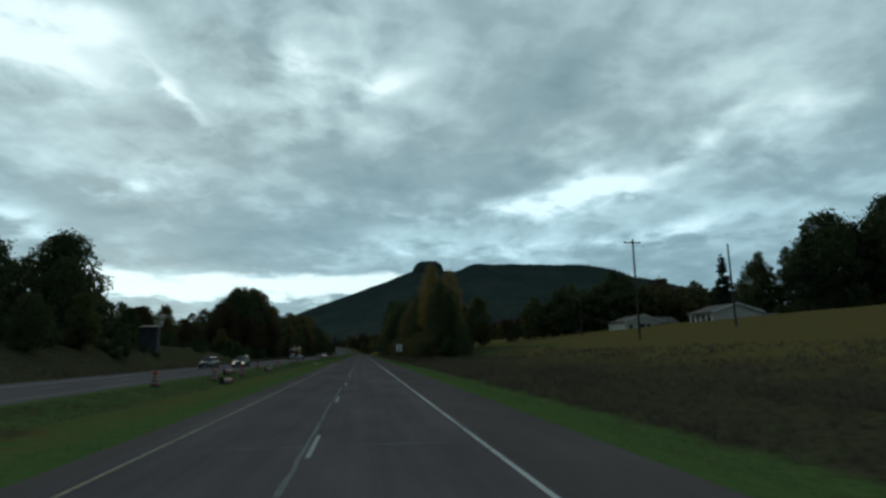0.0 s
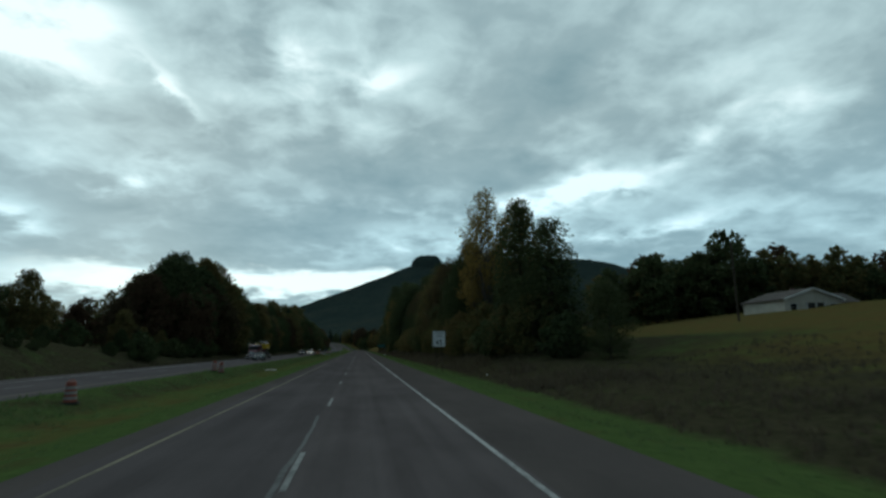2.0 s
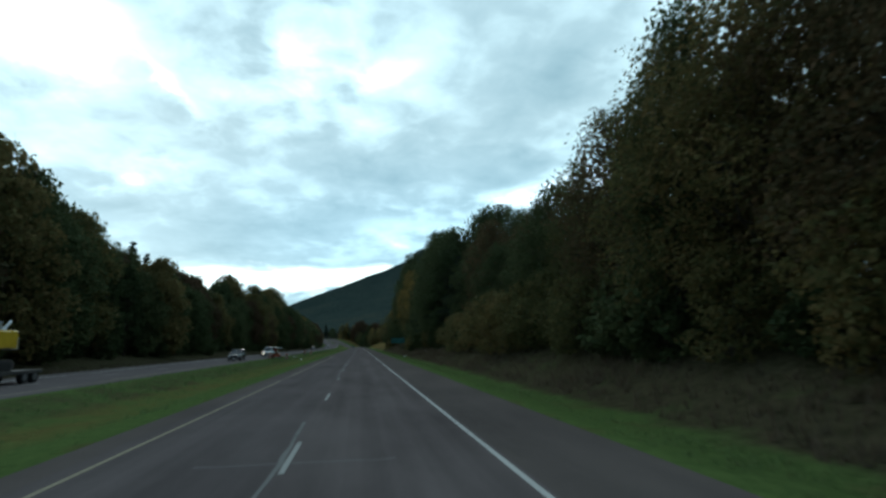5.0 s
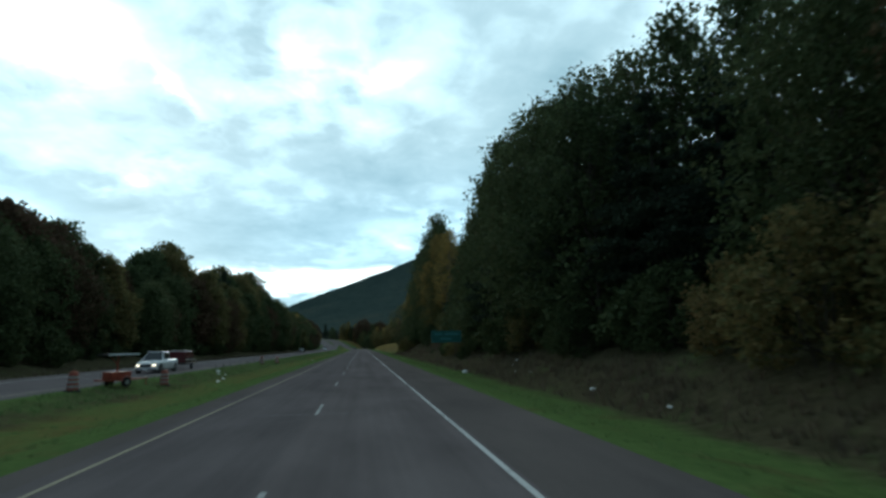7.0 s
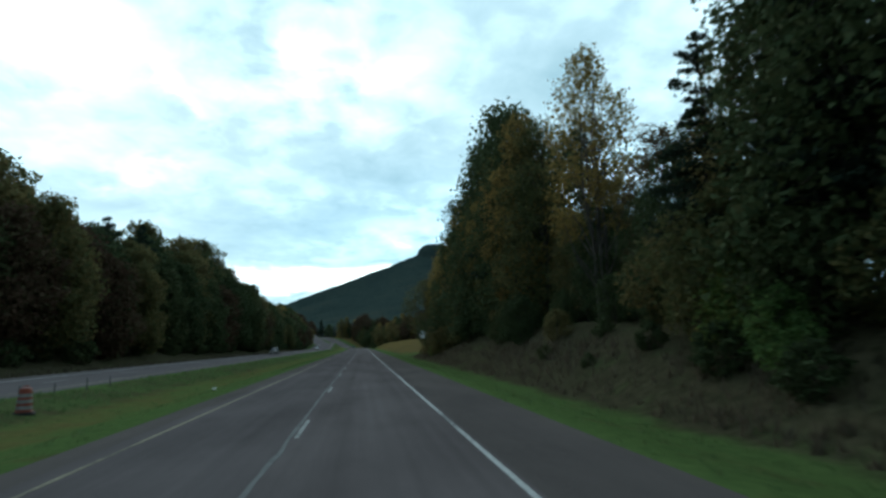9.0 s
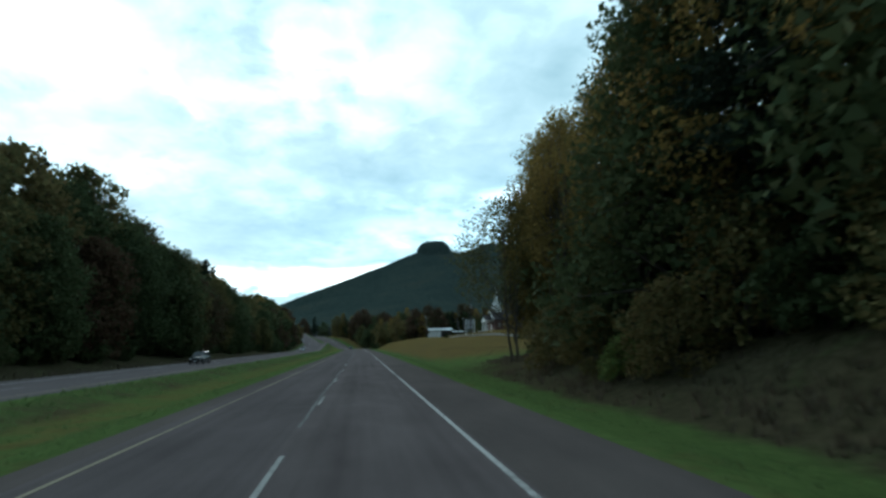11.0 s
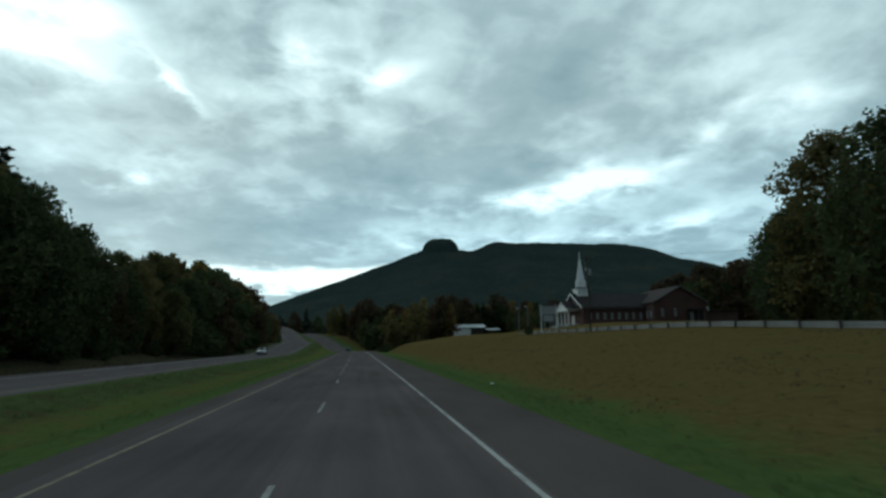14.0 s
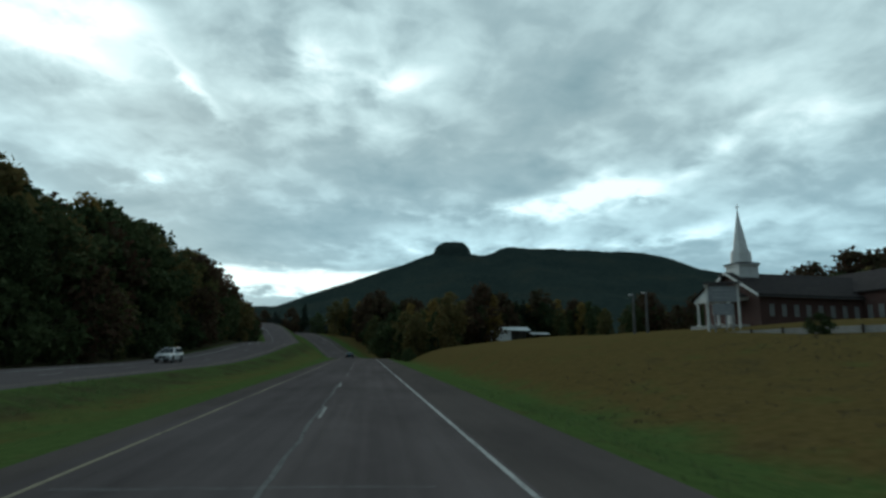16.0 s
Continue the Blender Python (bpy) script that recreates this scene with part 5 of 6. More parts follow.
def marquee(x, y, z):
    """Church notice board between two white posts, with a small lantern on top."""
    s = thing("notice_board", "white church notice board with a roof between white posts", "sign")
    s.matrix_basis = pose(x, y, z, 0, 0, -28)
    for px in (-1.95, 1.95):
        bm = bmesh.new()
        box(bm, px - 0.13, px + 0.13, -0.13, 0.13, -1, 5.6, 0.02)
        box(bm, px - 0.24, px + 0.24, -0.24, 0.24, 5.6, 5.75)
        part("post", bm, WHITE_SIDING, s)
    b = part("board", bm_box(-1.76, 1.76, -0.16, 0.16, 3.3, 5.5, 0.02), NOTICE_GREY, s, "upper white board with unreadable lettering")
    for k, (wd, zz) in enumerate(((1.3, 4.95), (0.9, 4.45), (1.2, 3.95))):
        part("lettering_bar", bm_box(-wd, wd, -0.172, -0.16, zz - 0.09, zz + 0.09), STEEL, b, "grey unreadable line")
    b2 = part("letter_panel", bm_box(-1.35, 1.35, -0.14, 0.14, 1.5, 3.1, 0.02), NOTICE_GREY, s, "lower white letter panel")
    for zz in (2.7, 2.3, 1.9):
        part("lettering_bar", bm_box(-1.0, 1.0, -0.152, -0.14, zz - 0.07, zz + 0.07), STEEL, b2, "grey unreadable line")
    for px in (-1.1, 0.3, 1.1):
        part("leg", bm_box(px - 0.1, px + 0.1, -0.1, 0.1, -1, 1.5), NOTICE_GREY, s)
    bm = bmesh.new()
    prism(bm, [(-0.5, 5.76), (0.5, 5.76), (0.0, 6.1)], -2.3, 2.3)
    part("roof", bm, ROOF_DARK, s)
    bm = bmesh.new()
    cyl(bm, (0, 0, 6.0), (0, 0, 6.7), 0.06, 0.06, 8)
    bmesh.ops.create_icosphere(bm, subdivisions=2, radius=0.3, matrix=Matrix.Translation((0, 0, 6.9)))
    part("lantern", bm, BLACK, s, "small dark globe lantern")
    return s


marquee(48.6, 594, 6.0)


def white_pole(x, y, h):
    p = thing("light_pole", "tall pale lamp pole beside the church drive", "pole", "pale lamp poles")
    p.location = (x, y, put_on_ground(x, y))
    bm = bmesh.new()
    cyl(bm, (0, 0, -0.5), (0, 0, h), 0.26, 0.2, 12)
    part("shaft", bm, GREY_WOOD, p)
    bm = bmesh.new()
    box(bm, -0.9, 0.1, -0.16, 0.16, h - 0.35, h - 0.15, 0.03)
    part("lamp_head", bm, SIGN_WHITE, p, "pale lamp head")
    return p


white_pole(47.6, 618, 7.4)
white_pole(50.6, 619, 7.8)
white_pole(47.0, 742, 15.5)


def shelter(x, y, z):
    """Long open-sided shed with a pale roof of low pitch."""
    s = thing("open_shed", "long low shed with a pale metal roof", "shed")
    s.matrix_basis = pose(x, y, z + 0.8, 0, 0, -6) @ Matrix.Diagonal((1, 1, 1.18, 1))
    bm = bmesh.new()
    box(bm, 0, 9, 0, 9, -1.5, 3.6)
    part("store", bm, WHITE_SIDING, s, "closed white end")
    bm = bmesh.new()
    prism(bm, [(-0.8, 3.7), (10, 5.2), (10, 5.45), (-0.8, 3.95)], -0.6, 17)
    part("roof", bm, ROOF_METAL, s)
    part("back_wall", bm_box(9.01, 16.6, 8.6, 9, -1.5, 4.8), GREY_WOOD, s)
    for i in range(3):
        part("post", bm_box(11.2 + i * 2.6, 11.45 + i * 2.6, 0.1, 0.35, -1.5, 3.75), DARK_WOOD, s)
    bm = bmesh.new()
    prism(bm, [(0, 2.6), (8, 3.3), (8, 3.5), (0, 2.8)], 17.3, 25)
    part("lean_to_roof", bm, ROOF_METAL, s)
    for i in range(3):
        part("post", bm_box(18 + i * 3, 18.2 + i * 3, 0.2, 0.4, -1.5, 2.6), DARK_WOOD, s)
    return s


shelter(48.5, 745, put_on_ground(56, 745) + 0.2)


def grey_shed(x, y):
    s = thing("shed", "weathered grey wooden shed on the far bank", "shed")
    s.matrix_basis = pose(x, y, put_on_ground(x, y), 0, 0, 8)
    part("wall", bm_box(-1.4, 1.4, 0, 2.6, -1, 3.7), SHED_WOOD, s)
    bm = bmesh.new()
    prism(bm, [(-0.35, 3.7), (2.95, 4.1), (2.95, 4.25), (-0.35, 3.85)], -1.65, 1.65)
    part("roof", bm, ROOF_BROWN, s)
    part("door", bm_box(-0.6, 0.6, -0.06, 0.02, -0.2, 2.0), SHED_WOOD, s)
    for k in range(5):
        part("batten", bm_box(-1.4, 1.4, -0.04, 0.01, 2.15 + k * 0.34, 2.25 + k * 0.34), SHED_WOOD, s)
    return s


grey_shed(-34.9, 100)


def fence(l, y0, y1, gap=4.4, h=0.66):
    """Pale boards standing in for a drive, with darker posts along the meadow top."""
    f = thing("fence", "pale boards in place of a concrete drive behind dark posts above the meadow", "fence")
    board = None
    n = int((y1 - y0) / gap)
    for i in range(n + 1):
        x, y, z = at(l, y0 + i * gap)
        p = part("post", bm_box(-0.07, 0.07, -0.07, 0.07, -0.5, h + 0.12, 0.015) if i == 0 else post_me, DARK_WOOD, f)
        post_me = p.data
        p.location = (x - 0.12, y, z)
        if i < n:
            x2, y2, z2 = at(l, y0 + (i + 1) * gap)
            for k in range(2):
                if board is None:
                    b = part("board", bm_box(-0.025, 0.025, 0.0, gap, 0, 0.28, 0.006), FENCE_BOARD, f)
                    board = b.data
                else:
                    b = part("board", board, None, f)
                b.matrix_basis = pose(x, y, z + 0.06 + k * 0.295, math.degrees(math.atan2(z2 - z, gap)), 0, math.degrees(math.atan2(-(x2 - x), y2 - y)))
    return f


fence(41.5, 428, 615)


# ---- poles ----
def utility_pole(x, y, h, arm=2.4, transformer=False, turn=0.0):
    p = thing("utility_pole", "dark wooden utility pole with a crossarm", "pole", "utility poles")
    p.matrix_basis = pose(x, y, put_on_ground(x, y), 0, 0, turn)
    bm = bmesh.new()
    cyl(bm, (0, 0, -1.0), (0, 0, h), 0.17, 0.12, 10)
    part("shaft", bm, DARK_WOOD, p)
    if arm:
        a = part("crossarm", bm_box(-arm / 2, arm / 2, 0.13, 0.25, h - 0.55, h - 0.4, 0.01), DARK_WOOD, p)
        for k in range(4):
            ix = -arm / 2 + 0.12 + k * (arm - 0.24) / 3
            bm = bmesh.new()
            cyl(bm, (ix, 0.19, h - 0.4), (ix, 0.19, h - 0.22), 0.045, 0.07, 8)
            part("insulator", bm, CERAMIC, a)
        for sx in (-1, 1):
            bm = bmesh.new()
            cyl(bm, (sx * 0.75, 0.14, h - 0.55), (0, 0.14, h - 1.2), 0.02, 0.02, 5)
            part("brace", bm, STEEL, a)
    if transformer:
        bm = bmesh.new()
        cyl(bm, (0.42, 0.1, h - 3.3), (0.42, 0.1, h - 2.3), 0.24, 0.24, 12)
        cyl(bm, (0.42, 0.1, h - 2.3), (0.42, 0.1, h - 2.05), 0.06, 0.04, 8)
        box(bm, 0.1, 0.42, 0.05, 0.15, h - 2.9, h - 2.75)
        part("transformer", bm, STEEL, p, "grey can transformer")
        bm = bmesh.new()
        box(bm, -0.35, -0.1, -0.08, 0.08, h - 2.6, h - 1.9, 0.02)
        part("cutout_switch", bm, CERAMIC, p)
        bm = bmesh.new()
        cyl(bm, (0.0, 0.12, h - 4.6), (-0.5, 0.12, h - 4.5), 0.03, 0.03, 6)
        part("bracket", bm, STEEL, p)
    return p


utility_pole(40.8, 75.3, 14.8, 2.6)
utility_pole(55.7, 74.5, 12.4, 0)
utility_pole(59.5, 142, 12.4, 0)
utility_pole(39.3, 546, 13.0, 2.4, True)


def wire(p, q, sag):
    cu = bpy.data.curves.new("wire", "CURVE")
    cu.dimensions, cu.bevel_depth, cu.bevel_resolution = "3D", 0.012, 1
    sp = cu.splines.new("POLY")
    sp.points.add(14)
    for i in range(15):
        f = i / 14
        v = Vector(p).lerp(Vector(q), f)
        sp.points[i].co = (v.x, v.y, v.z - sag * 4 * f * (1 - f), 1)
    cu.materials.append(BLACK)
    return tagged(new("power_line", cu), "thin dark overhead wire between poles", "wire", "overhead wires")


g1, g2 = put_on_ground(40.8, 75.3), put_on_ground(39.3, 546)
for dx_ in (-1.1, 1.1):
    wire((40.8 + dx_, 75.5, g1 + 13.7), (96 + dx_, 40, put_on_ground(96, 40) + 13.5), 0.9)
    wire((39.3 + dx_, 546.2, g2 + 12.8), (110 + dx_, 520, put_on_ground(110, 520) + 16), 1.0)


# ---- road signs ----
def text_mesh(body, size, mat, name="lettering"):
    cu = bpy.data.curves.new(name, "FONT")
    cu.body, cu.size, cu.align_x, cu.align_y, cu.extrude = body, size, "CENTER", "CENTER", 0.004
    cu.offset = 0.012
    cu.materials.append(mat)
    ob = bpy.data.objects.new(name, cu)
    scene.collection.objects.link(ob)
    me = bpy.data.meshes.new_from_object(ob.evaluated_get(bpy.context.evaluated_depsgraph_get()))
    bpy.data.objects.remove(ob)
    return me


def speed_sign(l, y):
    s = thing("speed_limit_sign", "white speed limit sign reading 65 on a steel post", "road sign")
    x, y, z = at(l, y)
    s.matrix_basis = pose(x, y, z, 0, 0, -3)
    z0 = 2.1 - z
    bm = bmesh.new()
    for px in (-0.3, 0.3):
        box(bm, px - 0.035, px + 0.035, 0.03, 0.09, -0.6, z0 + 1.45)
    part("post", bm, DARK_WOOD, s)
    p = part("panel", bm_box(-0.61, 0.61, -0.004, 0.02, z0, z0 + 1.52, 0.0), SIGN_WHITE, s, "white sheet panel")
    for zz, wd in ((1.3, 0.42), (1.02, 0.3)):
        part("lettering_bar", bm_box(-wd, wd, -0.01, -0.004, z0 + zz - 0.07, z0 + zz + 0.07), STEEL, p, "grey blurred line of lettering")
    t = part("numerals", text_mesh("65", 0.62, BLACK, "numerals"), None, p, "black numerals 65")
    t.matrix_basis = pose(0, -0.008, z0 + 0.42, 90, 0, 0)
    bm = bmesh.new()
    for a, b, c, d in ((-0.58, -0.56, 0.03, 1.49), (0.56, 0.58, 0.03, 1.49), (-0.56, 0.56, 0.03, 0.05), (-0.56, 0.56, 1.47, 1.49)):
        box(bm, a, b, -0.008, -0.004, z0 + c, z0 + d)
    part("border", bm, BLACK, p, "thin black border")
    return s


speed_sign(8.7, 117.5)


def guide_sign(l, y):
    s = thing("guide_sign", "green highway guide sign with unreadable pale lines", "road sign")
    x, y, z = at(l, y)
    s.matrix_basis = pose(x, y, z, 0, 0, -3)
    z0 = 2.25 - z
    for px in (-0.9, 0.9):
        part("post", bm_box(px - 0.03, px + 0.03, 0.04, 0.1, -0.6, z0 + 1.0), DARK_WOOD, s)
    p = part("panel", bm_box(-1.45, 1.45, -0.01, 0.03, z0, z0 + 1.12, 0.0), SIGN_GREEN, s, "green sheet panel")
    for x0, x1, zz in ((-1.15, -0.35, 0.8), (-0.15, 1.2, 0.8), (-0.6, 0.55, 0.36)):
        part("lettering_bar", bm_box(x0, x1, -0.016, -0.01, z0 + zz - 0.1, z0 + zz + 0.1), TEAL_BAR, p, "pale green unreadable line")
    bm = bmesh.new()
    for a, b, c, d in ((-1.42, -1.39, 0.03, 1.09), (1.39, 1.42, 0.03, 1.09), (-1.39, 1.39, 0.03, 0.06), (-1.39, 1.39, 1.06, 1.09)):
        box(bm, a, b, -0.016, -0.01, z0 + c, z0 + d)
    part("border", bm, TEAL_BAR, p, "pale border")
    return s


TEAL_BAR = worn("faded_sign_lettering", (0.015, 0.13, 0.13), (0.03, 0.17, 0.17), 3.0, 0.5, 0, 0.02)
guide_sign(9.3, 278)


# ---- median: work-zone barrels, drain, litter ----
def barrel():
    """Orange traffic drum with white bands and a black foot."""
    b = thing("traffic_barrel", "orange and white traffic barrel standing in the median", "barrel", "traffic barrels")
    bm = bmesh.new()
    rings = [(0.0, 0.29), (0.06, 0.29), (0.07, 0.275), (0.3, 0.27), (0.31, 0.255), (0.52, 0.25), (0.53, 0.238), (0.74, 0.23), (0.75, 0.22), (0.92, 0.2), (0.95, 0.17), (0.95, 0.0)]
    prev = None
    for z, r in rings:
        cur = [bm.verts.new((r * math.cos(a * math.tau / 18), r * math.sin(a * math.tau / 18), z + 0.07)) for a in range(18)] if r else [bm.verts.new((0, 0, z + 0.07))]
        if prev:
            for a in range(18):
                if len(cur) > 1:
                    bm.faces.new((prev[a], prev[(a + 1) % 18], cur[(a + 1) % 18], cur[a]))
                else:
                    bm.faces.new((prev[a], prev[(a + 1) % 18], cur[0]))
        prev = cur
    part("body", bm, ORANGE, b)
    for z, r in ((0.13, 0.2755), (0.37, 0.258), (0.60, 0.24)):
        bm = bmesh.new()
        bmesh.ops.create_cone(bm, cap_ends=False, segments=18, radius1=r + 0.004, radius2=r - 0.002, depth=0.13, matrix=Matrix.Translation((0, 0, z + 0.135)))
        part("band", bm, BAND_WHITE, b, "white reflective band")
    bm = bmesh.new()
    bmesh.ops.create_cone(bm, cap_ends=True, segments=18, radius1=0.42, radius2=0.36, depth=0.09, matrix=Matrix.Translation((0, 0, 0.045)))
    part("foot", bm, RUBBER, b, "black rubber ring foot")
    bm = bmesh.new()
    for sx in (-1, 1):
        box(bm, sx * 0.08 - 0.012, sx * 0.08 + 0.012, -0.015, 0.015, 1.015, 1.09)
    box(bm, -0.092, 0.092, -0.015, 0.015, 1.09, 1.115)
    part("handle", bm, ORANGE, b)
    return b


drum = barrel()
spots = [(-13.2, 41.5, 0, 0), (-12.3, 53.3, 4, 0), (-10.9, 50.3, 88, 40), (-13.3, 61.3, 88, 20), (-12.1, 64.4, 0, 0), (-12.0, 78.6, 88, 20), (-13.3, 80.6, 0, 0), (-12.2, 92.3, 0, 0),
         (-13.4, 122.9, 6, 70), (-12.6, 122.4, 0, 20), (-13.7, 257.6, 0, 0), (-12.0, 266.2, 0, 0), (-12.7, 307.5, 0, 0), (-11.8, 315.6, 0, 0)]
for i, (l, y, tip, turn) in enumerate(spots):
    x, y, z = at(l, y)
    m = pose(x, y, z + (0.26 if tip > 45 else 0.0) - 0.01, 0, tip, turn) if tip else pose(x, y, z - 0.01, 0, 0, turn)
    if i == 0:
        drum.matrix_basis = m
        continue
    b = copy_thing(drum, m)
    if tip > 45:
        tagged(b, "orange and white traffic barrel knocked over in the grass")


def arrow_board(l, y):
    """Roadworks trailer: orange frame on two wheels, with a mast and a panel folded flat on top."""
    x, y, z = at(l, y)
    a = thing("arrow_board_trailer", "orange roadworks trailer with its panel folded flat", "trailer")
    a.matrix_basis = pose(x, y, z, 0, 0, 62) @ Matrix.Scale(0.85, 4)
    bm = bmesh.new()
    for sy in (-0.62, 0.62):
        box(bm, -1.3, 1.2, sy - 0.05, sy + 0.05, 0.45, 0.55, 0.01)
    for sx in (-1.25, 0.0, 1.15):
        box(bm, sx - 0.05, sx + 0.05, -0.57, 0.57, 0.451, 0.549)
    part("frame", bm, ORANGE, a)
    bm = bmesh.new()
    cyl(bm, (1.2, 0.5, 0.5), (2.5, 0, 0.45), 0.045, 0.045, 8)
    cyl(bm, (1.2, -0.5, 0.5), (2.5, 0, 0.45), 0.045, 0.045, 8)
    cyl(bm, (2.4, 0, 0.45), (2.4, 0, 0.0), 0.04, 0.04, 8)
    part("drawbar", bm, ORANGE, a)
    part("battery_box", bm_box(-0.9, 0.7, -0.42, 0.42, 0.551, 1.05, 0.03), ORANGE, a, "orange battery box")
    for sy in (-0.82, 0.82):
        bm = bmesh.new()
        cyl(bm, (0, sy - 0.09, 0.32), (0, sy + 0.09, 0.32), 0.32, 0.32, 16)
        w = part("wheel", bm, RUBBER, a)
        bm = bmesh.new()
        s_ = 0.1 if sy > 0 else -0.1
        cyl(bm, (0, sy + s_ * 0.9, 0.32), (0, sy + s_ * 1.05, 0.32), 0.16, 0.15, 12)
        part("hub", bm, STEEL, w)
        bm = bmesh.new()
        for k in range(7):
            t0, t1 = math.pi * (0.06 + 0.88 * k / 7), math.pi * (0.06 + 0.88 * (k + 1) / 7)
            cyl(bm, (0.4 * math.cos(t0), sy, 0.34 + 0.4 * math.sin(t0)), (0.4 * math.cos(t1), sy, 0.34 + 0.4 * math.sin(t1)), 0.06, 0.06, 4)
        part("mudguard", bm, ORANGE, a)
    bm = bmesh.new()
    cyl(bm, (-0.1, 0, 1.05), (-0.1, 0, 2.2), 0.06, 0.06, 10)
    cyl(bm, (-0.1, 0, 1.5), (-0.75, 0, 2.15), 0.03, 0.03, 6)
    part("mast", bm, ORANGE, a)
    panel = part("panel", bm_box(-1.3, 1.1, -0.6, 0.6, 2.2, 2.3, 0.01), BLACK, a, "dark lamp panel folded flat")
    part("panel_edge", bm_box(-1.32, 1.12, -0.63, -0.601, 2.19, 2.31), SIGN_WHITE, panel, "pale edge strip")
    return a


arrow_board(-13.2, 261.8)
stake = thing("stake", "thin weathered wooden stake in the median grass", "stake", "row of stakes")
part("post", bm_box(-0.025, 0.025, -0.025, 0.025, -0.2, 0.7, 0.004), GREY_WOOD, stake)
SR = random.Random(12)
for i in range(15):
    x, y, z = at(-13.3 + SR.uniform(-0.15, 0.15), 285 + i * 3.0)
    m = pose(x, y, z - SR.uniform(0, 0.15), SR.uniform(-5, 5), SR.uniform(-5, 5), SR.uniform(0, 90))
    if i:
        copy_thing(stake, m)
    else:
        stake.matrix_basis = m


def drain(l, y):
    x, y, z = at(l, y)
    d = thing("drain_inlet", "pale concrete drain inlet slab in the median grass", "drain")
    d.location = (x, y, z)
    part("slab", bm_box(-0.65, 0.65, -0.6, 0.6, -0.25, 0.1, 0.03), CONCRETE, d)
    bm = bmesh.new()
    for k in range(8):
        box(bm, -0.5 + k * 0.13, -0.44 + k * 0.13, -0.45, 0.45, 0.101, 0.125)
    part("grate", bm, STEEL, d, "steel grate")
    return d


drain(-10.0, 137)


def bag(l, y, s, mat, label, name="plastic_bag"):
    """A crumpled bag of litter."""
    x, y, z = at(l, y)
    bm = bmesh.new()
    bmesh.ops.create_icosphere(bm, subdivisions=3, radius=s)
    for v in bm.verts:
        n = noise.noise(v.co * (2.2 / s) + Vector((l, y, 0)))
        v.co *= 1 + 0.45 * n
        v.co.z *= 0.6
    me = bpy.data.meshes.new(name)
    bm.to_mesh(me)
    bm.free()
    me.materials.append(mat)
    ob = tagged(new(name, me), label, "litter", "roadside litter")
    ob.location = (x, y, z + s * 0.35)
    return ob


bag(10.6, 275.5, 0.26, PLASTIC_BAG, "crumpled white plastic bag in the grass")
bag(11.8, 110.5, 0.1, PLASTIC_BAG, "crumpled white plastic bag in the grass")
bag(-10.5, 276.2, 0.13, PLASTIC_BAG, "crumpled white plastic bag in the grass")
bag(-9.9, 271.9, 0.14, PLASTIC_BAG, "crumpled white plastic bag in the grass")
for l_, y_, s_ in ((-12.0, 281.0, 0.14), (-11.6, 281.6, 0.1), (-12.7, 283.4, 0.18), (-7.3, 326.3, 0.12)):
    bag(l_, y_, s_, PLASTIC_BAG, "crumpled white plastic bag in the grass")
bag(12.2, 251.0, 0.15, PLASTIC_BAG, "crumpled white plastic bag on the bank")
for l_, y_, s_ in ((12.6, 266.0, 0.09), (13.4, 269.5, 0.08), (14.2, 271.0, 0.1), (12.9, 263.0, 0.07), (12.0, 244.0, 0.09), (13.0, 108.5, 0.08)):
    bag(l_, y_, s_, PLASTIC_BAG, "small scrap of white litter on the bank", "litter")
bag(9.3, 491.0, 0.12, PLASTIC_BAG, "crumpled white plastic bag in the grass")


# ---- vehicles on the other carriageway ----
def loft(sections):
    """A closed skin over cross sections: (y, half width low, half width high, z low, z high)."""
    bm = bmesh.new()
    rings = []
    for y, wl, wh, z0, z1 in sections:
        c = 0.12 * (z1 - z0)
        pro = [(-wl * 0.94, z0), (-wl, z0 + c), (-wl, z0 + (z1 - z0) * 0.55), (-wh, z1 - c * 0.8), (-wh * 0.9, z1), (wh * 0.9, z1), (wh, z1 - c * 0.8), (wl, z0 + (z1 - z0) * 0.55), (wl, z0 + c), (wl * 0.94, z0)]
        rings.append([bm.verts.new((x, y, z)) for x, z in pro])
    for a, b in zip(rings, rings[1:]):
        for i in range(10):
            bm.faces.new((a[i], a[(i + 1) % 10], b[(i + 1) % 10], b[i]))
    bm.faces.new(rings[0][::-1])
    bm.faces.new(rings[-1])
    bmesh.ops.recalc_face_normals(bm, faces=bm.faces[:])
    for f in bm.faces:
        f.smooth = True
    return bm


def wheels(parent, spots_, r, w):
    for x, y in spots_:
        bm = bmesh.new()
        cyl(bm, (x - w / 2, y, r), (x + w / 2, y, r), r, r, 18)
        es = [e for e in bm.edges if abs(e.verts[0].co.x - e.verts[1].co.x) < 1e-4]
        bmesh.ops.bevel(bm, geom=es, offset=0.03, segments=2, affect="EDGES")
        wh = part("wheel", bm, RUBBER, parent)
        bm = bmesh.new()
        s = 1 if x > 0 else -1
        cyl(bm, (x + s * w / 2 - s * 0.03, y, r), (x + s * w / 2 + s * 0.012, y, r), r * 0.62, r * 0.55, 12)
        part("rim", bm, RIM, wh)


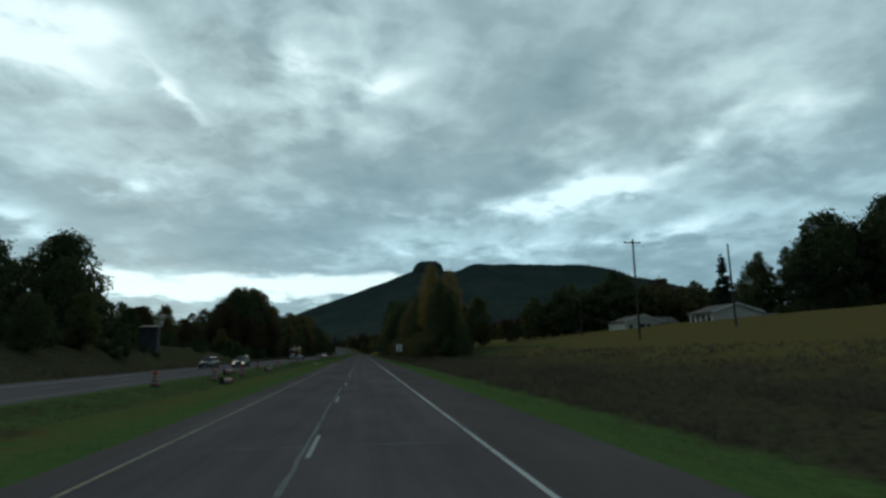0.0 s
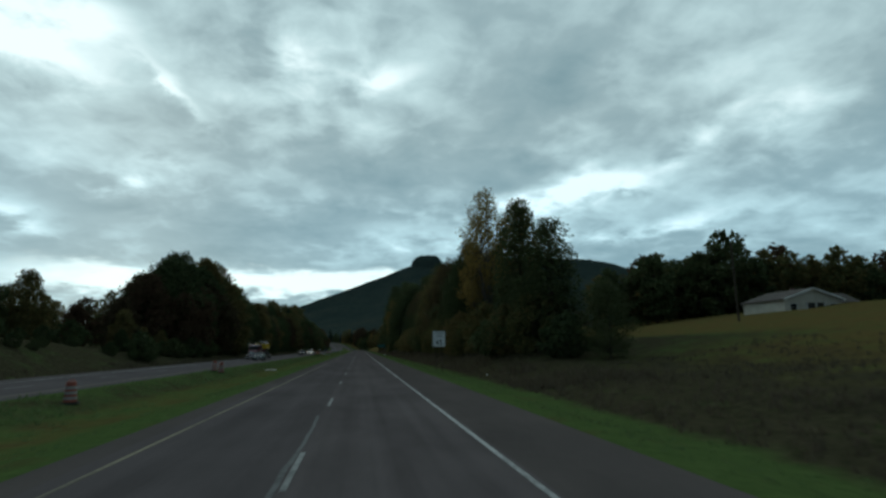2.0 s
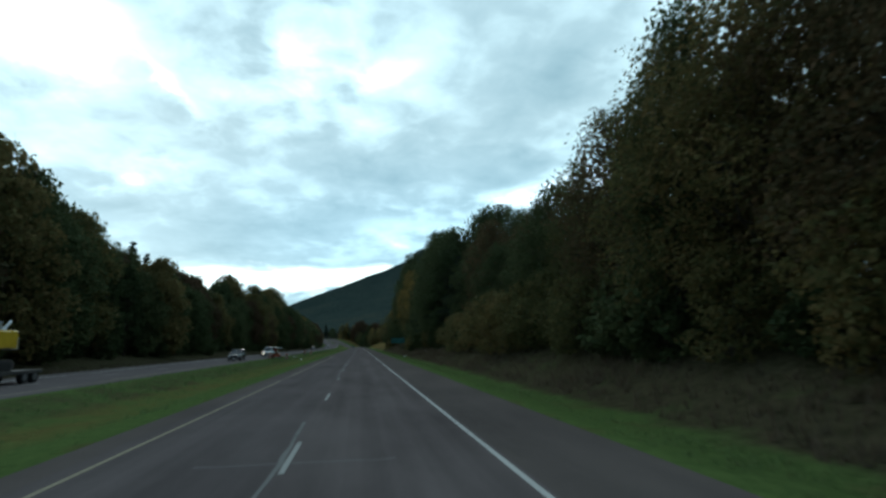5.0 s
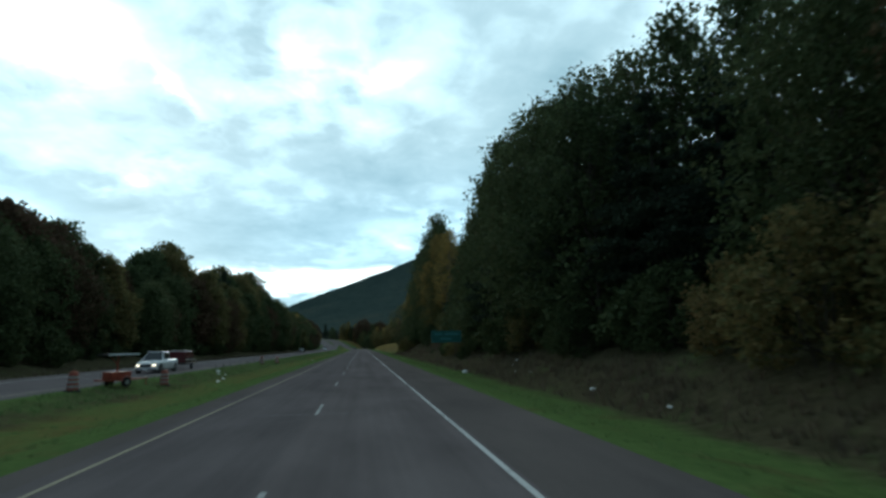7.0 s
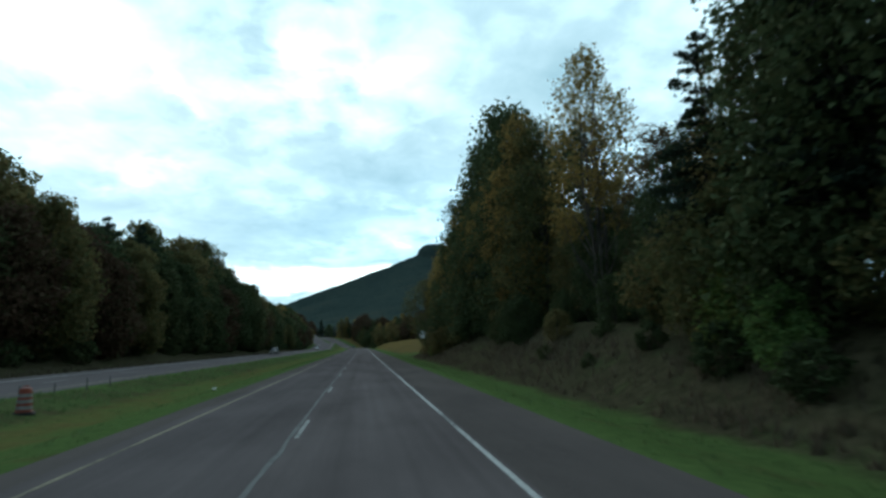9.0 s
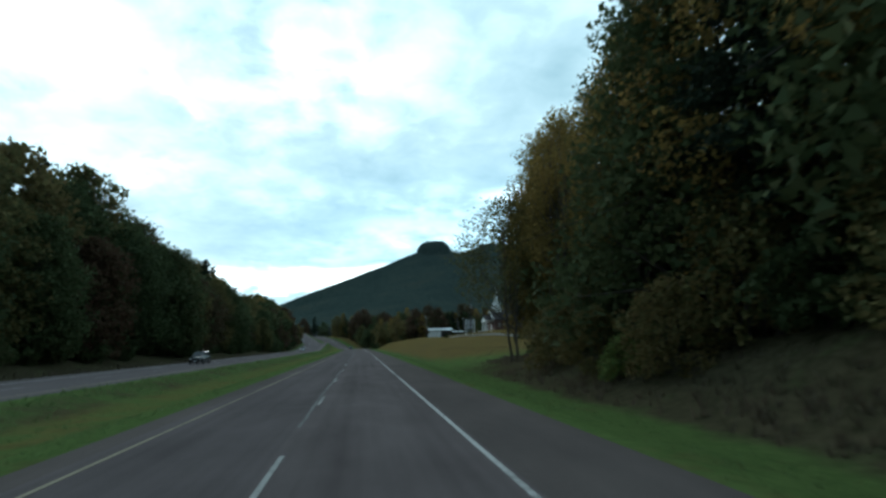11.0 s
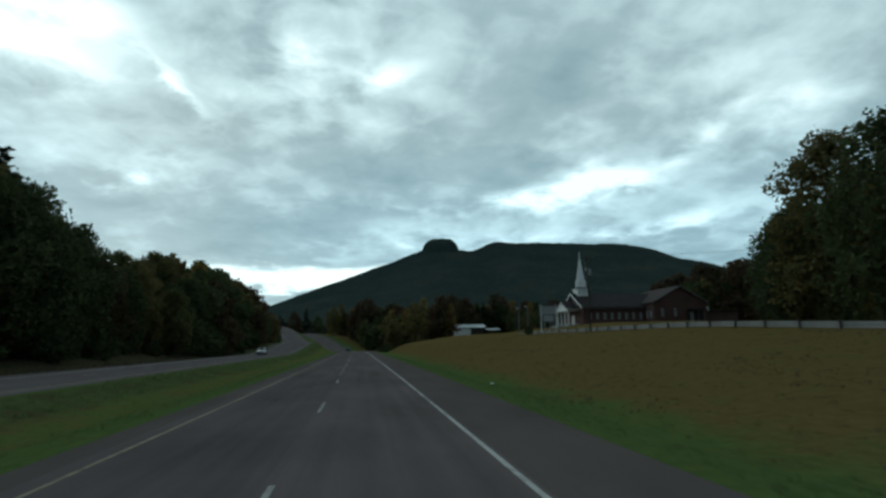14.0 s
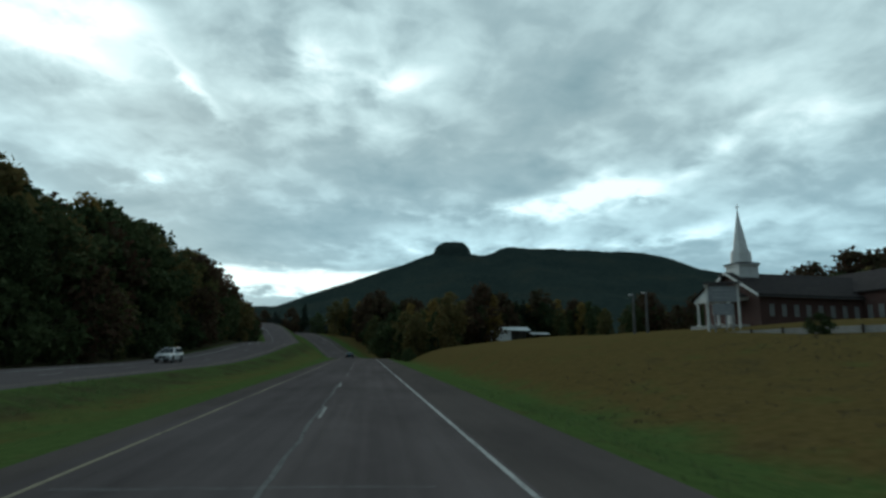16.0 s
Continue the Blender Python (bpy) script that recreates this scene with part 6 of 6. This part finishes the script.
def pane_on(corners, u0, u1, v0, v1, lift=0.006, thick=0.014):
    """A thin panel on a four-sided face, given by its corners: low start, low end, high end, high start."""
    p = [Vector(c) for c in corners]

    def spot(u, v):
        return p[0].lerp(p[1], u).lerp(p[3].lerp(p[2], u), v)

    n = (p[1] - p[0]).cross(p[3] - p[0]).normalized()
    bm = bmesh.new()
    q = [spot(u0, v0), spot(u1, v0), spot(u1, v1), spot(u0, v1)]
    lo, hi = [bm.verts.new(c + n * lift) for c in q], [bm.verts.new(c + n * (lift + thick)) for c in q]
    bm.faces.new(lo[::-1])
    bm.faces.new(hi)
    for i in range(4):
        bm.faces.new((lo[i], lo[(i + 1) % 4], hi[(i + 1) % 4], hi[i]))
    return bm


# length, half width, bonnet height, roof height, windscreen foot behind the nose, cabin end before the tail, lean of the windscreen and of the tail
CAR_SHAPES = {"sedan": (4.7, 0.89, 0.93, 1.44, 1.25, 0.65, 0.85, 0.8), "hatch": (4.2, 0.87, 0.98, 1.52, 1.0, 0.1, 0.8, 0.35),
              "suv": (4.6, 0.92, 1.05, 1.68, 1.15, 0.1, 0.75, 0.3), "pickup": (5.7, 0.97, 1.12, 1.88, 1.5, 2.0, 0.65, 0.12)}


def car(kind, paint, label, category, lit=True, group="cars on the road"):
    """A car that faces -y: body, cabin with its panes, lamps, arches and wheels."""
    c = thing("car" if kind != "pickup" else "pickup_truck", label, category, group)
    ln, wd, hood, top, nose, rear, lean, tail = CAR_SHAPES[kind]
    h = ln / 2
    back = hood * 1.04
    part("body", loft([(-h, wd * 0.8, wd * 0.72, 0.4, hood * 0.7), (-h + 0.12, wd * 0.92, wd * 0.86, 0.3, hood * 0.82), (-h + 0.5, wd * 0.98, wd * 0.92, 0.25, hood * 0.92),
                       (-h + nose, wd, wd * 0.95, 0.24, hood), (0, wd, wd * 0.96, 0.24, back), (h - 0.5, wd, wd * 0.95, 0.25, back), (h - 0.1, wd * 0.95, wd * 0.9, 0.32, back), (h, wd * 0.86, wd * 0.8, 0.42, back * 0.92)]), paint, c)
    y0, y1, zb, wb, wt = -h + nose, h - rear, hood * 0.94, wd * 0.93, wd * 0.7
    lo = [(-wb, y0, zb), (wb, y0, zb), (wb, y1, zb), (-wb, y1, zb)]
    hi = [(-wt, y0 + lean, top), (wt, y0 + lean, top), (wt, y1 - tail, top), (-wt, y1 - tail, top)]
    bm = bmesh.new()
    vl, vh = [bm.verts.new(q) for q in lo], [bm.verts.new(q) for q in hi]
    bm.faces.new(vl[::-1])
    bm.faces.new(vh)
    for i in range(4):
        bm.faces.new((vl[i], vl[(i + 1) % 4], vh[(i + 1) % 4], vh[i]))
    bmesh.ops.bevel(bm, geom=[e for e in bm.edges if max(v.co.z for v in e.verts) > top - 0.01], offset=0.07, segments=3, affect="EDGES", profile=0.6)
    cabin = part("cabin", bm, paint, c)
    part("windscreen", pane_on((lo[0], lo[1], hi[1], hi[0]), 0.06, 0.94, 0.12, 0.92), GLASS, cabin, "dark tinted windscreen")
    part("rear_window", pane_on((lo[2], lo[3], hi[3], hi[2]), 0.08, 0.92, 0.25, 0.9), GLASS, cabin)
    for right, face in ((0, (lo[3], lo[0], hi[0], hi[3])), (1, (lo[1], lo[2], hi[2], hi[1]))):
        for u0, u1 in ((0.08, 0.48), (0.53, 0.93)) if kind != "pickup" else ((0.1, 0.9),):
            part("side_window", pane_on(face, u0, u1, 0.2, 0.9), GLASS, cabin)
    for s in (-1, 1):
        part("mirror", bm_box(min(s * wd, s * (wd + 0.18)), max(s * wd, s * (wd + 0.18)), y0 + 0.35, y0 + 0.46, hood, hood + 0.14, 0.03), paint, c)
        part("headlight", bm_box(min(s * wd * 0.52, s * wd * 0.84), max(s * wd * 0.52, s * wd * 0.84), -h - 0.02, -h + 0.16, hood * 0.57, hood * 0.7, 0.03), HEADLAMP if lit else LAMP_OFF, c, "lit headlight" if lit else "unlit headlight")
        part("tail_light", bm_box(min(s * wd * 0.62, s * wd * 0.84), max(s * wd * 0.62, s * wd * 0.84), h - 0.12, h + 0.02, hood * 0.62, hood * 0.85, 0.03), RED_LAMP, c)
        part("sill", bm_box(min(s * wd * 0.9, s * (wd + 0.012)), max(s * wd * 0.9, s * (wd + 0.012)), -h + 1.35, h - 1.35, 0.2, 0.36, 0.02), BLACK, c, "black lower trim")
    part("grille", bm_box(-wd * 0.46, wd * 0.46, -h - 0.015, -h + 0.1, hood * 0.5, hood * 0.7, 0.02), BLACK, c)
    part("bumper", bm_box(-wd * 0.84, wd * 0.84, -h - 0.07, -h + 0.15, 0.26, 0.46, 0.05), BLACK if kind != "pickup" else CHROME, c)
    part("number_plate", bm_box(-0.15, 0.15, -h - 0.085, -h - 0.072, 0.34, 0.44), SIGN_WHITE, c)
    if kind == "pickup":
        part("bed", bm_box(-wd * 0.82, wd * 0.82, y1 + 0.12, h - 0.12, back * 0.7, back + 0.012), BLACK, c, "dark open load bed")
    r = 0.33 if kind in ("sedan", "hatch") else 0.38
    for s in (-1, 1):
        for q in (-h + 0.88, h - 0.92):
            bm = bmesh.new()
            cyl(bm, (s * (wd - 0.16), q, r + 0.02), (s * (wd + 0.006), q, r + 0.02), r + 0.07, r + 0.07, 18)
            part("wheel_arch", bm, BLACK, c)
    wheels(c, [(s * (wd - 0.09), q) for s in (-1, 1) for q in (-h + 0.88, h - 0.92)], r, 0.22)
    return c


def lane_pose(l, y, flip=False):
    x = float(road_x(y) + l / np.cos(road_turn(y)))
    return pose(x, y, deck_z(l, y) + 0.003, 0, 0, math.degrees(float(road_turn(y))) + (180 if flip else 0))


BLACK_PAINT = car_paint("black_car_paint", (0.015, 0.016, 0.018))
SILVER_PAINT = car_paint("grey_car_paint", (0.05, 0.051, 0.056))
WHITE_PAINT_CAR = car_paint("white_car_paint", (0.5, 0.51, 0.52))
BLUE_PAINT = car_paint("teal_car_paint", (0.016, 0.05, 0.062))
MAROON = car_paint("maroon_truck_paint", (0.11, 0.03, 0.035))
YELLOW = car_paint("yellow_machine_paint", (0.5, 0.33, 0.03))
IN_LANE, OUT_LANE = OPP_C + LANE / 2, OPP_C - LANE / 2

car("suv", BLACK_PAINT, "black sport utility vehicle on the far carriageway", "car", False).matrix_basis = lane_pose(OUT_LANE, 85.5)
car("suv", BLUE_PAINT, "dark teal sport utility vehicle with headlights on", "car").matrix_basis = lane_pose(IN_LANE, 89.8)
car("hatch", BLUE_PAINT, "dark teal hatchback beside the low-loader truck", "car", False).matrix_basis = lane_pose(IN_LANE, 172)
car("suv", SILVER_PAINT, "dark grey sport utility vehicle on the far carriageway", "car", False).matrix_basis = lane_pose(IN_LANE, 250)
car("pickup", WHITE_PAINT_CAR, "white pickup truck towing a small trailer, headlights on", "truck").matrix_basis = lane_pose(IN_LANE, 280.5)
car("suv", BLACK_PAINT, "black sport utility vehicle beside the tall wood", "car", False).matrix_basis = lane_pose(OUT_LANE, 440)
car("suv", WHITE_PAINT_CAR, "white estate car on the far carriageway", "car", False).matrix_basis = lane_pose(OUT_LANE, 592)
parked = car("sedan", BLACK_PAINT, "dark car parked on the grass beside the low shed", "car", False, "parked cars")
parked.matrix_basis = pose(39.5, 722, put_on_ground(39.5, 722) + 0.02, 0, 0, 80)
car("sedan", BLUE_PAINT, "dark car ahead on the near carriageway", "car", False).matrix_basis = lane_pose(-LANE / 2, 655, True)


def trailer(y):
    """The pickup's small loaded trailer."""
    t = thing("trailer", "small dark trailer with a maroon load behind the pickup", "trailer")
    t.matrix_basis = lane_pose(IN_LANE, y)
    part("deck", bm_box(-0.95, 0.95, -1.9, 1.9, 0.5, 0.66, 0.02), BLACK, t)
    part("drawbar", bm_box(-0.06, 0.06, -3.0, -1.9, 0.45, 0.55), STEEL, t)
    load = part("load", bm_box(-0.82, 0.82, -1.55, 1.2, 0.67, 1.82, 0.1), MAROON, t, "maroon boxed load")
    part("cover", bm_box(-0.7, 0.7, -1.4, 0.9, 1.821, 1.9, 0.03), LAMP_OFF, load, "pale folded cover")
    for s in (-1, 1):
        part("rail", bm_box(s * 0.93 - 0.03, s * 0.93 + 0.03, -1.88, 1.88, 0.95, 1.02), STEEL, t)
    wheels(t, [(-0.95, 0.3), (0.95, 0.3)], 0.33, 0.2)
    return t


trailer(287.3)


def low_loader(y):
    """Maroon tractor unit with a low trailer that carries a yellow machine."""
    t = thing("tractor_truck", "maroon tractor unit with chrome stacks on the far carriageway", "truck")
    t.matrix_basis = lane_pose(OUT_LANE, y)
    part("bonnet", loft([(-4.0, 0.85, 0.75, 0.75, 1.75), (-3.6, 0.95, 0.85, 0.7, 1.95), (-2.1, 1.05, 0.95, 0.7, 2.15)]), MAROON, t)
    part("cab", bm_box(-1.15, 1.15, -2.1, -0.3, 0.7, 2.95, 0.12), MAROON, t)
    part("sleeper", bm_box(-1.18, 1.18, -0.28, 1.2, 0.75, 3.15, 0.12), MAROON, t)
    part("windscreen", bm_box(-0.98, 0.98, -2.13, -2.05, 2.05, 2.7), GLASS, t)
    part("visor", bm_box(-1.12, 1.12, -2.4, -2.06, 2.74, 2.9, 0.03), CHROME, t, "pale sun visor")
    for s in (-1, 1):
        part("side_window", bm_box(min(s * 1.13, s * 1.17), max(s * 1.13, s * 1.17), -1.8, -0.7, 2.0, 2.65), GLASS, t)
        bm = bmesh.new()
        cyl(bm, (s * 1.25, -0.15, 1.0), (s * 1.25, -0.15, 3.9), 0.09, 0.08, 10)
        part("exhaust_stack", bm, CHROME, t, "chrome exhaust stack")
        part("headlight", bm_box(s * 0.72 - 0.16, s * 0.72 + 0.16, -4.04, -3.85, 0.95, 1.2, 0.04), LAMP_OFF, t)
        bm = bmesh.new()
        cyl(bm, (s * 1.05, -0.2, 0.7), (s * 1.05, 1.0, 0.7), 0.3, 0.3, 12)
        part("fuel_tank", bm, CHROME, t)
    part("grille", bm_box(-0.55, 0.55, -4.06, -3.98, 0.9, 1.65, 0.03), CHROME, t)
    part("bumper", bm_box(-1.15, 1.15, -4.25, -4.02, 0.45, 0.75, 0.04), CHROME, t)
    part("frame", bm_box(-0.45, 0.45, -3.6, 4.4, 0.6, 0.85), BLACK, t)
    wheels(t, [(s * 1.0, q) for s in (-1, 1) for q in (-3.2, 2.4, 3.7)], 0.52, 0.32)
    r = thing("low_loader", "low dark trailer behind the tractor unit", "trailer")
    r.matrix_basis = lane_pose(OUT_LANE, y + 8.4)
    part("neck", bm_box(-0.5, 0.5, -5.8, -3.2, 0.95, 1.2, 0.03), BLACK, r)
    part("deck", bm_box(-1.25, 1.25, -3.2, 5.2, 0.62, 0.85, 0.02), BLACK, r)
    part("gooseneck", bm_box(-0.5, 0.5, -3.4, -2.9, 0.63, 1.2, 0.03), BLACK, r)
    wheels(r, [(s * 1.05, q) for s in (-1, 1) for q in (3.4, 4.5)], 0.42, 0.3)
    mch = thing("road_machine", "yellow construction machine carried on the low trailer", "machine")
    mch.matrix_basis = lane_pose(OUT_LANE, y + 8.4) @ pose(0, 0, 0.85)
    part("hull", bm_box(-1.2, 1.2, -2.9, 2.3, 1.36, 2.5, 0.12), YELLOW, mch)
    part("hopper", loft([(-2.0, 0.5, 0.8, 0.6, 1.36), (-1.6, 0.7, 1.0, 0.3, 1.36), (1.0, 0.7, 1.0, 0.3, 1.36), (1.5, 0.5, 0.8, 0.6, 1.36)]), MAROON, mch, "dark maroon hopper below the hull")
    for s in (-1, 1):
        part("track", loft([(-2.4, 0.2, 0.2, 0.25, 0.5), (-2.1, 0.2, 0.2, 0.0, 0.7), (1.9, 0.2, 0.2, 0.0, 0.7), (2.2, 0.2, 0.2, 0.25, 0.5)]), RUBBER, mch).location = (s * 0.95, 0, 0)
    part("seat_frame", bm_box(-0.5, 0.5, -1.6, 0.2, 2.51, 2.85, 0.06), BLACK, mch)
    part("rail", bm_box(-0.9, 0.9, 1.0, 1.08, 2.45, 3.0, 0.02), STEEL, mch)
    bm = bmesh.new()
    cyl(bm, (-0.5, 1.5, 2.2), (-0.5, 2.6, 3.1), 0.1, 0.08, 8)
    cyl(bm, (0.5, 1.5, 2.2), (0.5, 2.6, 3.1), 0.1, 0.08, 8)
    box(bm, -0.9, 0.9, 2.3, 2.9, 1.3, 2.1, 0.06)
    part("boom", bm, STEEL, mch, "pale steel boom folded at the rear")
    return t


low_loader(188)

# ---- grasses and dead weeds along the edges ----
def blades(name, label, spots_, mat, seed):
    """Tufts of narrow blades, three to a tuft."""
    rng = np.random.default_rng(seed)
    n = len(spots_)
    p = np.array(spots_)
    k = 5
    base = np.repeat(p, k, axis=0)
    h = base[:, 3] * rng.uniform(0.5, 1.2, n * k)
    a = rng.uniform(0, math.tau, n * k)
    off = rng.normal(size=(n * k, 2)) * 0.09
    lean = rng.normal(size=(n * k, 2)) * 0.35
    w = 0.02 + 0.03 * base[:, 3]
    b0 = np.stack([base[:, 0] + off[:, 0] - w * np.cos(a), base[:, 1] + off[:, 1] - w * np.sin(a), base[:, 2] - 0.03], -1)
    b1 = np.stack([base[:, 0] + off[:, 0] + w * np.cos(a), base[:, 1] + off[:, 1] + w * np.sin(a), base[:, 2] - 0.03], -1)
    tp = np.stack([base[:, 0] + off[:, 0] + lean[:, 0] * h, base[:, 1] + off[:, 1] + lean[:, 1] * h, base[:, 2] + h], -1)
    v = np.stack([b0, b1, tp], 1).reshape(-1, 3)
    m = n * k
    me = bpy.data.meshes.new(name)
    me.vertices.add(3 * m)
    me.vertices.foreach_set("co", v.astype(np.float32).reshape(-1))
    me.loops.add(3 * m)
    me.loops.foreach_set("vertex_index", np.arange(3 * m, dtype=np.int32))
    me.polygons.add(m)
    me.polygons.foreach_set("loop_start", np.arange(0, 3 * m, 3, dtype=np.int32))
    me.materials.append(mat)
    me.update(calc_edges=True)
    return tagged(new(name, me), label, "grass", kind="stuff")


def scatter(bands, rng):
    out = []
    for l0, l1, y0, y1, per_m2, h in bands:
        n = int((l1 - l0) * (y1 - y0) * per_m2)
        ll, yy = rng.uniform(l0, l1, n), rng.uniform(y0, y1, n)
        x = road_x(yy) + ll / np.cos(road_turn(yy))
        z = ground_z(x, yy)
        patch = np.array([noise.noise(Vector((a * 0.25, b * 0.12, 5.0))) for a, b in zip(ll, yy)])
        keep = rng.random(n) < np.clip(0.6 + patch * 0.7, 0.15, 1) * smooth(0, min(1.4, (l1 - l0) / 2), np.minimum(ll - l0, l1 - ll) + 0.3)
        out.append(np.stack([x, yy, z, np.full(n, h) * (0.75 + 0.6 * np.clip(patch + 0.2, 0, 1))], -1)[keep])
    return np.concatenate(out)


grng = np.random.default_rng(8)
grass_spots = scatter([(6.45, 10.6, 2, 398, 7.0, 0.1), (6.45, 10.6, 398, 560, 7.0, 0.1), (-8.2, -4.7, 2, 540, 6.0, 0.09), (-10.4, -8.2, 20, 560, 4.0, 0.1), (-14.1, -10.4, 20, 560, 5.0, 0.24), (6.45, 11.0, 395, 560, 2.0, 0.1)], grng)
blades("verge_grass", "short green roadside grass on the verges", grass_spots, GRASS_BLADE, 31)
weed_spots = scatter([(10.6, 15.5, 95, 398, 5.0, 0.5), (10.4, 18, 4, 102, 6.0, 0.4), (15, 34, 4, 102, 3.0, 0.3), (-31, -26.5, 60, 560, 1.6, 0.7), (9.6, 41, 400, 560, 1.6, 0.12), (13.4, 22, 398, 414, 5.0, 0.4)], grng)
blades("dead_weeds", "brown and dull green weeds on the banks", weed_spots, WEED, 32)
